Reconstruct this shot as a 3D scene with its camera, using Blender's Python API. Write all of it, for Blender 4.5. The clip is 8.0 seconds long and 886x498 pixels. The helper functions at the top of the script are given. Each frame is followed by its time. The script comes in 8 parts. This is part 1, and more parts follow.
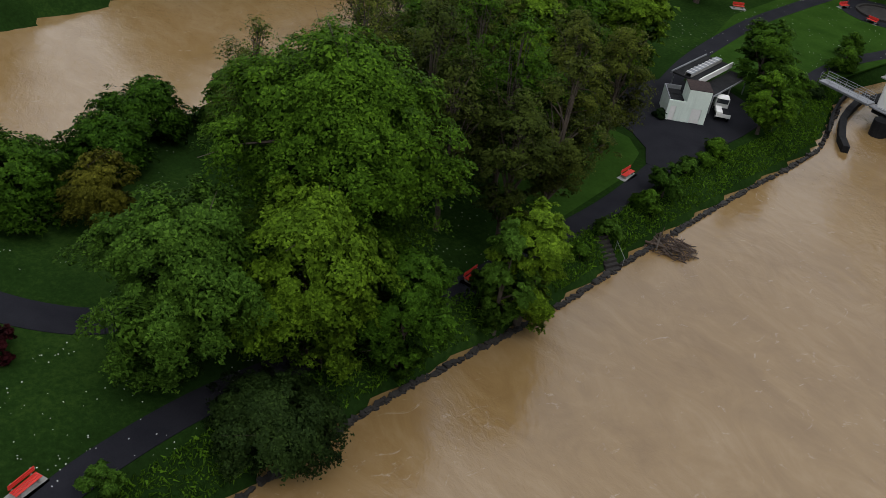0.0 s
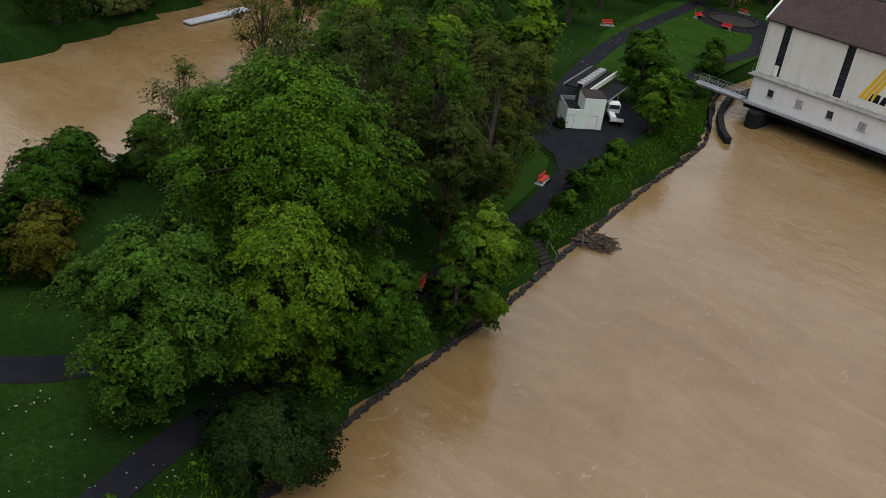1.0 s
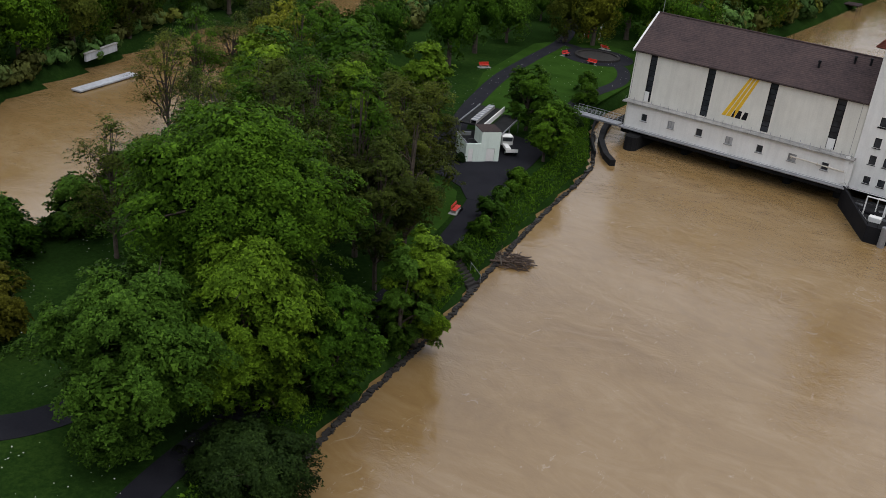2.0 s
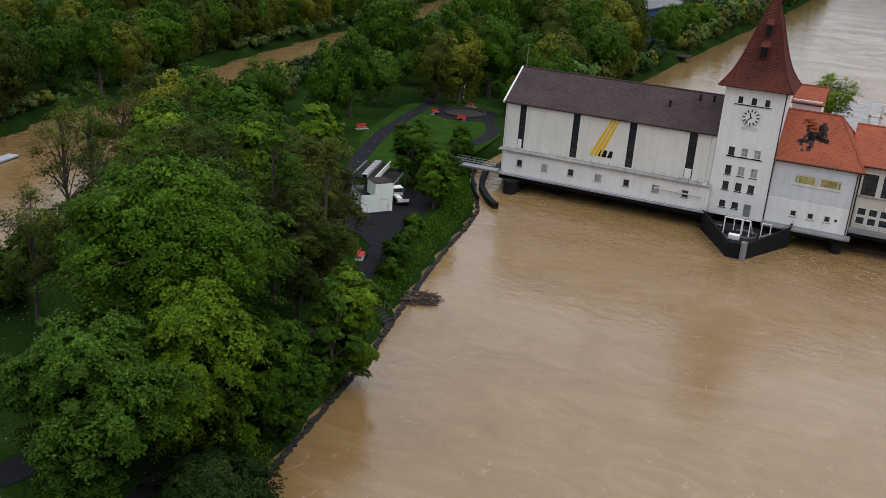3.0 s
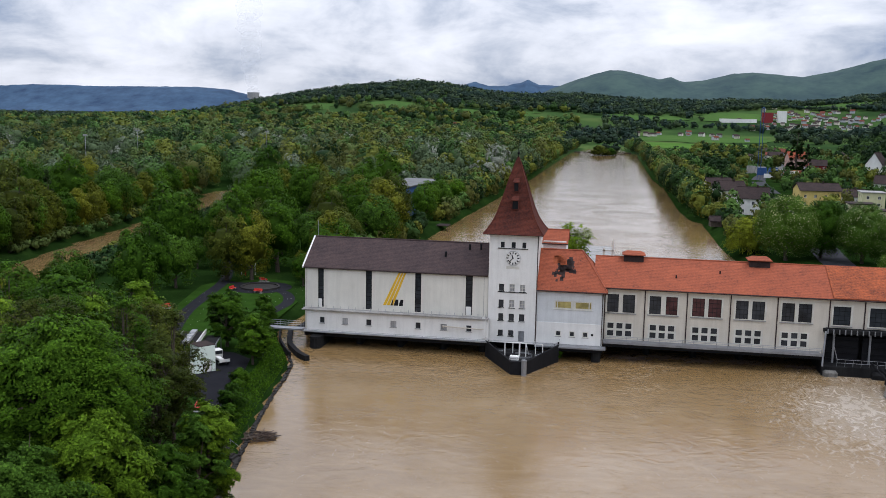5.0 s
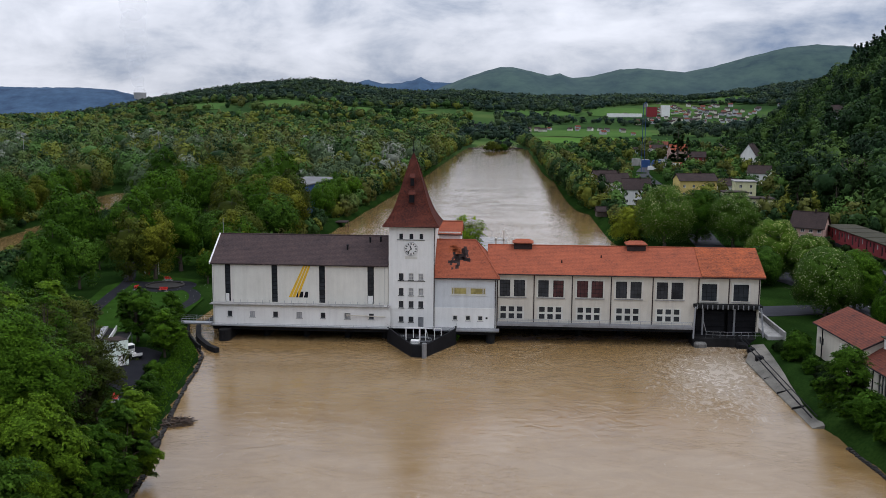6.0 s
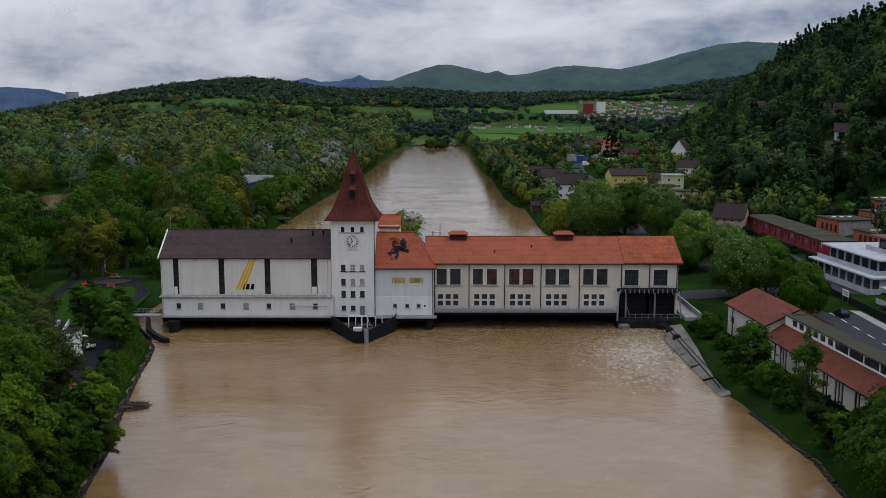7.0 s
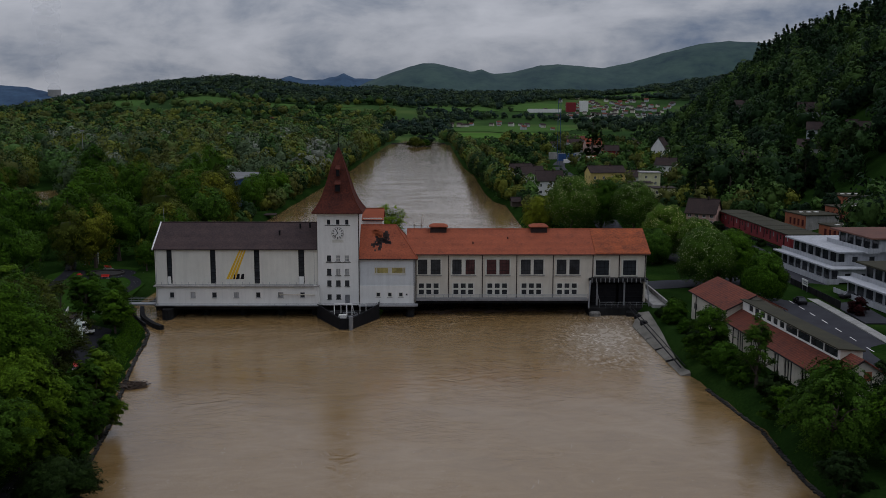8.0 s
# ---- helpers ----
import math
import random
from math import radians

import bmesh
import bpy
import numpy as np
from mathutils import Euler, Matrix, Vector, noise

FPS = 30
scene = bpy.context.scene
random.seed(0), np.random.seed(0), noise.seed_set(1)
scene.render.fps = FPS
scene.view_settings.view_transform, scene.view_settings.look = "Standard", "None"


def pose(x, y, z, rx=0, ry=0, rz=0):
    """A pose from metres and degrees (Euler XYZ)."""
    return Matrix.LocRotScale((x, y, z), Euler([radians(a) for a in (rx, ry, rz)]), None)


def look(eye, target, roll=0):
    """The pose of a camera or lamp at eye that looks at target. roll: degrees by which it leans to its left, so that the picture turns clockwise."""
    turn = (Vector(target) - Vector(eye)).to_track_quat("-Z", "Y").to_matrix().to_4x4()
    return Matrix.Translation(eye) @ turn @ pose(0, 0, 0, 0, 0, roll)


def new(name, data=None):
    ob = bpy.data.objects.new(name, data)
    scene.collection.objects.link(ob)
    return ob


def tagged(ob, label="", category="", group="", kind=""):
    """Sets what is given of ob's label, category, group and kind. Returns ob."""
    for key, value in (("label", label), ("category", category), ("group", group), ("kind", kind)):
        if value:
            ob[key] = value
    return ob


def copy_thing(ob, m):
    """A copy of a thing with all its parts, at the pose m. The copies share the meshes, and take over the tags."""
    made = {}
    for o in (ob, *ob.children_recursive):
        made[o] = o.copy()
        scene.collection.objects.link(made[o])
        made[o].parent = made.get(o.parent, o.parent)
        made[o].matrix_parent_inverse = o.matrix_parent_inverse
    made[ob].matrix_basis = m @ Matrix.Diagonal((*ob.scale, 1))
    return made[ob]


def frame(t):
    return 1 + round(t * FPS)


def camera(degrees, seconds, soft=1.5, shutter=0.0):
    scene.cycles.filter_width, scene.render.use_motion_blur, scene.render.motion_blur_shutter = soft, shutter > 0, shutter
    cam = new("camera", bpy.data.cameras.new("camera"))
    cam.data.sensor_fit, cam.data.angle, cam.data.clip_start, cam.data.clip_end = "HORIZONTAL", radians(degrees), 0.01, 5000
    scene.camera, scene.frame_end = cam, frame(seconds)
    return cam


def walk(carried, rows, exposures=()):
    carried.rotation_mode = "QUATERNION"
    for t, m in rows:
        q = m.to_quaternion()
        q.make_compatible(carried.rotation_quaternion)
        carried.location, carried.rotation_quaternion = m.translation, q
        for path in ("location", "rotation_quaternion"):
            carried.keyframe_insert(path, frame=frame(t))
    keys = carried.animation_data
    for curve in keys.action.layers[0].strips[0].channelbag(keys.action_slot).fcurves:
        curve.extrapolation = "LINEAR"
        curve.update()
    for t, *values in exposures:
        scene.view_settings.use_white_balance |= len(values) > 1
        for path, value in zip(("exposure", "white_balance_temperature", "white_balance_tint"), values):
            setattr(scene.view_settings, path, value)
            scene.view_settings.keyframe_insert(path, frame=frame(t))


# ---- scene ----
cam = camera(50.4, 8.0, 0.85)
PATH = [
    (0, (15.488, -114.921, 47.304), (14.218, -113.839, 46.202), 9.6),
    (0.5, (14.981, -118.243, 46.078), (13.767, -117.042, 45.038), 8.5),
    (1, (14.723, -122.27, 45.609), (13.58, -120.957, 44.623), 7.5),
    (1.5, (14.384, -126.199, 45.3), (13.321, -124.781, 44.373), 6.6),
    (3, (13.271, -138.614, 43.872), (12.507, -136.9, 43.181), 4.3),
    (3.5, (13.407, -143.796, 43.153), (12.751, -142.0, 42.567), 3.3),
    (4, (13.537, -148.697, 42.699), (12.991, -146.833, 42.222), 2.3),
    (4.5, (13.692, -153.638, 42.598), (13.239, -151.725, 42.232), 1.7),
    (5, (14.174, -158.631, 42.559), (13.822, -156.683, 42.273), 1.1),
    (6.5, (15.661, -173.907, 43.158), (15.604, -171.929, 42.866), 0.2),
    (7, (16.199, -178.96, 43.264), (16.187, -176.982, 42.971), -0.0),
    (7.5, (16.687, -183.93, 43.471), (16.701, -181.952, 43.177), 0.0),
    (8, (17.003, -188.971, 43.302), (17.024, -186.994, 43.006), 0.1),
]
EXPOSURES = [(0, -0.5, 6550, 11), (1.5, -0.43, 6520, 12), (3.5, -0.25, 6330, 14), (5.0, -0.12, 6150, 14), (6.5, -0.54, 6150, 14), (7.0, -0.76, 6150, 14), (7.5, -1.06, 6150, 14), (8.0, -1.39, 6150, 14)]
walk(cam, [(t, look(eye, target, roll)) for t, eye, target, roll in PATH], EXPOSURES)

# ---- light: a bright, broken overcast ----
SUN_EL, SUN_AZ = 58.0, 92.0
world = bpy.data.worlds.new("overcast_sky")
scene.world = world
world.use_nodes = True
wt = world.node_tree
wt.nodes.clear()


def wnode(kind, **props):
    n = wt.nodes.new(kind)
    for k, v in props.items():
        if k == "operation":
            n.operation = v
        elif k == "sky_type":
            n.sky_type = v
        elif k == "data_type":
            n.data_type = v
    return n


sky = wnode("ShaderNodeTexSky", sky_type="NISHITA")
sky.sun_disc = False
sky.sun_elevation, sky.sun_rotation = radians(SUN_EL), radians(SUN_AZ)
coord = wnode("ShaderNodeTexCoord")
split = wnode("ShaderNodeSeparateXYZ")
wt.links.new(coord.outputs["Generated"], split.inputs[0])
lift = wnode("ShaderNodeMath", operation="ADD")
lift.inputs[1].default_value = 0.24
rise = wnode("ShaderNodeMath", operation="ABSOLUTE")
wt.links.new(split.outputs["Z"], rise.inputs[0])
wt.links.new(rise.outputs[0], lift.inputs[0])
plane = wnode("ShaderNodeCombineXYZ")
for axis in "XY":
    d = wnode("ShaderNodeMath", operation="DIVIDE")
    wt.links.new(split.outputs[axis], d.inputs[0])
    wt.links.new(lift.outputs[0], d.inputs[1])
    wt.links.new(d.outputs[0], plane.inputs[axis])
clouds = wnode("ShaderNodeTexNoise")
clouds.inputs["Scale"].default_value = 0.95
clouds.inputs["Detail"].default_value = 7.0
clouds.inputs["Roughness"].default_value = 0.5
clouds.inputs["Distortion"].default_value = 0.5
wt.links.new(plane.outputs[0], clouds.inputs["Vector"])
puffs = wnode("ShaderNodeTexNoise")
puffs.inputs["Scale"].default_value = 9.0
puffs.inputs["Detail"].default_value = 6.0
puffs.inputs["Roughness"].default_value = 0.58
puffs.inputs["Distortion"].default_value = 0.3
squat = wnode("ShaderNodeMapping")
squat.inputs["Scale"].default_value = (1.0, 1.0, 2.2)
wt.links.new(coord.outputs["Generated"], squat.inputs[0])
wt.links.new(squat.outputs[0], puffs.inputs["Vector"])
heap = wnode("ShaderNodeMixRGB")
heap.inputs[0].default_value = 0.42
wt.links.new(clouds.outputs["Fac"], heap.inputs[1])
wt.links.new(puffs.outputs["Fac"], heap.inputs[2])
ramp = wnode("ShaderNodeValToRGB")
ramp.color_ramp.elements[0].position, ramp.color_ramp.elements[0].color = 0.39, (0.34, 0.44, 0.62, 1)
ramp.color_ramp.elements[1].position, ramp.color_ramp.elements[1].color = 0.61, (1.30, 1.33, 1.38, 1)
for stop, tint in ((0.45, (0.66, 0.73, 0.84, 1)), (0.52, (1.02, 1.06, 1.12, 1))):
    ramp.color_ramp.elements.new(stop).color = tint
wt.links.new(heap.outputs[0], ramp.inputs[0])
dim = wnode("ShaderNodeVectorMath", operation="SCALE")
dim.inputs["Scale"].default_value = 0.06
wt.links.new(sky.outputs[0], dim.inputs[0])
both = wnode("ShaderNodeMixRGB")
both.inputs[0].default_value = 0.88
wt.links.new(dim.outputs[0], both.inputs[1])
wt.links.new(ramp.outputs[0], both.inputs[2])
back = wnode("ShaderNodeBackground")
back.inputs[1].default_value = 0.9
zenith = wnode("ShaderNodeMath", operation="MULTIPLY_ADD")
zenith.inputs[1].default_value, zenith.inputs[2].default_value = 1.5, 0.92
wt.links.new(rise.outputs[0], zenith.inputs[0])
dome = wnode("ShaderNodeVectorMath", operation="SCALE")
wt.links.new(both.outputs[0], dome.inputs[0])
wt.links.new(zenith.outputs[0], dome.inputs["Scale"])
wt.links.new(dome.outputs[0], back.inputs[0])
out = wnode("ShaderNodeOutputWorld")
wt.links.new(back.outputs[0], out.inputs[0])

sun_data = bpy.data.lights.new("sun", "SUN")
sun_data.energy, sun_data.angle, sun_data.color = 1.15, radians(18), (1.0, 0.96, 0.9)
sun = new("sun", sun_data)
sun.matrix_world = look((0, 0, 200), Vector((0, 0, 200)) - Vector((math.sin(radians(SUN_AZ)) * math.cos(radians(SUN_EL)), math.cos(radians(SUN_AZ)) * math.cos(radians(SUN_EL)), math.sin(radians(SUN_EL)))))

# ---- materials ----
def material(name, rough=0.8, metal=0.0, spec=0.5):
    m = bpy.data.materials.new(name)
    m.use_nodes = True
    b = m.node_tree.nodes["Principled BSDF"]
    b.inputs["Roughness"].default_value = rough
    b.inputs["Metallic"].default_value = metal
    b.inputs["Specular IOR Level"].default_value = spec
    return m, m.node_tree, b


def noise_node(nt, scale, detail=4.0, rough=0.55, vec=None, distort=0.0):
    n = nt.nodes.new("ShaderNodeTexNoise")
    n.inputs["Scale"].default_value = scale
    n.inputs["Detail"].default_value = detail
    n.inputs["Roughness"].default_value = rough
    n.inputs["Distortion"].default_value = distort
    if vec:
        nt.links.new(vec, n.inputs["Vector"])
    return n


def ramp_node(nt, fac, stops):
    r = nt.nodes.new("ShaderNodeValToRGB")
    e = r.color_ramp.elements
    e[0].position, e[0].color = stops[0][0], (*stops[0][1], 1)
    e[1].position, e[1].color = stops[-1][0], (*stops[-1][1], 1)
    for p, c in stops[1:-1]:
        e.new(p).color = (*c, 1)
    nt.links.new(fac, r.inputs[0])
    return r


def mix_node(nt, fac, a, b, mode="MIX"):
    n = nt.nodes.new("ShaderNodeMixRGB")
    n.blend_type = mode
    for sock, v in zip(n.inputs, (fac, a, b)):
        if isinstance(v, bpy.types.NodeSocket):
            nt.links.new(v, sock)
        elif isinstance(v, (int, float)):
            sock.default_value = v
        else:
            sock.default_value = (*v, 1)
    return n


def bump_node(nt, bsdf, height, strength=0.4, distance=0.05):
    b = nt.nodes.new("ShaderNodeBump")
    b.inputs["Strength"].default_value = strength
    b.inputs["Distance"].default_value = distance
    nt.links.new(height, b.inputs["Height"])
    nt.links.new(b.outputs[0], bsdf.inputs["Normal"])
    return b


def position(nt, scale=(1, 1, 1), kind="Position"):
    """Place in the world, stretched."""
    g = nt.nodes.new("ShaderNodeNewGeometry")
    m = nt.nodes.new("ShaderNodeMapping")
    m.inputs["Scale"].default_value = scale
    nt.links.new(g.outputs[kind], m.inputs[0])
    return m.outputs[0]


def weathered(name, light, dark, scale=0.6, rough=0.85, grain=12.0, bump=0.25, streaks=0.0, metal=0.0, spec=0.3):
    """A surface with stains at a large and grain at a small scale; streaks: how much rain has run down it."""
    m, nt, b = material(name, rough, metal, spec)
    big = noise_node(nt, scale, 5, 0.6, position(nt))
    fine = noise_node(nt, grain, 3, 0.6, position(nt))
    both = mix_node(nt, 0.35, big.outputs[0], fine.outputs[0])
    col = ramp_node(nt, both.outputs[0], [(0.32, dark), (0.62, light)])
    last = col.outputs[0]
    if streaks:
        run = noise_node(nt, 1.0, 5, 0.65, position(nt, (1.6, 1.6, 0.12)))
        worn = ramp_node(nt, run.outputs[0], [(0.36, (1 - streaks,) * 3), (0.56, (1, 1, 1))])
        last = mix_node(nt, 1.0, last, worn.outputs[0], "MULTIPLY").outputs[0]
    nt.links.new(last, b.inputs["Base Color"])
    bump_node(nt, b, fine.outputs[0], bump, 0.03)
    return m


def leaf_material(name, a, b_, c=None, translucent=0.12, spread=0.25, blossom=None, speck=2.0):
    """Foliage: colour differs from leaf to leaf and from tree to tree."""
    m, nt, b = material(name, 0.6, 0.0, 0.04)
    g = nt.nodes.new("ShaderNodeNewGeometry")
    o = nt.nodes.new("ShaderNodeObjectInfo")
    a, b_, c = ((v[0] * 0.98, v[1] * 0.95, v[2] + 0.045 * v[1]) for v in (a, b_, c or b_))
    stops = [(0.0, tuple((0.54 - 0.10 * speck) * v for v in b_)), (0.55, tuple(0.54 * v for v in b_)), (1.0, tuple((0.27 + 0.05 * speck) * (u + v) for u, v in zip(b_, c or b_)))]
    if blossom:
        stops = stops[:2] + [(0.90, stops[1][1]), (0.93, blossom)]
    col = ramp_node(nt, g.outputs["Random Per Island"], stops)
    tree = ramp_node(nt, o.outputs["Random"], [(0.0, (1 - spread * 1.3, 1 - spread, 1 - spread)), (0.5, (1, 1, 1)), (1.0, (1 + spread * 1.25, 1 + spread, 1.0))])
    mixed = mix_node(nt, 1.0, col.outputs[0], tree.outputs[0], "MULTIPLY")
    patch = noise_node(nt, 0.5, 4, 0.65, position(nt))
    light = ramp_node(nt, patch.outputs[0], [(0.35, (0.78, 0.8, 0.8)), (0.65, (1.14, 1.12, 1.0))])
    mixed = mix_node(nt, 1.0, mixed.outputs[0], light.outputs[0], "MULTIPLY")
    nt.links.new(mixed.outputs[0], b.inputs["Base Color"])
    tuft = noise_node(nt, 1.5, 3, 0.6, position(nt))
    bump_node(nt, b, tuft.outputs[0], 0.6, 0.5)
    t = nt.nodes.new("ShaderNodeBsdfTranslucent")
    nt.links.new(mixed.outputs[0], t.inputs[0])
    s = nt.nodes.new("ShaderNodeMixShader")
    s.inputs[0].default_value = translucent
    nt.links.new(b.outputs[0], s.inputs[1])
    nt.links.new(t.outputs[0], s.inputs[2])
    nt.links.new(s.outputs[0], nt.nodes["Material Output"].inputs[0])
    return m


def water_material():
    """Muddy flood water: silt in it, a wet sheen on it."""
    m, nt, b = material("muddy_water", 0.05, 0.0, 0.5)
    b.inputs["IOR"].default_value = 1.66
    p = position(nt)
    big = noise_node(nt, 0.035, 5, 0.6, p, 1.2)
    strand = noise_node(nt, 0.16, 6, 0.66, position(nt, (0.7, 1.3, 1)), 2.2)
    fac = mix_node(nt, 0.55, big.outputs[0], strand.outputs[0])
    col = ramp_node(nt, fac.outputs[0], [(0.34, (0.182, 0.110, 0.042)), (0.5, (0.220, 0.138, 0.056)), (0.66, (0.257, 0.172, 0.084))])
    # broken white water below the sluice, thinning out down the river
    near = nt.nodes.new("ShaderNodeMapping")
    near.vector_type = "TEXTURE"
    near.inputs["Location"].default_value = (50.5, -16, 1)
    near.inputs["Rotation"].default_value = (0, 0, radians(-14))
    near.inputs["Scale"].default_value = (15, 34, 10)
    nt.links.new(p, near.inputs[0])
    ball = nt.nodes.new("ShaderNodeTexGradient")
    ball.gradient_type = "SPHERICAL"
    nt.links.new(near.outputs[0], ball.inputs[0])
    curl = noise_node(nt, 0.34, 8, 0.66, position(nt, (1.5, 0.8, 1)), 3.0)
    add = nt.nodes.new("ShaderNodeMath")
    add.operation = "MULTIPLY_ADD"
    add.inputs[1].default_value = 0.40
    nt.links.new(ball.outputs["Fac"], add.inputs[0])
    nt.links.new(curl.outputs[0], add.inputs[2])
    foam = ramp_node(nt, add.outputs[0], [(0.62, (0, 0, 0)), (0.74, (0.25, 0.25, 0.25)), (0.92, (0.52, 0.52, 0.52))])
    # thin pale threads of froth turning in the eddies near the weir
    eddy = noise_node(nt, 0.20, 5, 0.6, position(nt, (0.9, 1.3, 1)), 2.6)
    thread = ramp_node(nt, eddy.outputs[0], [(0.485, (0, 0, 0)), (0.5, (1, 1, 1)), (0.515, (0, 0, 0))])
    where_froth = noise_node(nt, 0.07, 3, 0.6, p)
    some = ramp_node(nt, where_froth.outputs[0], [(0.5, (0, 0, 0)), (0.64, (0.55, 0.55, 0.55))])
    reach = nt.nodes.new("ShaderNodeMapping")
    reach.vector_type = "TEXTURE"
    reach.inputs["Location"].default_value = (10, -8, 1)
    reach.inputs["Scale"].default_value = (70, 38, 20)
    nt.links.new(p, reach.inputs[0])
    fade = nt.nodes.new("ShaderNodeTexGradient")
    fade.gradient_type = "SPHERICAL"
    nt.links.new(reach.outputs[0], fade.inputs[0])
    some = mix_node(nt, 1.0, some.outputs[0], fade.outputs["Color"], "MULTIPLY")
    froth = mix_node(nt, 1.0, thread.outputs[0], some.outputs[0], "MULTIPLY")
    white = mix_node(nt, 1.0, foam.outputs[0], froth.outputs[0], "LIGHTEN")
    col = mix_node(nt, white.outputs[0], col.outputs[0], (0.60, 0.55, 0.48))
    nt.links.new(col.outputs[0], b.inputs["Base Color"])
    dull = mix_node(nt, foam.outputs[0], (0.04, 0.04, 0.04), (0.6, 0.6, 0.6))
    nt.links.new(dull.outputs[0], b.inputs["Roughness"])
    swell = noise_node(nt, 0.22, 2, 0.5, position(nt, (0.9, 1.1, 1)), 2.4)
    chop = noise_node(nt, 1.2, 5, 0.6, position(nt, (0.8, 1.15, 1)), 1.6)
    gust = noise_node(nt, 0.035, 4, 0.6, position(nt, (1, 1.3, 1)), 1.2)
    where = ramp_node(nt, gust.outputs[0], [(0.42, (0.10, 0.10, 0.10)), (0.60, (0.85, 0.85, 0.85))])
    h = mix_node(nt, where.outputs[0], swell.outputs[0], chop.outputs[0])
    ripple = noise_node(nt, 3.4, 3, 0.55, position(nt, (0.7, 1.2, 1)), 0.8)
    h = mix_node(nt, 0.16, h.outputs[0], ripple.outputs[0])
    rough_ = mix_node(nt, foam.outputs[0], h.outputs[0], curl.outputs[0], "ADD")
    gain = nt.nodes.new("ShaderNodeMath")
    gain.operation = "MULTIPLY_ADD"
    gain.inputs[1].default_value, gain.inputs[2].default_value = 2.2, 1.0
    nt.links.new(fade.outputs["Fac"], gain.inputs[0])
    waves = nt.nodes.new("ShaderNodeMath")
    waves.operation = "MULTIPLY"
    nt.links.new(rough_.outputs[0], waves.inputs[0])
    nt.links.new(gain.outputs[0], waves.inputs[1])
    bump_node(nt, b, waves.outputs[0], 0.23, 0.30)
    return m


def grass_material():
    m, nt, b = material("meadow_grass", 0.9, 0.0, 0.0)
    big = noise_node(nt, 0.09, 5, 0.6, position(nt))
    fine = noise_node(nt, 2.2, 5, 0.7, position(nt))
    fac = mix_node(nt, 0.45, big.outputs[0], fine.outputs[0])
    col = ramp_node(nt, fac.outputs[0], [(0.3, (0.006, 0.013, 0.003)), (0.5, (0.012, 0.029, 0.006)), (0.7, (0.030, 0.060, 0.011))])
    place = nt.nodes.new("ShaderNodeSeparateXYZ")
    nt.links.new(position(nt, (0.001, 0.001, 0.001)), place.inputs[0])
    valley = ramp_node(nt, place.outputs["Y"], [(0.45, (0, 0, 0)), (0.95, (1, 1, 1))])
    plots = noise_node(nt, 0.006, 2, 0.5, position(nt))
    pasture = ramp_node(nt, plots.outputs[0], [(0.38, (0.026, 0.052, 0.018)), (0.5, (0.040, 0.078, 0.024)), (0.62, (0.072, 0.110, 0.034))])
    col = mix_node(nt, valley.outputs[0], col.outputs[0], pasture.outputs[0])
    nt.links.new(col.outputs[0], b.inputs["Base Color"])
    bump_node(nt, b, fine.outputs[0], 0.6, 0.15)
    return m


def roof_material(name, light, dark, moss, row=0.34):
    """Clay tiles in courses, patched and stained."""
    m, nt, b = material(name, 0.85, 0.0, 0.1)
    stain = noise_node(nt, 0.35, 6, 0.65, position(nt))
    tile = noise_node(nt, 3.0, 2, 0.5, position(nt, (1, 1, 1)))
    fac = mix_node(nt, 0.5, stain.outputs[0], tile.outputs[0])
    col = ramp_node(nt, fac.outputs[0], [(0.3, moss), (0.42, dark), (0.62, light)])
    wave = nt.nodes.new("ShaderNodeTexWave")
    wave.bands_direction = "Z"
    wave.inputs["Scale"].default_value = 0.55 / row
    wave.inputs["Distortion"].default_value = 0.6
    nt.links.new(position(nt), wave.inputs["Vector"])
    shade = ramp_node(nt, wave.outputs["Fac"], [(0.0, (0.82, 0.82, 0.82)), (0.5, (1, 1, 1))])
    last = mix_node(nt, 1.0, col.outputs[0], shade.outputs[0], "MULTIPLY")
    nt.links.new(last.outputs[0], b.inputs["Base Color"])
    bump_node(nt, b, wave.outputs["Fac"], 0.5, 0.05)
    return m


def glass_material(name, tint=(0.02, 0.022, 0.025)):
    m, nt, b = material(name, 0.08, 0.0, 0.3)
    n = noise_node(nt, 0.8, 2, 0.5, position(nt))
    col = ramp_node(nt, n.outputs[0], [(0.3, tint), (0.7, tuple(min(1, c * 2.2) for c in tint))])
    nt.links.new(col.outputs[0], b.inputs["Base Color"])
    return m


WATER = water_material()
GRASS = grass_material()
ASPHALT = weathered("asphalt", (0.015, 0.015, 0.019), (0.007, 0.007, 0.010), 0.3, 0.9, 8.0, 0.3, 0.0, 0.0, 0.12)
PLASTER = weathered("grey_white_plaster", (0.70, 0.675, 0.60), (0.60, 0.575, 0.51), 0.25, 0.9, 6.0, 0.15, 0.07)
WHITE = weathered("white_paint", (0.77, 0.757, 0.72), (0.67, 0.657, 0.62), 0.3, 0.8, 5.0, 0.1, 0.07)
BLUISH = weathered("pale_blue_grey_render", (0.63, 0.645, 0.645), (0.53, 0.545, 0.55), 0.3, 0.85, 5.0, 0.1, 0.08)
OCHRE = weathered("cream_render", (0.62, 0.57, 0.48), (0.52, 0.47, 0.39), 0.3, 0.9, 5.0, 0.15, 0.08)
CREAM = weathered("pale_trim_stone", (0.64, 0.62, 0.55), (0.5, 0.48, 0.42), 0.6, 0.9, 6.0, 0.1, 0.1)
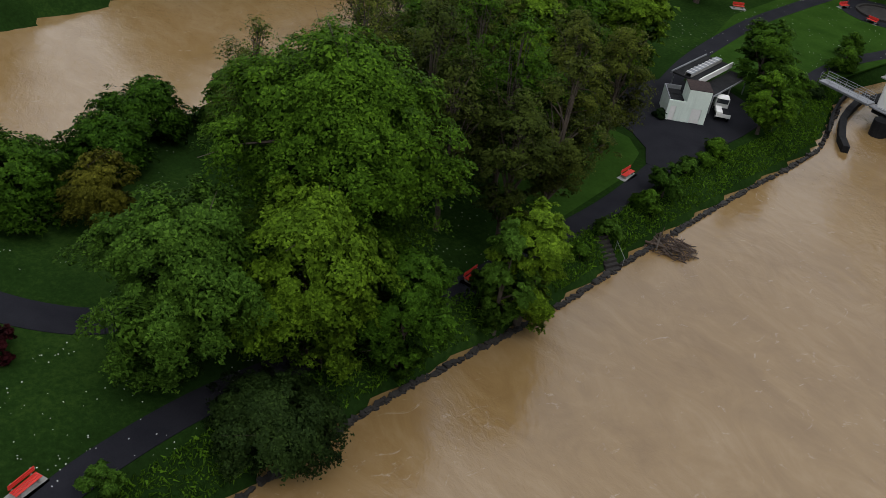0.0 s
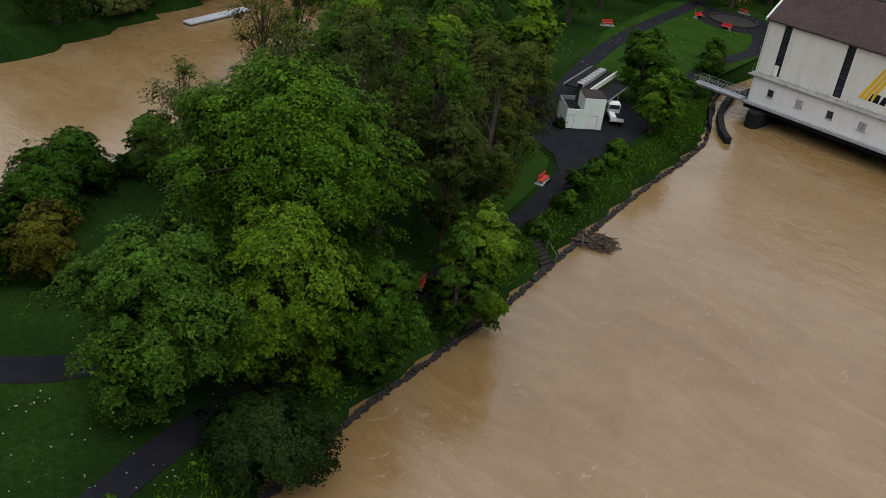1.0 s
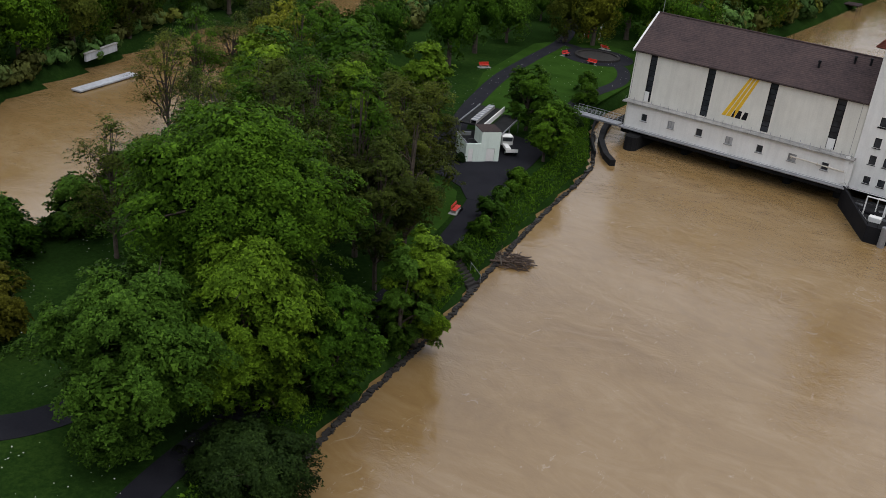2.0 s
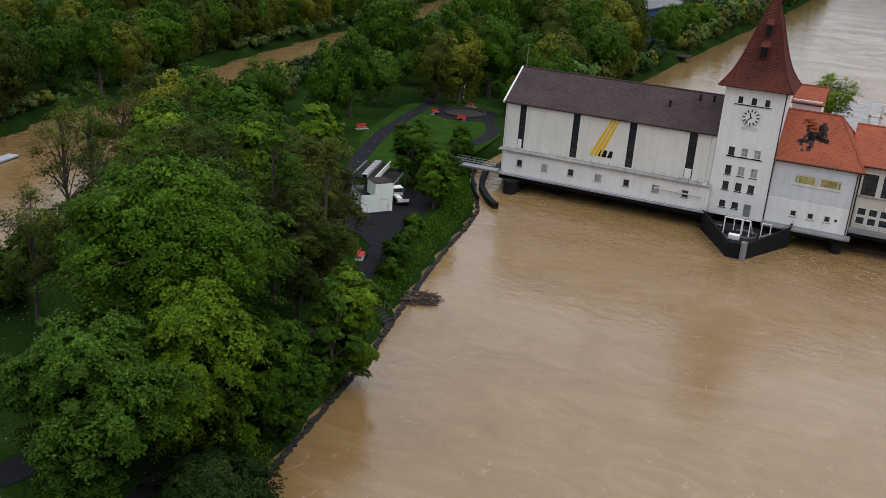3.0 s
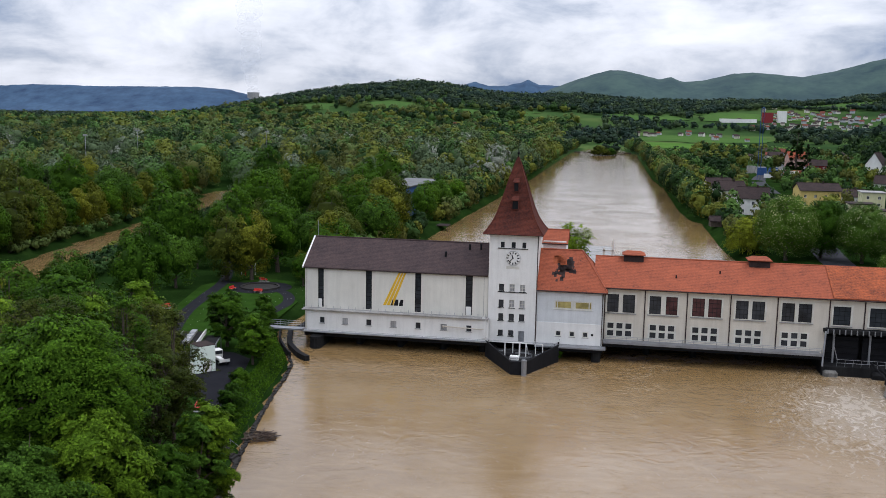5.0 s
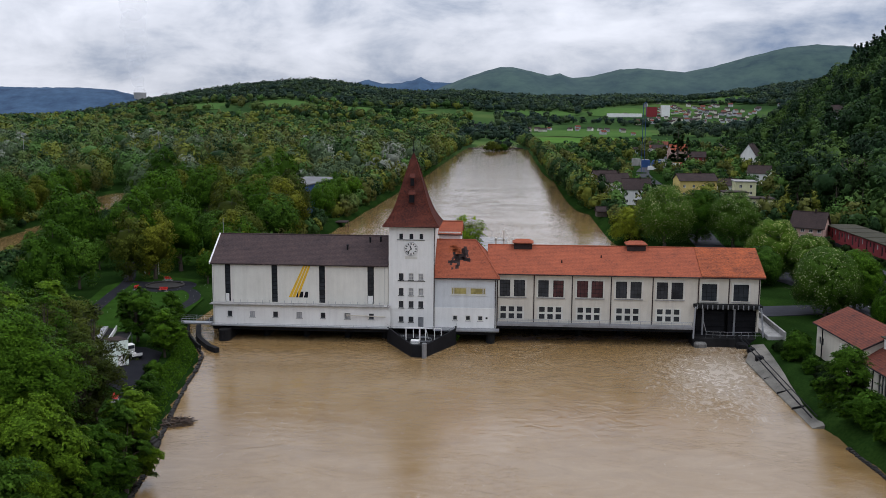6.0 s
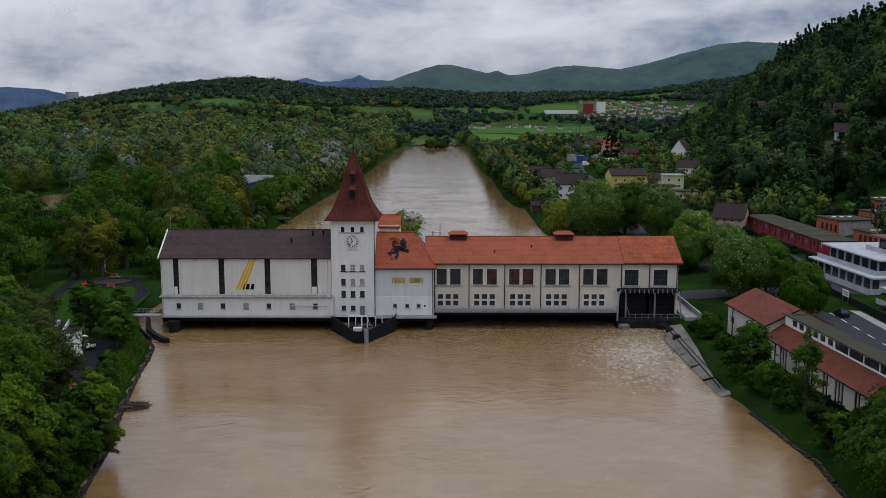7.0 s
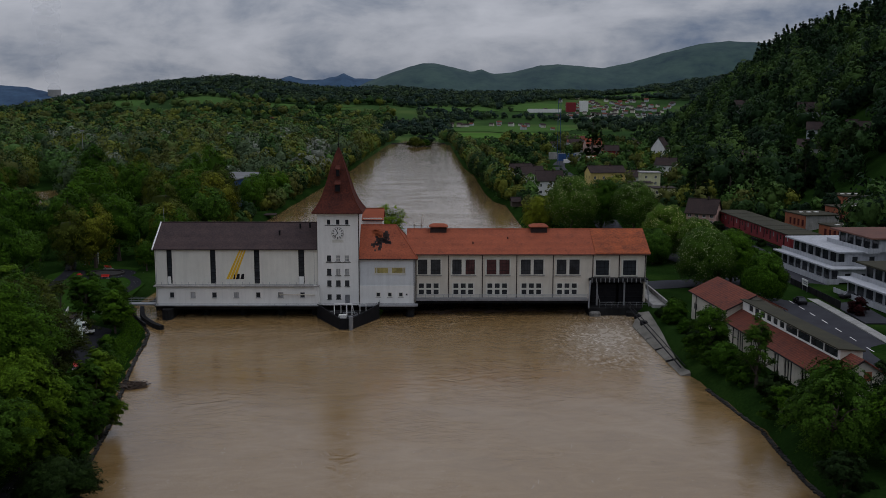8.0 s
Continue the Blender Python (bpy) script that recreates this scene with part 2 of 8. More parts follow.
SLATE_ROOF = roof_material("brown_slate_roof", (0.082, 0.056, 0.052), (0.052, 0.038, 0.038), (0.034, 0.026, 0.026))
RED_ROOF = roof_material("red_clay_roof", (0.35, 0.098, 0.050), (0.25, 0.072, 0.040), (0.11, 0.045, 0.032))
NEW_ROOF = roof_material("orange_clay_roof", (0.40, 0.105, 0.042), (0.20, 0.060, 0.032), (0.07, 0.036, 0.028))
SPIRE_ROOF = roof_material("dark_red_spire_tiles", (0.115, 0.034, 0.022), (0.065, 0.022, 0.017), (0.028, 0.016, 0.014))
BROWN_ROOF = roof_material("dark_brown_tiles", (0.058, 0.040, 0.036), (0.036, 0.027, 0.026), (0.024, 0.020, 0.019))
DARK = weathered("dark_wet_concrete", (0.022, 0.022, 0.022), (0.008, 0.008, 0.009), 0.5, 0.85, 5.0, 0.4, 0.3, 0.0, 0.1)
STEEL = weathered("dull_galvanised_steel", (0.34, 0.35, 0.36), (0.2, 0.2, 0.21), 0.8, 0.55, 9.0, 0.1, 0.0, 0.7)
CONCRETE = weathered("bare_concrete", (0.36, 0.35, 0.33), (0.2, 0.195, 0.18), 0.4, 0.9, 7.0, 0.3, 0.2)
WORN = weathered("worn_grey_masonry", (0.22, 0.21, 0.19), (0.05, 0.05, 0.046), 0.9, 0.95, 3.0, 0.6, 0.3)
APRON = weathered("stained_concrete_apron", (0.20, 0.185, 0.155), (0.085, 0.078, 0.066), 0.35, 0.9, 4.0, 0.4, 0.0)
GLASS = glass_material("dark_window_glass")
GOLD_GLASS = glass_material("yellowish_drawn_blind", (0.24, 0.20, 0.07))
GREY_GLASS = glass_material("grey_blind", (0.20, 0.20, 0.20))
MAROON_GLASS = glass_material("maroon_blind", (0.045, 0.016, 0.016))
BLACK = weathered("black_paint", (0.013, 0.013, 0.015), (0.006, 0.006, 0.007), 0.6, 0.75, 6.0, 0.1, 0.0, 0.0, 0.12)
YELLOW = weathered("yellow_paint", (0.75, 0.45, 0.02), (0.62, 0.36, 0.02), 0.6, 0.6, 6.0, 0.1)
RED_PAINT = weathered("red_paint", (0.62, 0.035, 0.022), (0.45, 0.025, 0.018), 2.0, 0.5, 9.0, 0.1)
MINT = weathered("mint_white_boards", (0.72, 0.80, 0.72), (0.62, 0.70, 0.62), 0.5, 0.8, 6.0, 0.1, 0.1)
BARK = weathered("bark", (0.095, 0.075, 0.058), (0.035, 0.028, 0.022), 2.0, 0.95, 9.0, 0.8)
STONE = weathered("wet_bank_stone", (0.035, 0.031, 0.027), (0.012, 0.011, 0.010), 0.9, 0.8, 4.0, 0.6)
DRIFT = weathered("wet_driftwood", (0.085, 0.058, 0.042), (0.03, 0.02, 0.015), 1.2, 0.85, 6.0, 0.5)
LEAF_GREEN = leaf_material("mid_green_leaves", (0.035, 0.10, 0.004), (0.066, 0.165, 0.004), (0.12, 0.25, 0.008))
LEAF_LIME = leaf_material("fresh_lime_leaves", (0.085, 0.19, 0.004), (0.21, 0.37, 0.006), (0.36, 0.55, 0.012))
LEAF_FRESH = leaf_material("fresh_green_leaves", (0.05, 0.13, 0.004), (0.080, 0.192, 0.005), (0.155, 0.31, 0.009))
LEAF_GOLD = leaf_material("yellow_olive_spring_leaves", (0.12, 0.13, 0.012), (0.205, 0.24, 0.014), (0.28, 0.31, 0.02))
LEAF_SAGE = leaf_material("grey_green_leaves", (0.045, 0.11, 0.014), (0.082, 0.19, 0.011), (0.155, 0.30, 0.022))
LEAF_DARK = leaf_material("dark_yew_needles", (0.012, 0.034, 0.009), (0.028, 0.06, 0.013), (0.045, 0.085, 0.017), 0.12)
LEAF_OLIVE = leaf_material("thin_olive_spring_leaves", (0.065, 0.082, 0.018), (0.108, 0.148, 0.017), (0.17, 0.215, 0.025))
LEAF_BROWN = leaf_material("bronze_spring_leaves", (0.085, 0.075, 0.014), (0.115, 0.125, 0.010), (0.15, 0.16, 0.014))
LEAF_RED = leaf_material("copper_red_leaves", (0.05, 0.012, 0.014), (0.085, 0.018, 0.02), (0.12, 0.028, 0.026))
LEAF_WILLOW = leaf_material("yellow_green_willow_leaves", (0.13, 0.17, 0.014), (0.40, 0.48, 0.016), (0.48, 0.58, 0.022))
LEAF_BLOSSOM = leaf_material("chestnut_leaves_with_pale_blossom", (0.045, 0.105, 0.014), (0.155, 0.30, 0.020), blossom=(0.42, 0.43, 0.22))
LEAF_WHITE = leaf_material("silver_white_leaves", (0.16, 0.2, 0.11), (0.24, 0.28, 0.18), (0.34, 0.37, 0.27))
# some extra blue in these leaf colours stands for haze
FAR_LEAVES = [leaf_material("woods_" + n, tuple(v * 1.4 for v in c), tuple(v * 2.05 for v in c), tuple(v * 2.15 for v in c), 0.05, 0.1, speck=0.15) for n, c in (("deep_green", (0.018, 0.041, 0.012)), ("green", (0.039, 0.082, 0.019)), ("brown_olive", (0.082, 0.095, 0.021)), ("yellow_green", (0.128, 0.150, 0.020)), ("fresh_green", (0.071, 0.141, 0.028)), ("light_green", (0.090, 0.131, 0.031)), ("grey_green", (0.076, 0.112, 0.050)), ("silver", (0.204, 0.228, 0.171)))]
HILL_LEAVES = [leaf_material("hill_" + n, tuple(v * 1.2 for v in c), tuple(v * 2.0 for v in c), tuple(v * 2.2 for v in c), 0.05, 0.16, speck=0.22) for n, c in (("dark_green", (0.020, 0.045, 0.013)), ("green", (0.034, 0.070, 0.016)), ("mid_green", (0.052, 0.097, 0.019)), ("fresh_green", (0.073, 0.126, 0.023)), ("blackish_green", (0.014, 0.031, 0.012)))]
# paler, bluer leaves: the haze of distance is put into their colour
HAZED_HILL_LEAVES = [leaf_material("far_hill_" + n, c, c, c, 0.0, 0.1, speck=0.4) for n, c in (("dark_woods", (0.050, 0.088, 0.050)), ("woods", (0.075, 0.125, 0.062)), ("fresh_woods", (0.105, 0.165, 0.066)), ("haze_blue_woods", (0.055, 0.10, 0.072)))]
FIELD = weathered("bright_young_crop", (0.082, 0.165, 0.034), (0.060, 0.125, 0.026), 0.01, 0.95, 0.12, 0.2, 0.0, 0.0, 0.0)
MEADOW = weathered("hill_meadow", (0.070, 0.130, 0.034), (0.045, 0.09, 0.026), 0.008, 0.95, 0.1, 0.2, 0.0, 0.0, 0.0)
OLD_ROOF = roof_material("stained_brown_red_roof", (0.19, 0.058, 0.036), (0.115, 0.042, 0.031), (0.05, 0.028, 0.026))
FLAT_WHITE = weathered("greyed_white_render", (0.45, 0.46, 0.48), (0.35, 0.36, 0.38), 0.3, 0.85, 5.0, 0.1, 0.2)
# brighter copy of the grass: the open light is put into its colour
LIT_LAWN = weathered("lit_lawn", (0.027, 0.062, 0.010), (0.015, 0.037, 0.006), 0.25, 0.95, 2.5, 0.4, 0.0, 0.0, 0.0)

# ---- helpers for building ----
def link_mesh(name, mesh, mat, parent=None, label=""):
    ob = new(name, mesh)
    if mat:
        mesh.materials.append(mat)
    if parent:
        ob.parent = parent
    if label:
        tagged(ob, label)
    return ob


def part(name, bm, mat, parent, label=""):
    """Links a bmesh, built in the parent's own coordinates, as one mesh under it."""
    mesh = bpy.data.meshes.new(name)
    bm.normal_update()
    bm.to_mesh(mesh)
    bm.free()
    return link_mesh(name, mesh, mat, parent, label)


def thing(name, label, category, m=None, group="", kind=""):
    ob = new(name)
    ob.empty_display_size = 0.5
    if m is not None:
        ob.matrix_basis = m
    return tagged(ob, label, category, group, kind)


def solo(name, bm, mat, label, category, m=None, group="", kind=""):
    mesh = bpy.data.meshes.new(name)
    bm.normal_update()
    bm.to_mesh(mesh)
    bm.free()
    ob = link_mesh(name, mesh, mat)
    if m is not None:
        ob.matrix_basis = m
    return tagged(ob, label, category, group, kind)


def box(bm, x0, x1, y0, y1, z0, z1):
    v = [bm.verts.new((x, y, z)) for z in (z0, z1) for y in (y0, y1) for x in (x0, x1)]
    for f in ((0, 2, 3, 1), (4, 5, 7, 6), (0, 1, 5, 4), (2, 6, 7, 3), (0, 4, 6, 2), (1, 3, 7, 5)):
        bm.faces.new([v[i] for i in f])
    return v


def boxes(*specs):
    bm = bmesh.new()
    for s in specs:
        box(bm, *s)
    return bm


def bevelled(*specs, width=0.02):
    bm = boxes(*specs)
    bmesh.ops.bevel(bm, geom=bm.edges[:], offset=width, segments=1, affect="EDGES")
    return bm


def tube(bm, a, b, r0, r1=None, n=6):
    """A tapered round bar from a to b."""
    a, b = Vector(a), Vector(b)
    r1 = r0 if r1 is None else r1
    q = (b - a).to_track_quat("Z", "Y")
    rings = []
    for p, r in ((a, r0), (b, r1)):
        rings.append([bm.verts.new(p + q @ Vector((r * math.cos(2 * math.pi * i / n), r * math.sin(2 * math.pi * i / n), 0))) for i in range(n)])
    for i in range(n):
        j = (i + 1) % n
        bm.faces.new((rings[0][i], rings[0][j], rings[1][j], rings[1][i]))
    bm.faces.new(rings[0][::-1])
    bm.faces.new(rings[1])


def prism(bm, outline, z0, z1):
    """A flat outline (counter-clockwise) raised from z0 to z1."""
    lo = [bm.verts.new((x, y, z0)) for x, y in outline]
    hi = [bm.verts.new((x, y, z1)) for x, y in outline]
    bm.faces.new(lo[::-1])
    bm.faces.new(hi)
    n = len(lo)
    for i in range(n):
        j = (i + 1) % n
        bm.faces.new((lo[i], lo[j], hi[j], hi[i]))


def slab(bm, corners, thick):
    """A thick sheet: corners of its top, pushed down by thick."""
    top = [bm.verts.new(c) for c in corners]
    low = [bm.verts.new((c[0], c[1], c[2] - thick)) for c in corners]
    bm.faces.new(top)
    bm.faces.new(low[::-1])
    n = len(top)
    for i in range(n):
        j = (i + 1) % n
        bm.faces.new((top[j], top[i], low[i], low[j]))


def holed_wall(u0, u1, z0, z1, d0, d1, holes, axis="x"):
    """A wall from u0 to u1 along the axis, between depths d0 (outer) and d1, with real openings (u0, u1, z0, z1)."""
    bm = bmesh.new()
    us = sorted({u0, u1, *(h[0] for h in holes), *(h[1] for h in holes)})
    zs = sorted({z0, z1, *(h[2] for h in holes), *(h[3] for h in holes)})
    cache = {}

    def vert(u, d, z):
        key = (round(u, 4), round(d, 4), round(z, 4))
        if key not in cache:
            cache[key] = bm.verts.new((u, d, z) if axis == "x" else (d, u, z))
        return cache[key]

    def solid(i, j):
        if i < 0 or j < 0 or i >= len(us) - 1 or j >= len(zs) - 1:
            return False
        u, z = (us[i] + us[i + 1]) / 2, (zs[j] + zs[j + 1]) / 2
        return not any(h[0] < u < h[1] and h[2] < z < h[3] for h in holes)

    for i in range(len(us) - 1):
        for j in range(len(zs) - 1):
            if not solid(i, j):
                continue
            a, b, c, e = us[i], us[i + 1], zs[j], zs[j + 1]
            bm.faces.new((vert(a, d0, c), vert(b, d0, c), vert(b, d0, e), vert(a, d0, e)))
            bm.faces.new((vert(a, d1, e), vert(b, d1, e), vert(b, d1, c), vert(a, d1, c)))
            if not solid(i - 1, j):
                bm.faces.new((vert(a, d1, c), vert(a, d0, c), vert(a, d0, e), vert(a, d1, e)))
            if not solid(i + 1, j):
                bm.faces.new((vert(b, d0, c), vert(b, d1, c), vert(b, d1, e), vert(b, d0, e)))
            if not solid(i, j - 1):
                bm.faces.new((vert(a, d1, c), vert(b, d1, c), vert(b, d0, c), vert(a, d0, c)))
            if not solid(i, j + 1):
                bm.faces.new((vert(a, d0, e), vert(b, d0, e), vert(b, d1, e), vert(a, d1, e)))
    bmesh.ops.recalc_face_normals(bm, faces=bm.faces)
    return bm


# ---- ground and water ----
BANK_L = [(-400, 60), (-200, 12), (-140, -8), (-110, -17), (-97.5, -20.3), (-92.6, -21.6), (-84.1, -23.8), (-75.5, -25.1), (-65.2, -26.7), (-54.5, -29.2), (-43.5, -31.5), (-31.6, -33.8), (-22.9, -35.1), (-14.8, -36.7), (-10.5, -38.7), (0, -44.1), (6.6, -46.5), (60, -47), (182, -45), (435, -39), (913, -35), (1040, -20), (1120, 40), (4700, 60)]
BANK_R = [(-400, 130), (-200, 74), (-140, 64), (-87, 59.5), (-70, 60.5), (-51, 58.6), (-38, 57), (-8, 57.8), (20, 58.5), (60, 55.5), (146, 49.7), (344, 40.5), (884, 36.6), (1040, 20), (1120, -40), (4700, -60)]
CANAL = [(-60, -400), (-70, -180), (-80, -92), (-110, -10), (-131, 70), (-146, 170), (-166, 255), (-230, 420), (-330, 640)]
FOOT = [(-400, 160), (-60, 134), (60, 128), (160, 134), (300, 152), (900, 245), (1400, 330)]
PARK = 3.2
WATER_Z = 1.0


def along(table, y):
    return np.interp(y, [p[0] for p in table], [p[1] for p in table])


def off_canal(x, y):
    best = np.full(np.shape(x), 1e9)
    for (ax, ay), (bx, by) in zip(CANAL, CANAL[1:]):
        t = np.clip(((x - ax) * (bx - ax) + (y - ay) * (by - ay)) / ((bx - ax) ** 2 + (by - ay) ** 2), 0, 1)
        best = np.minimum(best, np.hypot(x - ax - t * (bx - ax), y - ay - t * (by - ay)))
    return best - np.interp(y, [-1.0, 1.0, 275.0, 310.0], [14.0, 10.0, 10.0, 1.5])


def shore(x, y):
    """Metres from the nearest water; negative in it."""
    main = np.maximum(along(BANK_L, y) - x, x - along(BANK_R, y))
    return np.minimum(main, off_canal(x, y))


def smooth(t):
    t = np.clip(t, 0, 1)
    return t * t * (3 - 2 * t)


def hump(x, y, cx, cy, rx, ry, h):
    return h * np.exp(-(((x - cx) / rx) ** 2 + ((y - cy) / ry) ** 2))


HILL = [(-2500, 4), (-1400, 4), (-1150, 8), (-950, 26), (-875, 54), (-755, 78), (-617, 97), (-495, 106), (-420, 98), (-343, 84), (-237, 75), (-84, 78), (68, 66), (220, 66), (373, 70), (464, 66), (570, 78), (753, 105), (1000, 140), (1600, 160), (2600, 90)]


def relief(x, y):
    """Hills beyond the flat valley floor."""
    u = x - along(FOOT, y)
    h = (100.0 * smooth(u / 185.0) + 52 * smooth((u - 110) / 260.0)) * (1 - smooth((y - 900) / 800)) * smooth((y + 420) / 300)
    h = h + np.interp(x, [p[0] for p in HILL], [p[1] for p in HILL]) * np.exp(-np.abs((y - 2350) / 560.0) ** 2.5)
    h = h + hump(x, y, -1250, 700, 300, 450, 55) + 6 * smooth((y - 1200) / 500) * (1 - smooth((y - 2600) / 600))
    return h


def height(x, y):
    x, y = np.asarray(x, float), np.asarray(y, float)
    d = shore(x, y)
    base = np.where(d < 0, -1.0, np.where(d < 0.6, 0.2 + 1.4 * d / 0.6, np.where(d < 3.2, 1.6 + (PARK - 1.6) * smooth((d - 0.6) / 2.6), PARK)))
    wob = 0.25 * np.sin(x * 0.13 + 1.3) * np.sin(y * 0.11) * smooth((d - 8) / 20.0) * smooth((np.abs(x + 40) - 60) / 60)
    return base + wob + np.where(d > 0, relief(x, y), 0)


def spaced(*runs):
    out = []
    for a, b, step in runs:
        out += list(np.arange(a, b, step))
    return np.array(out + [runs[-1][1]])


def ground_mesh():
    xs = spaced((-4600, -1500, 200), (-1500, -500, 40), (-500, -160, 8), (-160, -62, 3.5), (-62, -8, 1.2), (-8, 52, 6), (52, 70, 1.2), (70, 130, 4), (130, 420, 9), (420, 1500, 40), (1500, 4600, 200))
    ys = spaced((-1500, -200, 60), (-200, -120, 4), (-120, 25, 2), (25, 260, 6), (260, 1000, 15), (1000, 1700, 40), (1700, 3000, 40), (3000, 4700, 150))
    X, Y = np.meshgrid(xs, ys)
    Z = height(X, Y)
    ny, nx = X.shape
    verts = np.stack([X, Y, Z], -1).reshape(-1, 3)
    i = (np.arange(ny - 1)[:, None] * nx + np.arange(nx - 1)[None, :]).reshape(-1)
    quads = np.stack([i, i + 1, i + nx + 1, i + nx], -1)
    return quads_mesh("ground", verts, quads, True)


def quads_mesh(name, verts, quads, smooth_shade=False):
    mesh = bpy.data.meshes.new(name)
    mesh.vertices.add(len(verts))
    mesh.vertices.foreach_set("co", np.asarray(verts, np.float32).ravel())
    corners = len(quads[0])
    mesh.loops.add(len(quads) * corners)
    mesh.loops.foreach_set("vertex_index", np.asarray(quads, np.int32).ravel())
    mesh.polygons.add(len(quads))
    mesh.polygons.foreach_set("loop_start", np.arange(len(quads), dtype=np.int32) * corners)
    mesh.polygons.foreach_set("use_smooth", np.full(len(quads), smooth_shade))
    mesh.update(calc_edges=True)
    mesh.validate()
    return mesh


tagged(link_mesh("ground", ground_mesh(), GRASS), "green meadow and park lawn running to the far hills", "ground", "", "structure")


def sheet(name, xs, ys, z, mat, label, category):
    X, Y = np.meshgrid(xs, ys)
    ny, nx = X.shape
    i = (np.arange(ny - 1)[:, None] * nx + np.arange(nx - 1)[None, :]).reshape(-1)
    mesh = quads_mesh(name, np.stack([X, Y, np.full(X.shape, z)], -1).reshape(-1, 3), np.stack([i, i + 1, i + nx + 1, i + nx], -1), True)
    return tagged(link_mesh(name, mesh, mat), label, category, "", "structure")


sheet("water", spaced((-700, 300, 50)), spaced((-900, 1700, 50)), WATER_Z, WATER, "muddy brown flood water with swirls and a dull sheen", "river")

# ---- the power station across the river ----
def window(parent, u0, u1, z0, z1, d, pane=None, frame_mat=None, cols=1, rows=1, sill=True, bar=0.07, depth=0.22, sill_mat=None):
    """A window set back in an opening of a wall that faces -y at depth d."""
    y = d + depth
    gw, gh = (u1 - u0 - bar) / cols, (z1 - z0 - bar) / rows
    lights = [(u0 + bar + gw * i, u0 + gw * (i + 1), z0 + bar + gh * j, z0 + gh * (j + 1)) for i in range(cols) for j in range(rows)]
    w = part("window", holed_wall(u0, u1, z0, z1, y - 0.05, y + 0.05, lights), frame_mat or WHITE, parent)
    part("pane", boxes((u0 + 0.02, u1 - 0.02, y + 0.01, y + 0.03, z0 + 0.02, z1 - 0.02)), pane or GLASS, w)
    if sill:
        part("sill", boxes((u0 - 0.12, u1 + 0.12, d - 0.1, d + 0.12, z0 - 0.1, z0 - 0.005)), sill_mat or CREAM, w)
    return w


def gable_roof(parent, x0, x1, y0, y1, ze, zr, yr, mat, over=0.5, thick=0.25, hip0=0.0, hip1=0.0, name="roof"):
    """Two slopes over a ridge along x at depth yr; hip0 and hip1 pull the ridge's ends in."""
    s = (zr - ze) / (yr - y0)
    ye0, ye1 = y0 - over, y1 + over
    e0 = ze - s * over
    e1 = zr - (zr - ze) / (y1 - yr) * (ye1 - yr)
    bm = bmesh.new()
    a, b = x0 + hip0, x1 - hip1
    slab(bm, [(x0, ye0, e0), (x1, ye0, e0), (b, yr, zr), (a, yr, zr)], thick)
    slab(bm, [(x1, ye1, e1), (x0, ye1, e1), (a, yr, zr), (b, yr, zr)], thick)
    if hip0:
        slab(bm, [(x0, ye1, e1), (x0, ye0, e0), (a, yr, zr)], thick)
    if hip1:
        slab(bm, [(x1, ye0, e0), (x1, ye1, e1), (b, yr, zr)], thick)
    r = part(name, bm, mat, parent)
    cap = bmesh.new()
    tube(cap, (a, yr, zr + 0.02), (b, yr, zr + 0.02), 0.14, n=6)
    for p in ((x0, ye0, e0), (x0, ye1, e1)) if hip0 else ():
        tube(cap, p, (a, yr, zr), 0.12, n=5)
    for p in ((x1, ye0, e0), (x1, ye1, e1)) if hip1 else ():
        tube(cap, p, (b, yr, zr), 0.12, n=5)
    part("ridge_tiles", cap, mat, r)
    gut = bmesh.new()
    tube(gut, (x0, ye0 - 0.08, e0 - 0.12), (x1, ye0 - 0.08, e0 - 0.12), 0.1, n=6)
    part("gutter", gut, BROWN_ROOF, r)
    return r


def side_walls(parent, x0, x1, y0, y1, z0, ze, zr, yr, mat, t=0.35, gable=True):
    """End and back walls, with gables under a ridge at depth yr."""
    for u in (x0, x1 - t):
        bm = bmesh.new()
        pts = [(y0 + t, z0), (y1, z0), (y1, ze)] + ([(yr, zr - 0.3)] if gable else []) + [(y0 + t, ze)]
        lo = [bm.verts.new((u, y, z)) for y, z in pts]
        hi = [bm.verts.new((u + t, y, z)) for y, z in pts]
        bm.faces.new(lo[::-1])
        bm.faces.new(hi)
        for i in range(len(pts)):
            j = (i + 1) % len(pts)
            bm.faces.new((lo[i], lo[j], hi[j], hi[i]))
        bmesh.ops.recalc_face_normals(bm, faces=bm.faces)
        part("end_wall", bm, mat, parent)
    part("back_wall", boxes((x0 + t, x1 - t, y1 - t, y1, z0, ze)), mat, parent)


def rail(bm, a, b, h=1.05, step=1.5, r=0.03, rows=3):
    a, b = Vector(a), Vector(b)
    n = max(1, round((b - a).length / step))
    for i in range(n + 1):
        p = a.lerp(b, i / n)
        tube(bm, p, p + Vector((0, 0, h)), r, n=4)
    for k in range(rows):
        up = Vector((0, 0, h * (k + 1) / rows))
        tube(bm, a + up, b + up, r * 0.8, n=4)


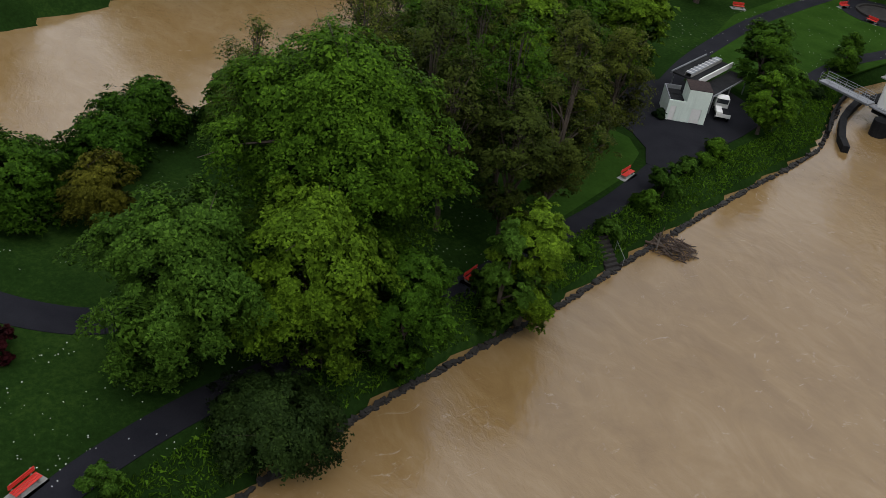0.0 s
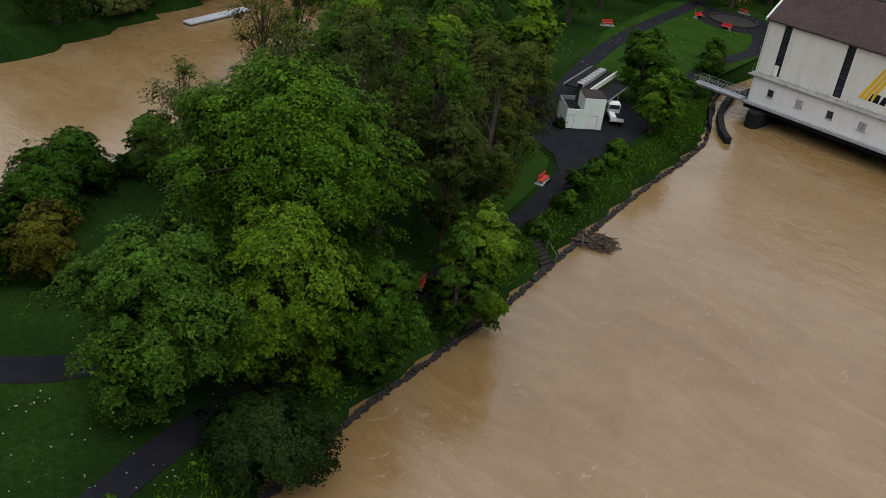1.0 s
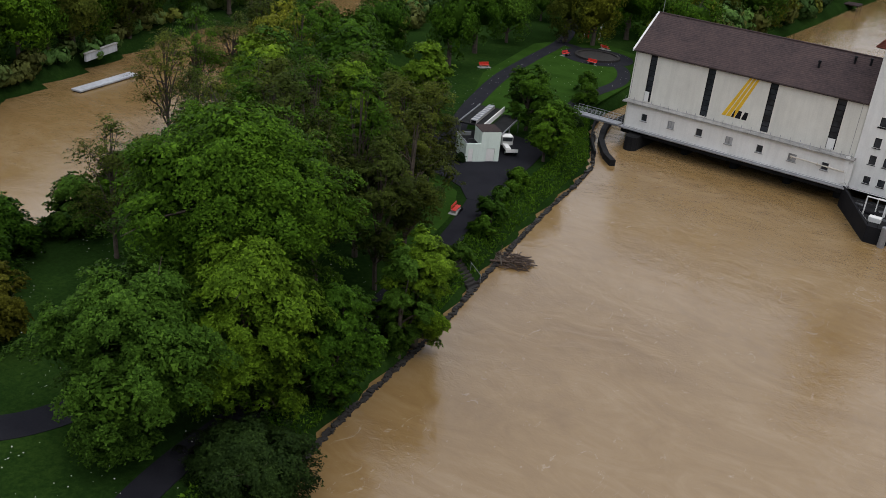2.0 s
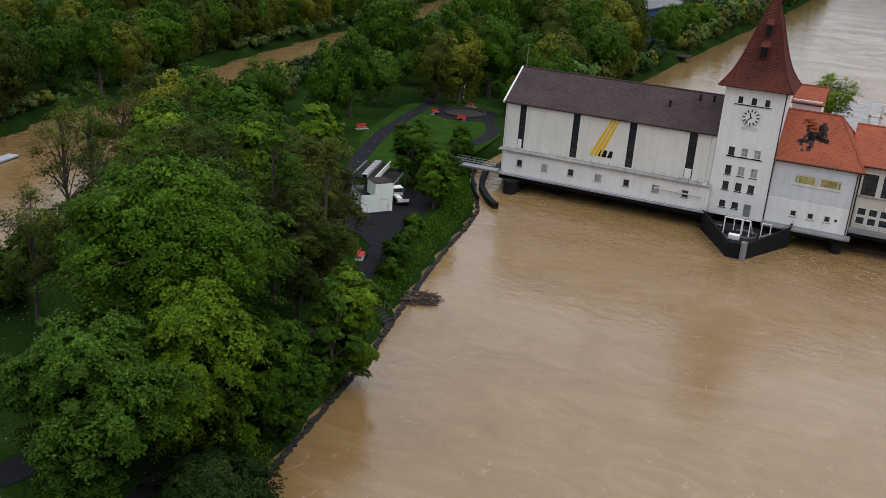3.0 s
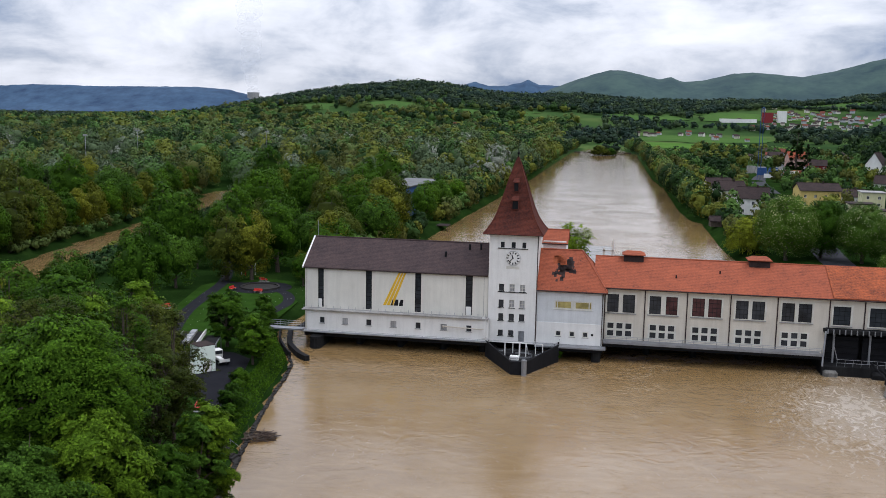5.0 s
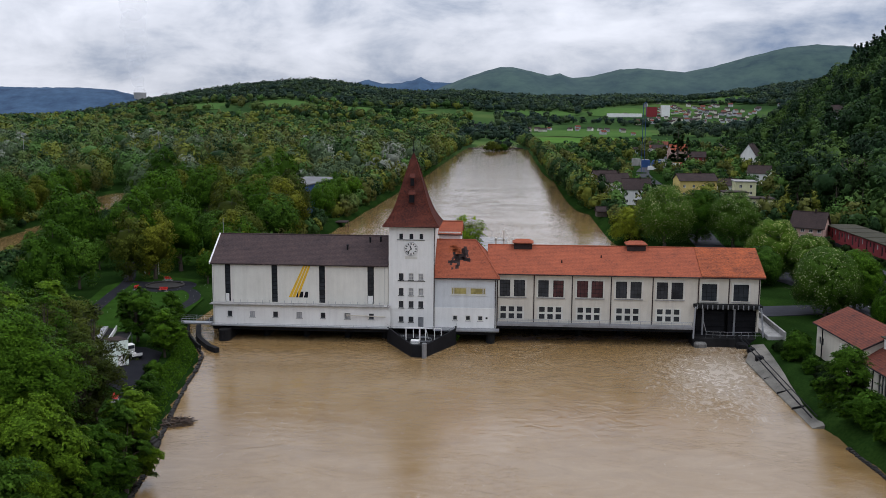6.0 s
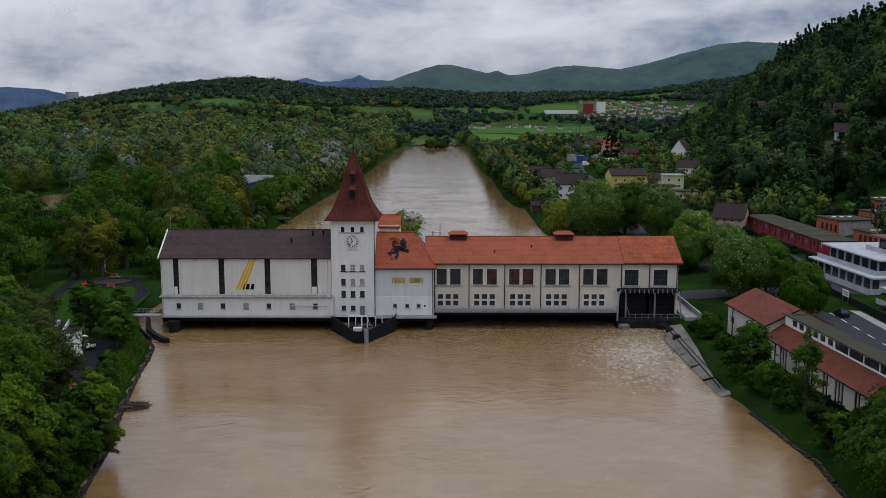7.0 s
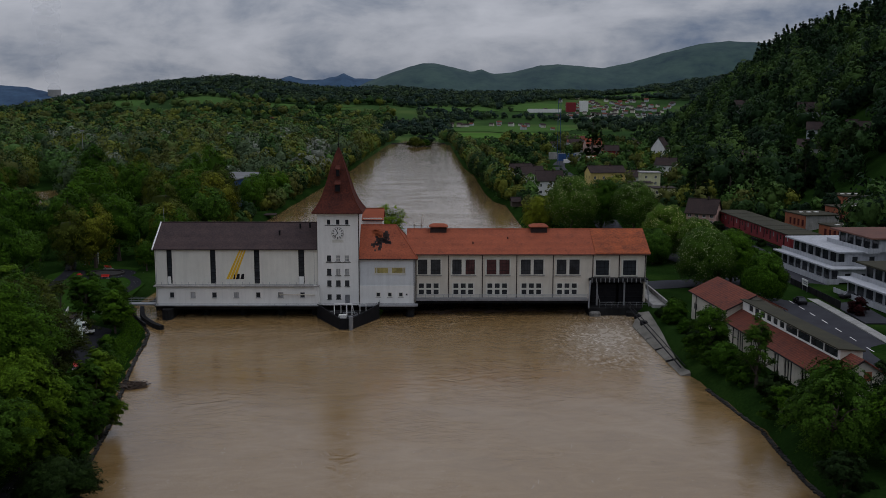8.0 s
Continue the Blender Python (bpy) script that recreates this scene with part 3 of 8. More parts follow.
# the grey machine hall
hall = thing("machine_hall", "long grey-plastered machine hall with a brown roof, standing in the river", "power station")
STRIPS = [(-37.1, -36.05), (-28.3, -27.2), (-19.4, -18.3), (-10.4, -9.2)]
part("wall", holed_wall(-39.5, -6.5, 3.6, 15.0, 0.3, 0.7, [(a, b, 7.8, 14.75) for a, b in STRIPS]), PLASTER, hall)
side_walls(hall, -39.5, -6.5, 0.35, 14.0, 3.6, 15.0, 19.55, 7.0, PLASTER)
gable_roof(hall, -39.7, -6.5, 0.3, 14.0, 15.25, 19.6, 7.0, SLATE_ROOF, 0.35)
vb = bmesh.new()
slab(vb, [(-39.95, -0.1, 15.12), (-39.7, -0.1, 15.12), (-39.7, 7.0, 19.72), (-39.95, 7.0, 19.72)], 0.35)
slab(vb, [(-39.95, 7.0, 19.72), (-39.7, 7.0, 19.72), (-39.7, 14.4, 15.0), (-39.95, 14.4, 15.0)], 0.35)
part("verge_board", vb, WHITE, hall)
for a, b in STRIPS:
    window(hall, a, b, 7.8, 14.75, 0.3, GLASS, BLACK, 1, 9, False, 0.1, 0.18)
for x in (-39.3, -7.2):
    part("wall_joint", boxes((x - 0.03, x + 0.03, 0.285, 0.31, 7.8, 14.9)), CONCRETE, hall)
for x, z in ((-10.6, 18.6), (-8.6, 18.7), (-14.6, 17.4)):
    bm = bmesh.new()
    y = 0.3 + (z - 15.25) / 4.35 * 6.7
    tube(bm, (x, y, z - 0.2), (x, y, z + 0.75), 0.16, n=8)
    tube(bm, (x, y, z + 0.75), (x, y, z + 0.95), 0.27, 0.2, n=8)
    part("roof_vent", bm, BLACK, hall)
bm = bmesh.new()
tube(bm, (-39.2, 7.0, 19.6), (-39.2, 7.0, 22.6), 0.05, n=5)
part("lightning_rod", bm, STEEL, hall)
# lower white block in front, with its parapet walk
LOWW = [(-36.4, -35.5), (-32.2, -31.2), (-27.85, -26.9), (-23.45, -22.4), (-18.95, -18.05), (-14.5, -13.4), (-10.0, -9.05)]
part("lower_wall", holed_wall(-38.8, -6.1, 3.7, 7.45, -0.95, -0.6, [(a, b, 5.15, 6.25) for a, b in LOWW]), WHITE, hall, "white-painted lower wall")
part("lower_side_wall", boxes((-38.8, -38.45, -0.6, 0.3, 3.7, 7.45)), WHITE, hall)
for i, (a, b) in enumerate(LOWW):
    window(hall, a, b, 5.15, 6.25, -0.95, GREY_GLASS if i in (1, 3, 5) else GLASS, STEEL, 2 if i in (1, 3) else 1, 1, True, 0.08, 0.14, CONCRETE)
part("parapet_walk", bevelled((-39.6, -6.1, -1.45, 0.3, 7.45, 7.65), width=0.03), CONCRETE, hall, "stained concrete ledge")
bm = bmesh.new()
for i in range(25):
    x = -39.2 + i * 1.36
    tube(bm, (x, -1.3, 7.65), (x, -1.3, 8.45), 0.035, n=4)
tube(bm, (-39.2, -1.3, 7.95), (-6.6, -1.3, 7.95), 0.02, n=4)
part("railing", bm, STEEL, hall)
bm = bmesh.new()
tube(bm, (-14.2, -1.25, 5.95), (-6.9, -1.25, 5.75), 0.09, n=6)
for x in (-14.0, -10.5, -7.0):
    box(bm, x - 0.05, x + 0.05, -1.25, -0.95, 5.6, 6.0)
part("pipe", bm, OCHRE, hall, "rust-yellow pipe on brackets")
bm = boxes((-7.2, -6.6, -1.25, -0.95, 4.2, 7.9))
part("downpipe_box", bm, WHITE, hall)
part("base_slab", bevelled((-39.4, -6.0, -1.7, 0.2, 3.5, 3.7), width=0.04), STEEL, hall, "grey steel walkway slab")
# black box added for the band of shade below the slab
part("shade_beam", bevelled((-39.2, -6.4, -1.1, 0.2, 2.8, 3.5), width=0.04), BLACK, hall, "black beam that also stands in for the shade above the water")
for a, b in ((-37.0, -36.35), (-10.3, -9.35)):
    part("door_panel", boxes((a, b, 0.2, 0.28, 7.8, 9.3)), WHITE, hall, "white door at the foot of a window strip")
# painted emblem: slanting bars and a dark block
for k in range(3):
    bm = bmesh.new()
    pts = [(-25.15 + 0.66 * k, 8.75), (-24.6 + 0.66 * k, 8.75), (-22.0 + 0.5 * k, 14.7), (-22.35 + 0.5 * k, 14.7)]
    lo = [bm.verts.new((x, 0.28, z)) for x, z in pts]
    hi = [bm.verts.new((x, 0.305, z)) for x, z in pts]
    bm.faces.new(lo)
    bm.faces.new(hi[::-1])
    for i in range(4):
        j = (i + 1) % 4
        bm.faces.new((lo[j], lo[i], hi[i], hi[j]))
    part("emblem_bar", bm, YELLOW, hall, "slanting yellow bar on the wall")
for x, w in ((-23.75, 0.35), (-23.2, 0.75), (-22.3, 0.75)):
    bm = bmesh.new()
    pts = [(x, 8.75), (x + w, 8.75), (x + w + 0.1, 9.85), (x + 0.35, 9.85)]
    lo = [bm.verts.new((a, 0.27, z)) for a, z in pts]
    hi = [bm.verts.new((a, 0.3, z)) for a, z in pts]
    bm.faces.new(lo)
    bm.faces.new(hi[::-1])
    for i in range(4):
        j = (i + 1) % 4
        bm.faces.new((lo[j], lo[i], hi[i], hi[j]))
    part("emblem_block", bm, BLACK, hall, "black block beside the yellow bars")

# the clock tower
tower = thing("clock_tower", "white clock tower with a steep dark red spire roof", "tower")
TW = [(-4.55, -3.7), (-2.75, -1.85), (-0.95, -0.05)]
th = [(a, b, 20.0, 21.0) for a, b in ((-4.45, -3.8), (-2.6, -1.9), (-0.75, -0.1))]
rows = [(12.45, 13.7), (9.6, 10.95), (7.3, 8.55), (4.65, 5.65)]
for k, (a, b) in enumerate(rows):
    th += [(u, v, a, b) for u, v in (TW if k < 3 else TW[:2])]
th.append((-1.0, 0.0, 3.7, 5.6))
part("wall", holed_wall(-6.4, 1.85, 3.4, 22.4, -0.1, 0.3, th), WHITE, tower)
for x in (-6.4, 1.45):
    part("side_wall", boxes((x, x + 0.4, 0.3, 8.1, 3.4, 22.4)), WHITE, tower)
part("back_wall", boxes((-6.0, 1.45, 7.7, 8.1, 3.4, 22.4)), WHITE, tower)
part("belfry_floor", boxes((-6.0, 1.45, 0.3, 7.7, 19.2, 19.5)), CONCRETE, tower)
for i, (a, b, z0, z1) in enumerate(th[:-1]):
    grey = i in (4, 5, 7, 8)
    window(tower, a, b, z0, z1, -0.1, GREY_GLASS if grey else GLASS, CREAM if grey else BLACK, 2 if grey else 1, 2 if grey else 1, i > 2, 0.06, 0.2, DARK)
part("door", bevelled((-0.98, -0.02, 0.05, 0.15, 3.7, 5.58), width=0.02), STEEL, tower, "grey steel door")
part("string_course", boxes((-4.9, 0.25, -0.22, -0.1, 19.82, 19.94)), DARK, tower, "thin dark sill band")
part("string_course", boxes((-4.75, 0.3, -0.2, -0.1, 12.25, 12.36)), DARK, tower, "thin dark sill band")
part("name_panel", boxes((-3.4, -1.15, -0.13, -0.1, 16.35, 16.85)), CREAM, tower, "pale plate under the clock")
clock = bmesh.new()
bmesh.ops.create_cone(clock, cap_ends=True, segments=40, radius1=1.2, radius2=1.2, depth=0.1, matrix=pose(-2.3, -0.14, 18.25, 90))
clock = part("clock_face", clock, WHITE, tower, "round pale clock face with dark marks")
for k in range(12):
    bm = bmesh.new()
    q = pose(-2.3, -0.2, 18.25, 0, 30 * k, 0)
    v = box(bm, -0.09, 0.09, -0.02, 0.02, 0.76, 1.12)
    for p in v:
        p.co = q @ p.co
    part("hour_mark", bm, BLACK, clock)
bm = bmesh.new()
bmesh.ops.create_cone(bm, cap_ends=False, segments=40, radius1=1.22, radius2=1.22, depth=0.16, matrix=pose(-2.3, -0.16, 18.25, 90))
part("rim", bm, BLACK, clock)
for ang, ln, w in ((222, 0.98, 0.12), (-18, 0.66, 0.16)):
    bm = bmesh.new()
    q = pose(-2.3, -0.24, 18.25, 0, ang, 0)
    v = box(bm, -w / 2, w / 2, -0.02, 0.02, -0.15, ln)
    for p in v:
        p.co = q @ p.co
    part("clock_hand", bm, BLACK, clock)
bm = bmesh.new()
prof = [(5.15, 22.35), (4.35, 23.4), (3.55, 24.75), (2.85, 26.5), (2.15, 28.8), (1.4, 31.4), (0.7, 33.6), (0.06, 35.3)]
rings = []
for r, z in prof:
    rings.append([bm.verts.new((-2.275 + sx * r, 4.0 + sy * r, z)) for sx, sy in ((-1, -1), (1, -1), (1, 1), (-1, 1))])
for lo, hi in zip(rings, rings[1:]):
    for i in range(4):
        j = (i + 1) % 4
        bm.faces.new((lo[i], lo[j], hi[j], hi[i]))
bm.faces.new(rings[0][::-1])
bm.faces.new(rings[-1])
spire = part("spire_roof", bm, SPIRE_ROOF, tower, "bell-cast dark red tiled spire")
bm = bmesh.new()
for sx, sy in ((-1, -1), (1, -1), (1, 1), (-1, 1)):
    for (r0, z0), (r1, z1) in zip(prof, prof[1:]):
        tube(bm, (-2.275 + sx * r0, 4 + sy * r0, z0 + 0.03), (-2.275 + sx * r1, 4 + sy * r1, z1 + 0.03), 0.11, 0.1, 5)
part("hip_tiles", bm, SPIRE_ROOF, spire)
part("eaves_board", boxes((-7.3, 2.75, -1.0, 9.0, 22.25, 22.4)), BROWN_ROOF, tower)
bm = bmesh.new()
tube(bm, (-2.275, 4, 35.2), (-2.275, 4, 38.4), 0.09, 0.03, 6)
bmesh.ops.create_icosphere(bm, subdivisions=1, radius=0.25, matrix=pose(-2.275, 4, 36.0))
part("finial", bm, BLACK, tower)
for z, w in ((26.6, 0.55), (29.6, 0.42)):
    r = np.interp(z, [p[1] for p in prof], [p[0] for p in prof])
    bm = boxes((-2.275 - w, -2.275 + w, 4 - r - 0.35, 4 - r + 1.3, z - 0.15, z + 1.5))
    slab(bm, [(-2.275 - w - 0.15, 4 - r - 0.5, z + 1.5), (-2.275 + w + 0.15, 4 - r - 0.5, z + 1.5), (-2.275 + w * 0.8, 4 - r + 1.4, z + 2.6), (-2.275 - w * 0.8, 4 - r + 1.4, z + 2.6)], 0.15)
    d_ = part("dormer", bm, SPIRE_ROOF, tower)
    part("louvre", boxes((-2.275 - w + 0.08, -2.275 + w - 0.08, 4 - r - 0.39, 4 - r - 0.35, z, z + 1.4)), BLACK, d_)
bm = boxes((1.85, 2.0, -0.16, -0.02, 4, 22.2))
part("downpipe", bm, BROWN_ROOF, tower)

# white annex with a hipped red roof
annex = thing("annex", "white-rendered annex with a hipped, weather-stained red tile roof", "house")
ah = [(5.0, 11.4, 9.8, 11.25), (5.35, 6.25, 5.05, 6.0), (7.7, 8.6, 5.05, 6.0), (9.95, 10.85, 5.05, 6.0)]
part("wall", holed_wall(2.0, 13.3, 7.4, 13.2, 0.3, 0.65, ah[:1]), BLUISH, annex, "pale grey upper wall")
part("lower_wall", holed_wall(2.0, 13.25, 3.7, 7.4, 0.22, 0.65, ah[1:]), WHITE, annex, "white lower wall")
side_walls(annex, 2.0, 13.3, 0.35, 14.0, 3.7, 13.2, 18.9, 7.0, BLUISH, gable=False)
gable_roof(annex, 1.9, 13.9, 0.3, 14.0, 13.45, 19.1, 7.0, RED_ROOF, 0.5, hip1=4.7)
w = window(annex, 5.0, 11.4, 9.8, 11.25, 0.3, GOLD_GLASS, CREAM, 2, 1, True, 0.2, 0.1)
for a, b in ((5.45, 5.6), (10.8, 10.95), (7.8, 8.6)):
    part("mullion", boxes((a, b, 0.33, 0.35, 9.9, 11.1)), CREAM, w)
for a, b, z0, z1 in ah[1:]:
    window(annex, a, b, z0, z1, 0.22, GLASS, CREAM, 1, 1, True, 0.12, 0.1, CONCRETE)
part("wall_vent", boxes((11.4, 11.75, 0.15, 0.24, 5.4, 5.75)), DARK, annex)
part("downpipe", boxes((13.05, 13.2, 0.1, 0.24, 3.8, 13.0)), BROWN_ROOF, annex)
patch = bmesh.new()
rng = random.Random(5)
for k in range(64):
    u, s = rng.gauss(5.9, 0.75), rng.gauss(0.52, 0.10)
    if k % 4 == 0:
        u, s = rng.gauss(6.9, 0.3), rng.gauss(0.68, 0.08)
    y, z = 0.3 + s * 6.7, 13.45 + s * 5.65
    ww, hh = rng.uniform(0.3, 0.8), rng.uniform(0.05, 0.11)
    slab(patch, [(u, y - hh * 6.7, z - hh * 5.65 + 0.05), (u + ww, y - hh * 6.7, z - hh * 5.65 + 0.05), (u + ww, y, z + 0.05), (u, y, z + 0.05)], 0.04)
fresh = bmesh.new()
for k in range(26):
    u, s = rng.uniform(4.2, 6.0), rng.uniform(0.66, 0.86)
    y, z = 0.3 + s * 6.7, 13.45 + s * 5.65
    slab(fresh, [(u, y - 0.6, z - 0.506 + 0.055), (u + 0.8, y - 0.6, z - 0.506 + 0.055), (u + 0.8, y, z + 0.055), (u, y, z + 0.055)], 0.04)
tagged(part("fresh_tiles", fresh, NEW_ROOF, annex), "patch of newer orange tiles", "", "", "stuff")
tagged(part("tile_patch", patch, BROWN_ROOF, annex), "patch of dark bare battens where tiles are gone", "", "", "stuff")
rear = thing("rear_gable", "small red-roofed gable rising behind the tower", "house")
part("wall", boxes((2.1, 6.2, 9.5, 16.5, 3.0, 20.2)), WHITE, rear)
gable_roof(rear, 1.9, 6.5, 9.5, 16.5, 20.0, 21.9, 13.0, RED_ROOF, 0.3)

# the long turbine house, set back behind the front of the hall
SET_BACK = Matrix.Translation((15.66 * -0.0132, 2.3, 43.16 * -0.0132)) @ Matrix.Diagonal((1.0132, 1.0, 1.0132, 1.0))
wing = thing("turbine_house", "long cream-rendered turbine house with tall windows and red tile roof", "power station", SET_BACK)
BAYS = [(13.9, 15.8, 16.5, 18.5), (20.9, 22.8, 23.6, 25.5), (27.9, 29.9, 30.5, 32.6), (34.9, 36.9, 37.5, 39.5), (42.2, 44.2, 44.8, 46.9)]
LOWS = [14.1, 21.15, 28.1, 35.1, 42.4]
wh = []
for a, b, c, d in BAYS:
    wh += [(a, b, 9.7, 12.8), (c, d, 9.7, 12.8)]
wh += [(50.2, 52.9, 9.55, 12.65), (55.8, 58.5, 9.55, 12.65)]
lh = [(u + 1.5 * k, u + 1.5 * k + 1.0, z, z + 0.95) for u in LOWS for k in range(3) for z in (5.6, 6.9)]
part("wall", holed_wall(13.3, 60.5, 4.0, 14.2, 0.5, 0.95, wh + lh + [(49.2, 60.2, 4.0, 9.1)]), OCHRE, wing)
side_walls(wing, 13.3, 60.5, 0.6, 16.0, 4.0, 14.2, 17.9, 8.3, OCHRE)
gable_roof(wing, 11.5, 61.2, 0.5, 16.0, 14.3, 18.1, 8.3, RED_ROOF, 0.65)
bm = bmesh.new()
slab(bm, [(50.0, -0.2, 14.16), (61.22, -0.2, 14.16), (61.22, 8.2, 18.2), (50.0, 8.2, 18.2)], 0.12)
part("newer_roof", bm, NEW_ROOF, wing, "newer, patchy orange tiles at the end")
for k, (a, b, z0, z1) in enumerate(wh):
    window(wing, a, b, z0, z1, 0.5, MAROON_GLASS if k in (3, 4, 5) else GLASS, BLACK, 3, 4, False, 0.05, 0.2)
for a, b, z0, z1 in lh:
    window(wing, a, b, z0, z1, 0.5, GLASS, BLACK, 1, 1, False, 0.05, 0.16)
trim = []
for a, b, c, d in BAYS:
    trim += [(a - 0.3, a, 0.42, 0.5, 9.5, 13.1), (d, d + 0.3, 0.42, 0.5, 9.5, 13.1), (b, c, 0.42, 0.5, 9.5, 13.1), (a, b, 0.42, 0.5, 12.8, 13.1), (c, d, 0.42, 0.5, 12.8, 13.1)]
for a, b in ((50.2, 52.9), (55.8, 58.5)):
    trim += [(a - 0.3, a, 0.42, 0.5, 9.3, 12.95), (b, b + 0.3, 0.42, 0.5, 9.3, 12.95), (a, b, 0.42, 0.5, 12.65, 12.95)]
for u in LOWS:
    part("window_grid", holed_wall(u - 0.32, u + 4.32, 5.42, 8.0, 0.43, 0.5, [h for h in lh if u <= h[0] < u + 4]), CREAM, wing, "pale grid round six small windows")
for t in trim:
    part("window_surround", boxes(t), CREAM, wing)
sills = [(a - 0.3, d + 0.3, 0.3, 0.5, 9.45, 9.62) for a, b, c, d in BAYS] + [(49.9, 53.2, 0.3, 0.5, 9.3, 9.45), (55.5, 58.8, 0.3, 0.5, 9.3, 9.45)]
for t in sills:
    part("window_ledge", boxes(t), CONCRETE, wing)
for x in (13.5, 20.15, 27.05, 34.05, 41.5, 49.6, 55.0, 60.3):
    part("downpipe", boxes((x - 0.08, x + 0.08, 0.34, 0.5, 4.2 if x < 48 else 9.0, 14.0)), BROWN_ROOF, wing)
part("cornice", boxes((13.3, 60.9, -0.05, 0.5, 13.75, 14.0)), CREAM, wing)
for x in (18.1, 39.2):
    v = part("ridge_ventilator", boxes((x - 1.7, x + 1.7, 7.0, 9.6, 17.4, 18.5)), BROWN_ROOF, wing, "louvred ridge ventilator with a red cap")
    bm = bmesh.new()
    slab(bm, [(x - 2.0, 6.6, 18.75), (x + 2.0, 6.6, 18.75), (x + 1.2, 8.3, 19.3), (x - 1.2, 8.3, 19.3)], 0.12)
    slab(bm, [(x + 2.0, 10.0, 18.75), (x - 2.0, 10.0, 18.75), (x - 1.2, 8.3, 19.3), (x + 1.2, 8.3, 19.3)], 0.12)
    slab(bm, [(x + 2.0, 6.6, 18.75), (x + 2.0, 10.0, 18.75), (x + 1.2, 8.3, 19.3)], 0.12)
    slab(bm, [(x - 2.0, 10.0, 18.75), (x - 2.0, 6.6, 18.75), (x - 1.2, 8.3, 19.3)], 0.12)
    part("cap", bm, RED_ROOF, v)
for x, z in ((25.2, 15.6), (32.5, 16.4)):
    bm = bmesh.new()
    tube(bm, (x, 0.5 + (z - 14.3) / 3.8 * 7.8, z), (x, 0.5 + (z - 14.3) / 3.8 * 7.8, z + 0.5), 0.12, n=6)
    part("roof_vent", bm, BLACK, wing)

# substructure: dark weir bays, piers, walkways
dam = thing("weir", "dark concrete weir bays and piers under the power station", "weir", kind="structure")
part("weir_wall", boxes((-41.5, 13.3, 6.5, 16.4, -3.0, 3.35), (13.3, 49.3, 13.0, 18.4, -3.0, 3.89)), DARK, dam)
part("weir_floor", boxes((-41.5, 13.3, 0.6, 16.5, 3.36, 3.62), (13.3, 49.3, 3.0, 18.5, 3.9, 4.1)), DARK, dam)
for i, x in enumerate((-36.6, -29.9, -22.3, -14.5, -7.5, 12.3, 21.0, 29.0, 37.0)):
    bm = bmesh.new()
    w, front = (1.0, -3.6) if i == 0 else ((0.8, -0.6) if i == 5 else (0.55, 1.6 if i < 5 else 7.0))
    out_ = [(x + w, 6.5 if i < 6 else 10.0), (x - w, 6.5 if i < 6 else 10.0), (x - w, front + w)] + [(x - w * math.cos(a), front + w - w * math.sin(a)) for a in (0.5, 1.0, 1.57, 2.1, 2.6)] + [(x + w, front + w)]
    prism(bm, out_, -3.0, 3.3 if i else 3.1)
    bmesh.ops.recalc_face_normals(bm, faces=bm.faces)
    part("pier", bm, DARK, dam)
part("walkway", bevelled((13.4, 48.9, 0.5, 2.8, 4.25, 4.45), width=0.03), STEEL, dam, "grey grated walkway along the wall")
part("walkway_panel", boxes((13.5, 48.9, 0.44, 0.5, 4.2, 4.62)), STEEL, dam, "grey steel panel along the walkway")
# black boxes put in for the shaded gap under the walkways
part("walkway_shade_beam", boxes((13.5, 49.0, 0.9, 2.8, 3.6, 4.24)), BLACK, dam, "black beam filling in for the shaded gap under the walkway")
part("walkway_shade_beam", boxes((2.0, 13.3, -1.1, 0.2, 2.8, 3.39)), BLACK, dam)
bm = bmesh.new()
rail(bm, (13.6, 0.55, 4.5), (48.8, 0.55, 4.5), 1.0, 1.9, 0.04, 4)
part("railing", bm, STEEL, dam)
bm = bmesh.new()
rail(bm, (-39.2, -1.65, 3.7), (13.8, -1.65, 3.7), 0.35, 2.4, 0.025, 1)
part("low_rail", bm, STEEL, dam)
part("annex_walk", bevelled((1.9, 13.9, -1.7, 0.25, 3.4, 3.68), width=0.03), STEEL, dam)
# footbridge from the park to the hall
fb = thing("footbridge", "narrow grey steel footbridge from the park bank to the hall", "bridge")
part("deck", bevelled((-46.5, -39.0, -3.0, -1.3, 4.0, 4.3), width=0.03), STEEL, fb)
bm = bmesh.new()
for y in (-2.95, -1.35):
    rail(bm, (-46.5, y, 4.3), (-39.2, y, 4.3), 1.05, 1.4)
part("railing", bm, STEEL, fb)
# curved guide walls at the inlet
guide = thing("guide_wall", "dark curved concrete guide wall in the inlet", "wall")
for pts, t, top in (([(-44.4, 6.6), (-43.4, 3.0), (-42.2, -0.6), (-40.8, -4.0), (-39.0, -6.9), (-37.2, -9.6), (-35.2, -11.6)], 0.42, 1.9), ([(-46.2, 6.0), (-45.4, 3.0), (-44.2, 0.0), (-42.4, -4.0), (-40.4, -7.6), (-38.6, -10.4)], 0.14, 2.0)):
    bm = bmesh.new()
    for (ax, ay), (bx, by) in zip(pts, pts[1:]):
        d = Vector((bx - ax, by - ay)).normalized()
        nx, ny = -d.y * t, d.x * t
        prism(bm, [(ax - nx, ay - ny), (bx - nx + d.x * 0.1, by - ny + d.y * 0.1), (bx + nx + d.x * 0.1, by + ny + d.y * 0.1), (ax + nx, ay + ny)], -3.0, top)
    bmesh.ops.recalc_face_normals(bm, faces=bm.faces)
    part("curved_wall", bm, DARK, guide)

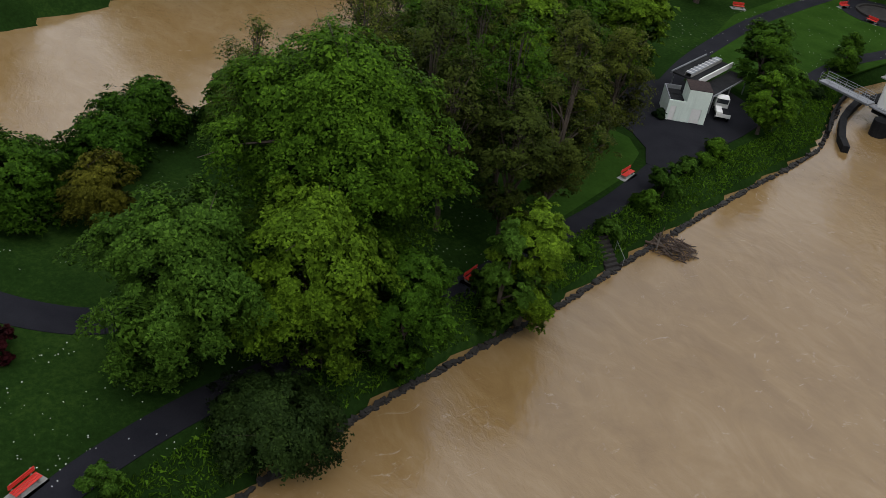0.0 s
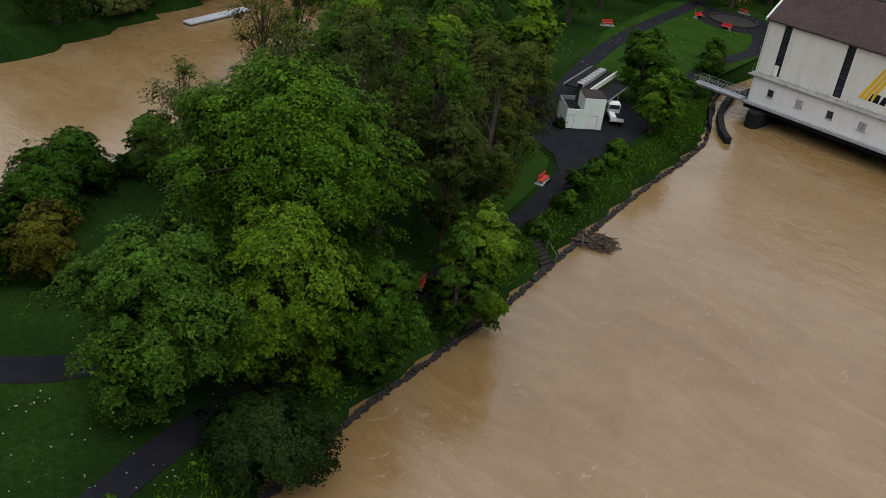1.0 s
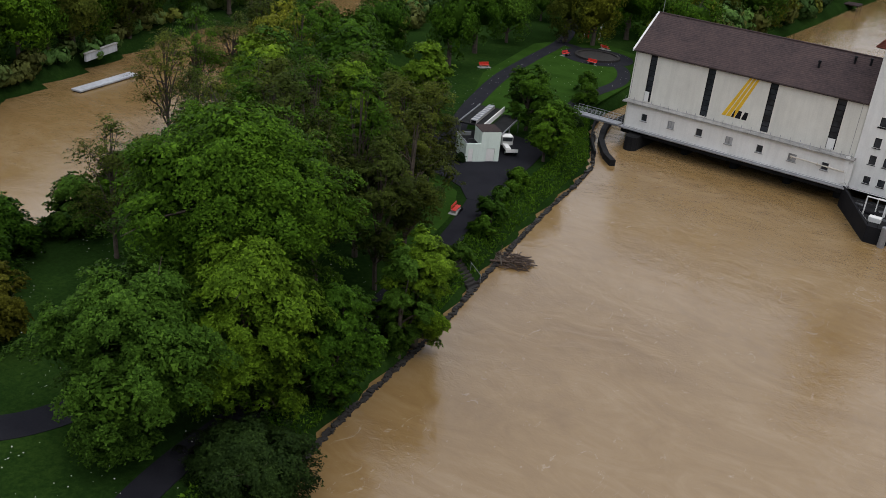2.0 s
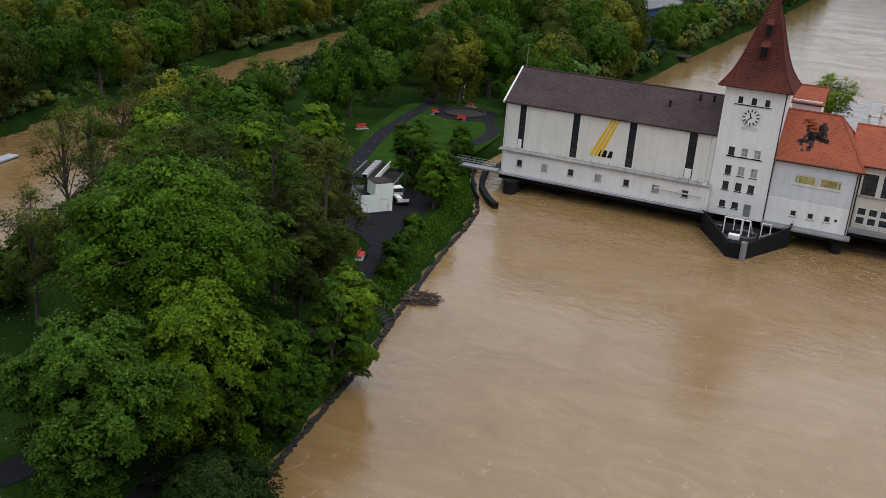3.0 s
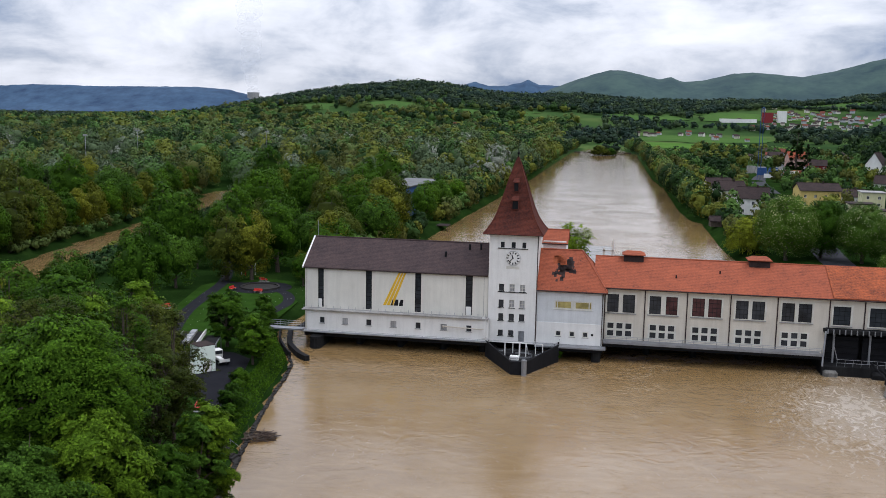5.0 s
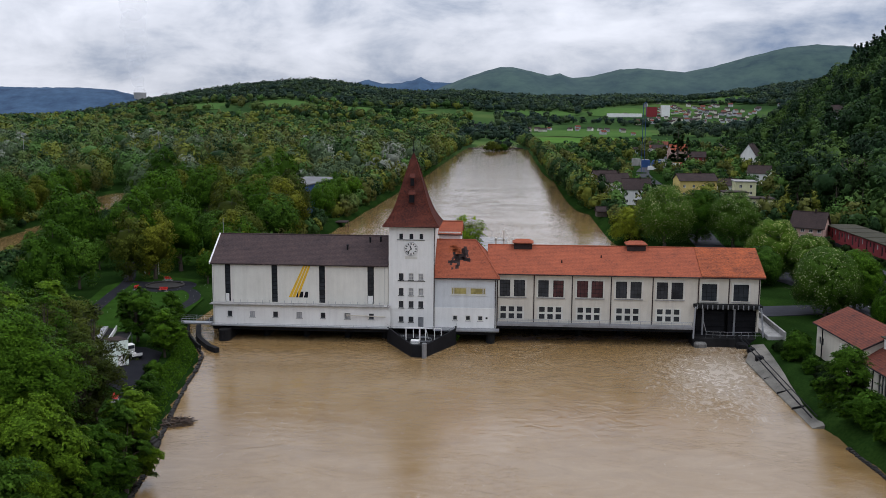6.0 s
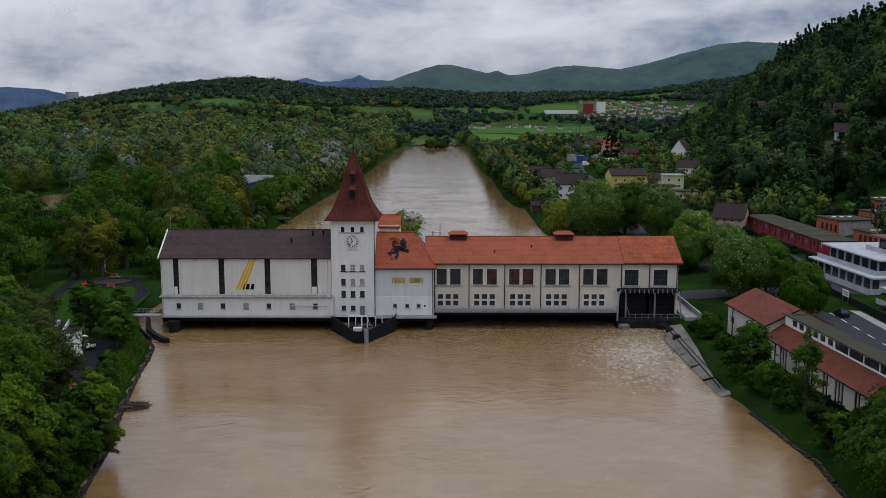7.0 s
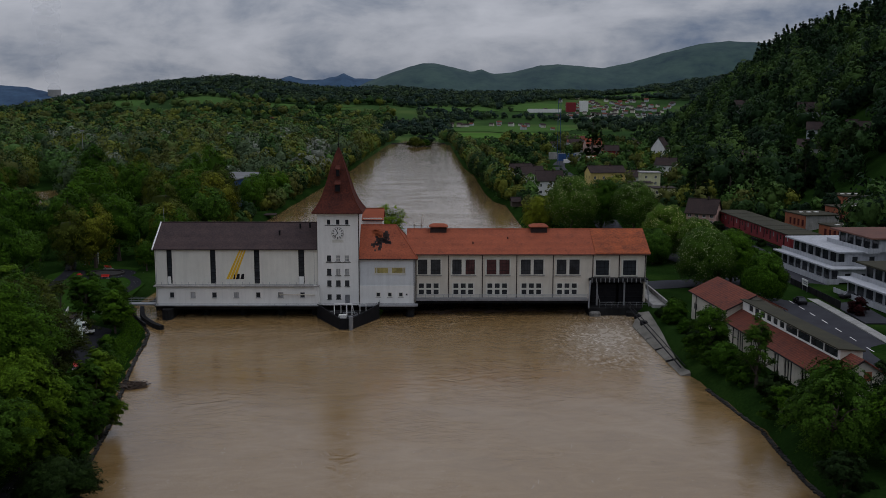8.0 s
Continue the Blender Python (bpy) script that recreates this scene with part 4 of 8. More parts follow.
# ---- trees ----
def leaf_arrays(c, n, s, rs, squash=0.62):
    """Small three-cornered leaf sprays at the places c, facing n, of sizes s; n may hold a second, softer facing for the shading."""
    soft = n[:, 3:] if n.shape[1] == 6 else n
    n = n[:, :3] / np.maximum(np.linalg.norm(n[:, :3], axis=1, keepdims=True), 1e-6)
    t = np.cross(n, rs.normal(size=n.shape))
    t /= np.maximum(np.linalg.norm(t, axis=1, keepdims=True), 1e-6)
    b = np.cross(n, t)
    s = s[:, None]
    k = rs.uniform(0.75, 1.25, (len(s), 2))
    v = np.stack([c + t * s * 1.1, c - t * s * 0.55 + b * s * squash * k[:, :1], c - t * s * 0.5 * k[:, 1:] - b * s * squash], 1)
    soft = soft / np.maximum(np.linalg.norm(soft, axis=1, keepdims=True), 1e-6) + n * 0.22
    return v.reshape(-1, 3), np.repeat(soft, 3, axis=0)


def soft_mesh(name, v, quads, soft):
    mesh = quads_mesh(name, v, quads, True)
    soft = soft / np.maximum(np.linalg.norm(soft, axis=1, keepdims=True), 1e-6)
    mesh.normals_split_custom_set_from_vertices(soft)
    return mesh


def leaf_mesh(name, c, n, s, rs, squash=0.62):
    v, soft = leaf_arrays(c, n, s, rs, squash)
    return soft_mesh(name, v, np.arange(len(v)).reshape(-1, 3), soft)


def unit_clump(n=2):
    """A rounded cube of n x n quads a side, for the dense inside of a clump of leaves."""
    key, quads = {}, []
    for ax in range(3):
        for sg in (-1, 1):
            for i in range(n):
                for j in range(n):
                    q = []
                    for di, dj in ((0, 0), (1, 0), (1, 1), (0, 1)):
                        p = [0, 0, 0]
                        p[ax], p[(ax + 1) % 3], p[(ax + 2) % 3] = sg, (i + di) * 2 / n - 1, (j + dj) * 2 / n - 1
                        q.append(key.setdefault(tuple(p), len(key)))
                    quads.append(q if sg > 0 else q[::-1])
    v = np.array(list(key), float)
    return v / np.linalg.norm(v, axis=1, keepdims=True), np.array(quads)


CLUMPS = {n: unit_clump(n) for n in (1, 2)}


def core(rs, mid, half, size=0.72, n=2):
    """The dense inside of a crown: an uneven ball of triangles round its middle; vertices, triangles and facings."""
    cv, cq = CLUMPS[n]
    v = mid + cv * half * size * rs.uniform(0.68, 1.1, (len(cv), 1))
    return v, np.concatenate([cq[:, :3], cq[:, [0, 2, 3]]], 1).reshape(-1, 3), cv - np.array([0, 0, 0.25])


def envelope(shape, h):
    """Half width of a crown at the fraction h of its height."""
    if shape == "cone":
        return (1 - h) ** 0.8 * 0.95 + 0.03
    if shape == "tall":
        return np.sin(np.pi * np.clip(h * 0.86 + 0.1, 0, 1)) ** 0.7
    if shape == "bush":
        return np.sqrt(np.clip(1 - h ** 2.2, 0, 1))
    return np.sin(np.pi * np.clip(h * 0.8 + 0.14, 0, 1)) ** 0.6


def crown_points(rs, shape, R, z0, z1, blobs, leaves, rough=1.0, fine=15, droop=0.28):
    """Places and facings of leaf sprays: uneven clumps round the crown, each built of sloping sprays."""
    h = rs.uniform(0.0, 1.0, blobs) ** (0.85 if shape != "cone" else 1.3)
    a = np.arange(blobs) * 2.39996 + rs.uniform(-0.5, 0.5, blobs)
    env = envelope(shape, h) * R
    br = R * rs.uniform(0.17, 0.36, blobs) * (0.6 if shape == "cone" else 1.0) * (0.7 + 0.5 * envelope(shape, h)) * rough
    rad = np.maximum(env - br * 0.75, 0) * (rs.uniform(0.5, 1.18, blobs) if rough > 0.8 else rs.uniform(0.86, 1.04, blobs))
    bc = np.stack([rad * np.cos(a), rad * np.sin(a), z0 + br * 0.5 + h * (z1 - z0 - br)], 1)
    mid = np.array([0, 0, z0 + (z1 - z0) * 0.58])
    half = np.array([R, R, (z1 - z0) * 0.6])
    if not fine:
        w = br ** 2
        pick = rs.choice(blobs, leaves, p=w / w.sum())
        d = rs.normal(size=(leaves, 3))
        d[:, 2] += 0.45
        d /= np.linalg.norm(d, axis=1, keepdims=True)
        c = bc[pick] + d * (br[pick] * rs.uniform(0.74, 1.1, leaves))[:, None]
        away = (c - mid) / half
        return c, np.concatenate([d * 0.55 + away + rs.normal(size=c.shape) * 0.25, d * 0.42 + away], 1), bc, br
    subs = int(fine)
    d = rs.normal(size=(blobs, subs, 3))
    d[..., 2] += 0.35
    d /= np.linalg.norm(d, axis=2, keepdims=True)
    flat = np.array([1.0, 1.0, 0.8 if shape != "tall" else 0.95])
    sc = (bc[:, None] + d * (br[:, None] * rs.uniform(0.6, 1.15, (blobs, subs)))[..., None] * flat).reshape(-1, 3)
    sr = (br[:, None] * rs.uniform(0.2, 0.42, (blobs, subs)) * (15.0 / subs) ** 0.3).ravel()
    w = sr ** 2
    # most of the leaves lie on sprays that slope outwards, the rest fill the clumps behind them
    shell = leaves - leaves // 6
    pick = rs.choice(blobs * subs, shell, p=w / w.sum())
    out_ = sc[pick] * np.array([1, 1, 0]) + rs.normal(size=(shell, 3)) * np.array([0.05, 0.05, 0]) * R
    out_ /= np.maximum(np.linalg.norm(out_, axis=1, keepdims=True), 1e-6)
    side = np.stack([-out_[:, 1], out_[:, 0], np.zeros(shell)], 1)
    r, th = np.sqrt(rs.uniform(0, 1, shell)), rs.uniform(0, 6.2832, shell)
    r *= 1 + 0.22 * np.sin(5 * th + pick)
    u, v = r * np.cos(th), r * np.sin(th)
    down = droop * u + 0.34 * r ** 2 + rs.normal(0, 0.13, shell)
    k = sr[pick][:, None]
    c = sc[pick] + k * (out_ * (u * 1.15)[:, None] + side * v[:, None])
    c[:, 2] -= down * sr[pick]
    nrm = np.array([0, 0, 0.9]) + out_ * (0.3 + 0.5 * droop) + rs.normal(size=c.shape) * 0.33
    soft = np.array([0, 0, 0.1]) + (out_ * u[:, None] + side * v[:, None]) * 0.55 + ((c - mid) / half) * 0.75 + d.reshape(-1, 3)[pick] * 0.3
    n_in = leaves - shell
    inner = rs.choice(blobs, n_in, p=br ** 2 / (br ** 2).sum())
    g = rs.normal(size=(n_in, 3))
    g /= np.linalg.norm(g, axis=1, keepdims=True)
    ci = bc[inner] + g * flat * (br[inner] * rs.uniform(0.2, 0.75, n_in))[:, None]
    c = np.concatenate([c, ci])
    nrm = np.concatenate([np.concatenate([nrm, g + np.array([0, 0, 0.3])]), np.concatenate([soft, (ci - mid) / half])], 1)
    return c, nrm, bc, br


def trunk_mesh(rs, bc, R, z0, z1, limbs=9, r=None):
    """A tapered, bent trunk with limbs that reach into the clumps."""
    bm = bmesh.new()
    r = r or 0.028 * z1
    top = z0 + (z1 - z0) * 0.62
    pts = [Vector((0, 0, -0.4))]
    for k in range(1, 5):
        pts.append(Vector((rs.uniform(-0.05, 0.05) * R, rs.uniform(-0.05, 0.05) * R, top * k / 4)))
    for k in range(4):
        tube(bm, pts[k], pts[k + 1], r * (1.15 - 0.24 * k), r * (1.15 - 0.24 * (k + 1)), 7)
    order = rs.permutation(len(bc))[:limbs]
    for i in order:
        f = rs.uniform(0.35, 0.95)
        k = min(3, int(f * 4))
        a = pts[k].lerp(pts[k + 1], f * 4 - k)
        b = Vector(bc[i])
        if b.z < a.z:
            a = pts[1]
        m = a.lerp(b, 0.5) + Vector((0, 0, 0.1 * (b - a).length))
        tube(bm, a, m, r * 0.38, r * 0.24, 5)
        tube(bm, m, b, r * 0.24, r * 0.08, 5)
        for _ in range(2):
            e = b + Vector(rs.normal(size=3)) * R * 0.16
            tube(bm, m.lerp(b, rs.uniform(0.4, 0.9)), e, r * 0.11, r * 0.04, 4)
    return bm


def tree(name, label, mat, at, shape="broad", R=4.0, H=14.0, clear=0.18, blobs=28, leaves=6000, leaf=0.32, seed=1, limbs=9, group="", z=None, rough=1.0, fine=15, stem=0.028, droop=0.28):
    """A tree: a trunk with limbs, and a crown of many small leaf sprays."""
    rs = np.random.RandomState(seed)
    x, y = at
    ob = thing(name, label, "tree" if shape != "bush" else "shrub", Matrix.Translation((x, y, float(height(x, y)) if z is None else z)), group)
    z0 = H * clear
    leaves = leaves * 2
    c, n, bc, br = crown_points(rs, shape, R, z0, H, blobs, leaves, rough, fine, droop)
    part("trunk", trunk_mesh(rs, bc, R, z0, H, limbs, stem * H), BARK, ob)
    size = leaf * 0.9 * rs.uniform(0.55, 1.3, leaves)
    if fine:
        size[leaves - leaves // 6:] *= 1.5
    v, soft = leaf_arrays(c, n, size, rs)
    q = np.arange(len(v)).reshape(-1, 3)
    if not fine and shape != "cone":
        cv, cq, cs = core(rs, np.array([0, 0, (z0 + H) / 2]), np.array([R, R, (H - z0) / 2]), 0.6)
        v, q, soft = np.concatenate([v, cv]), np.concatenate([q, cq + len(v)]), np.concatenate([soft, cs])
    link_mesh("crown", soft_mesh("crown", v, q, soft), mat, ob)
    return ob


# the large trees of the park
tree("lime_tree", "tall broad park tree in full fresh green leaf", LEAF_FRESH, (-34.6, -83.5), "broad", 9.0, 21.0, 0.14, 62, 62000, 0.18, 11, 18)
tree("maple_tree", "bright lime-green tree in fresh leaf beside the river path", LEAF_LIME, (-28.6, -88.6), "broad", 6.0, 13.8, 0.06, 36, 32000, 0.18, 12, 14, droop=0.6)
tree("plane_tree", "broad pale grey-green tree at the edge of the lawn", LEAF_SAGE, (-31.0, -96.4), "broad", 6.8, 13.4, 0.05, 46, 48000, 0.165, 13, 14)
tree("hornbeam", "small dense dark green tree by the river path", LEAF_FRESH, (-25.4, -82.6), "tall", 4.1, 10.6, 0.03, 34, 22000, 0.15, 14, 8)
tree("young_ash", "grey-green young tree by the river path", LEAF_SAGE, (-26.2, -72.9), "tall", 2.6, 10.2, 0.05, 28, 16000, 0.15, 15, 8)
tree("young_maple", "bright green young tree at the river bank", LEAF_LIME, (-26.4, -70.2), "tall", 3.6, 11.4, 0.03, 30, 18000, 0.155, 16, 8)
tree("yew", "low wide dark green yew on the bank", LEAF_DARK, (-22.9, -94.0), "bush", 4.7, 4.8, 0.0, 38, 24000, 0.13, 17, 8)
THIN = [(-39.0, -63.5, 4.6, 18.5, 9000), (-34.4, -61.6, 4.2, 16.5, 9000), (-33.2, -67.5, 4.0, 15.0, 9500), (-42.0, -70.0, 4.8, 19.0, 8000), (-46.5, -62.0, 5.0, 18.5, 8500), (-40.5, -55.0, 4.5, 16.0, 9500), (-49.5, -72.0, 4.6, 18.0, 5000), (-54.5, -80.0, 4.2, 14.0, 3600)]
THIN += [(-46.0, -77.5, 4.4, 17.0, 6000), (-51.5, -62.0, 4.6, 17.5, 6500), (-52.5, -55.5, 4.4, 16.5, 7000), (-57.5, -65.0, 4.2, 15.0, 3600), (-60.5, -56.5, 4.4, 15.0, 5000), (-46.0, -50.5, 4.4, 15.5, 8000), (-43.5, -45.5, 4.2, 14.0, 8000), (-53.5, -46.5, 4.4, 15.0, 7000), (-61.5, -47.5, 4.2, 15.0, 5000), (-65.5, -60.5, 4.0, 13.0, 3000), (-38.0, -70.5, 4.2, 17.5, 7000)]
THIN += [(-74.5, -57.0, 4.4, 15.0, 3600), (-78.0, -49.0, 4.4, 16.0, 4200), (-81.0, -40.0, 4.4, 14.5, 4500), (-85.0, -30.0, 4.4, 15.5, 5000), (-70.5, -46.0, 4.2, 14.0, 5000), (-75.0, -33.0, 4.4, 15.0, 5200)]
for k, (x, y, R, H, L) in enumerate(THIN):
    tree("poplar", "tall thin-leaved olive tree with dark bare branches showing", LEAF_OLIVE if k % 4 else LEAF_GREEN, (x, y), "tall", R, H, 0.2, 34, L, 0.125, 30 + k, 34, "thin-leaved trees in the park", stem=0.015)
for k, (x, y, R, H) in enumerate(((-50.5, -52.0, 5.4, 15.5), (-56.0, -43.0, 5.6, 16.0), (-63.5, -36.0, 5.6, 14.8), (-66.0, -50.0, 5.4, 15.0), (-58.0, -58.0, 4.8, 13.0), (-70.0, -28.0, 5.2, 14.0), (-56.0, -30.0, 4.6, 13.5))):
    tree("park_tree", "full-crowned green park tree in spring leaf", LEAF_GREEN if k % 3 else LEAF_LIME, (x, y), "broad", R, H, 0.1, 44, 11000, 0.27, 50 + k, 10, "green trees in the park")
for k, (x, y, R, H, m) in enumerate(((-62.5, -87.0, 5.0, 5.6, LEAF_GREEN), (-58.0, -92.5, 4.6, 5.2, LEAF_GREEN), (-55.0, -101.0, 5.5, 6.0, LEAF_GREEN), (-60.0, -103.0, 4.6, 5.6, LEAF_SAGE), (-61.5, -79.0, 3.4, 6.5, LEAF_SAGE), (-66.0, -70.0, 3.2, 5.0, LEAF_GREEN), (-52.0, -110.0, 5.0, 6.0, LEAF_GREEN))):
    tree("bank_bush", "dense green bush beside the side channel", m, (x, y), "bush", R, H, 0.0, 34, 8500, 0.22, 70 + k, 6, "bushes along the side channel")
tree("bronze_maple", "small bronze-leaved tree on the lawn", LEAF_BROWN, (-49.0, -96.0), "broad", 3.4, 6.8, 0.06, 28, 10000, 0.15, 80, 8)
tree("red_shrub", "round copper-red shrub on the lawn", LEAF_RED, (-37.4, -106.8), "bush", 1.6, 2.4, 0.0, 14, 2600, 0.16, 81, 4)
tree("lilac_bush", "small light bush beside the path", LEAF_SAGE, (-22.6, -104.6), "bush", 1.5, 2.2, 0.0, 12, 1500, 0.18, 82, 5)
tree("birch", "light green tree beside the shed yard", LEAF_GREEN, (-48.4, -14.0), "broad", 4.2, 10.0, 0.1, 30, 13000, 0.16, 83, 8)
tree("cherry_tree", "young green tree on the grass by the yard", LEAF_FRESH, (-40.0, -23.5), "tall", 3.2, 7.6, 0.1, 26, 9000, 0.16, 84, 8)
tree("cherry_tree", "young green tree on the grass by the yard", LEAF_FRESH, (-42.0, -17.5), "tall", 3.0, 7.2, 0.1, 26, 9000, 0.16, 85, 8)
for k, (x, y, R, H, m) in enumerate(((-34.2, -45.6, 2.0, 3.8, LEAF_SAGE), (-33.0, -49.0, 1.6, 2.2, LEAF_GREEN), (-36.6, -39.5, 1.5, 1.8, LEAF_SAGE), (-38.2, -33.0, 1.7, 2.1, LEAF_GREEN), (-37.2, -36.2, 1.3, 1.5, LEAF_GREEN), (-31.2, -56.0, 1.4, 2.0, LEAF_SAGE), (-44.8, -6.5, 1.6, 2.0, LEAF_DARK), (-49.0, 6.5, 2.6, 3.6, LEAF_GREEN), (-52.0, 12.0, 2.6, 3.8, LEAF_GREEN), (-30.0, -60.5, 1.0, 1.4, LEAF_GREEN), (-47.5, -32.2, 0.9, 1.2, LEAF_DARK))):
    tree("bank_shrub", "loose green shrub on the grassy bank", LEAF_FRESH if m is LEAF_GREEN else m, (x, y), "bush", R, H, 0.0, 18, 4200, 0.13, 90 + k, 6, "shrubs along the bank")

# ---- the park on the spit ----
def ribbon(name, pts, width, z, mat, label, category, kind="structure", thick=0.25):
    """A paved strip along a line, a little proud of the ground."""
    bm = bmesh.new()
    left, right = [], []
    for i, (x, y) in enumerate(pts):
        a, b = Vector(pts[max(i - 1, 0)]), Vector(pts[min(i + 1, len(pts) - 1)])
        d = (b - a).normalized()
        w = (width[i] if isinstance(width, (list, tuple)) else width) / 2
        left.append((x - d.y * w, y + d.x * w, z))
        right.append((x + d.y * w, y - d.x * w, z))
    for i in range(len(pts) - 1):
        slab(bm, [left[i], right[i], right[i + 1], left[i + 1]], thick)
    bmesh.ops.remove_doubles(bm, verts=bm.verts, dist=0.001)
    bmesh.ops.recalc_face_normals(bm, faces=bm.faces)
    return solo(name, bm, mat, label, category, kind=kind)


def curve_through(pts, n=6):
    """More points along a smooth line through the given ones."""
    out_ = []
    P = [pts[0], *pts, pts[-1]]
    for i in range(1, len(P) - 2):
        p0, p1, p2, p3 = (Vector(P[k]) for k in range(i - 1, i + 3))
        for k in range(n):
            t = k / n
            q = 0.5 * ((2 * p1) + (p2 - p0) * t + (2 * p0 - 5 * p1 + 4 * p2 - p3) * t * t + (3 * p1 - p0 - 3 * p2 + p3) * t ** 3)
            out_.append((q.x, q.y))
    return out_ + [tuple(pts[-1])]


ribbon("path", curve_through([(-16, -128), (-22.0, -111), (-25.0, -104), (-27.0, -97), (-28.0, -89), (-29.4, -77), (-33.0, -60), (-35.2, -51), (-38.6, -41.4)]), 2.5, PARK + 0.06, ASPHALT, "dark asphalt riverside path", "path")
LAWN_PATH = [(-58, -118), (-46, -108.5), (-40.2, -103.5), (-37.4, -98.6), (-36.6, -90), (-37.5, -80)]
ribbon("path", curve_through(LAWN_PATH), 3.0, PARK + 0.05, ASPHALT, "dark asphalt path across the lawn", "path")
ribbon("path", curve_through([(-53.5, -25), (-58.5, -15), (-63, -3), (-67, 10), (-70, 25), (-74, 45), (-84, 70)]), 2.6, PARK + 0.05, ASPHALT, "dark asphalt path into the park", "path")
ribbon("path", curve_through([(-47.8, -3.0), (-49.6, 3), (-51.0, 12), (-51.2, 24), (-56, 34), (-66, 40), (-73, 42)]), 2.4, PARK + 0.045, ASPHALT, "dark asphalt path past the play area", "path")
bm = bmesh.new()
yard = [(-36.8, -41.6), (-38.6, -35.0), (-40.2, -26.0), (-41.6, -20.6), (-45.5, -17.6), (-50.0, -17.0), (-55.2, -21.5), (-56.2, -27.5), (-52.6, -35.0), (-49.4, -38.0), (-45.6, -38.4), (-42.4, -39.6), (-39.8, -42.2)]
prism(bm, yard, PARK - 0.2, PARK + 0.075)
bmesh.ops.recalc_face_normals(bm, faces=bm.faces)
solo("yard", bm, ASPHALT, "dark wet asphalt yard in front of the shed", "yard", kind="structure")


for outline in ([(-92, 138), (-94, 112), (-84, 92), (-76, 70), (-66, 66), (-66, 100), (-72, 138)], [(-50.5, -40.8), (-45.0, -39.6), (-41.8, -41.2), (-38.6, -46.5), (-35.2, -58.0), (-42, -62), (-51, -52)], [(-42.6, -14.5), (-47.2, -9.0), (-47.6, 6), (-49.4, 25), (-55, 32), (-57, 46), (-72, 52), (-76, 36), (-70, 8), (-60, -12), (-54.5, -15.5)]):
    bm = bmesh.new()
    prism(bm, outline, PARK - 0.2, PARK + 0.025)
    bmesh.ops.recalc_face_normals(bm, faces=bm.faces)
    solo("lawn", bm, LIT_LAWN, "lawn between the paths, brighter green for the open light there", "lawn", kind="structure")


def bench(x, y, turn, label="red-painted plank park bench on a concrete slab"):
    b = thing("park_bench", label, "bench", pose(x, y, PARK, 0, 0, turn), "red park benches")
    for k in range(3):
        part("seat_plank", bevelled((-0.95, 0.95, -0.28 + 0.19 * k, -0.12 + 0.19 * k, 0.42, 0.47), width=0.012), RED_PAINT, b)
    for k in range(2):
        bm = bevelled((-0.95, 0.95, 0.3, 0.35, 0.55 + 0.2 * k, 0.72 + 0.2 * k), width=0.012)
        part("back_plank", bm, RED_PAINT, b)
    for u in (-0.7, 0.7):
        part("leg", bevelled((u - 0.06, u + 0.06, -0.25, 0.36, 0.05, 0.42), (u - 0.05, u + 0.05, 0.35, 0.4, 0.42, 0.92), width=0.01), CONCRETE, b)
    part("slab", bevelled((-1.2, 1.2, -0.6, 0.55, -0.1, 0.06), width=0.02), CONCRETE, b)
    return b


for x, y, a in ((-24.9, -108.2, 118), (-30.7, -71.9, 108), (-38.5, -46.3, 105), (-72.0, 11.5, 60), (-67.2, 33.2, 80), (-64.6, 45.0, 170), (-60.8, 31.6, 0)):
    bench(x, y, a)

# sandbox with a kerb ring and play posts
sand = thing("play_ring", "round dark sandpit with a stone kerb in the park", "sandpit", pose(-62.6, 37.6, PARK))
for k in range(24):
    bm = bmesh.new()
    a0, a1 = 2 * math.pi * k / 24, 2 * math.pi * (k + 0.94) / 24
    prism(bm, [(3.9 * math.cos(a0), 3.9 * math.sin(a0)), (4.4 * math.cos(a0), 4.4 * math.sin(a0)), (4.4 * math.cos(a1), 4.4 * math.sin(a1)), (3.9 * math.cos(a1), 3.9 * math.sin(a1))], -0.2, 0.4)
    bmesh.ops.recalc_face_normals(bm, faces=bm.faces)
    part("kerb_stone", bm, STONE, sand)
bm = bmesh.new()
bmesh.ops.create_cone(bm, cap_ends=True, segments=28, radius1=3.9, radius2=3.9, depth=0.3, matrix=pose(0, 0, 0.02))
part("sand", bm, STONE, sand)
bm = bmesh.new()
bmesh.ops.create_cone(bm, cap_ends=True, segments=32, radius1=7.0, radius2=7.0, depth=0.3, matrix=pose(0, 0, -0.09))
part("paving", bm, ASPHALT, sand)
for x, y, m, label in ((-71.5, 51.0, RED_PAINT, "red play post"), (-72.8, 51.8, WHITE, "pale play post"), (-69.6, 52.4, WHITE, "pale play post")):
    bm = bmesh.new()
    tube(bm, (0, 0, -0.2), (0, 0, 3.2), 0.14, n=8)
    tube(bm, (0, 0, 3.2), (0, 0, 3.5), 0.22, 0.1, 8)
    solo("play_post", bm, m, label + " at the edge of the trees", "post", pose(x, y, PARK), "play posts")

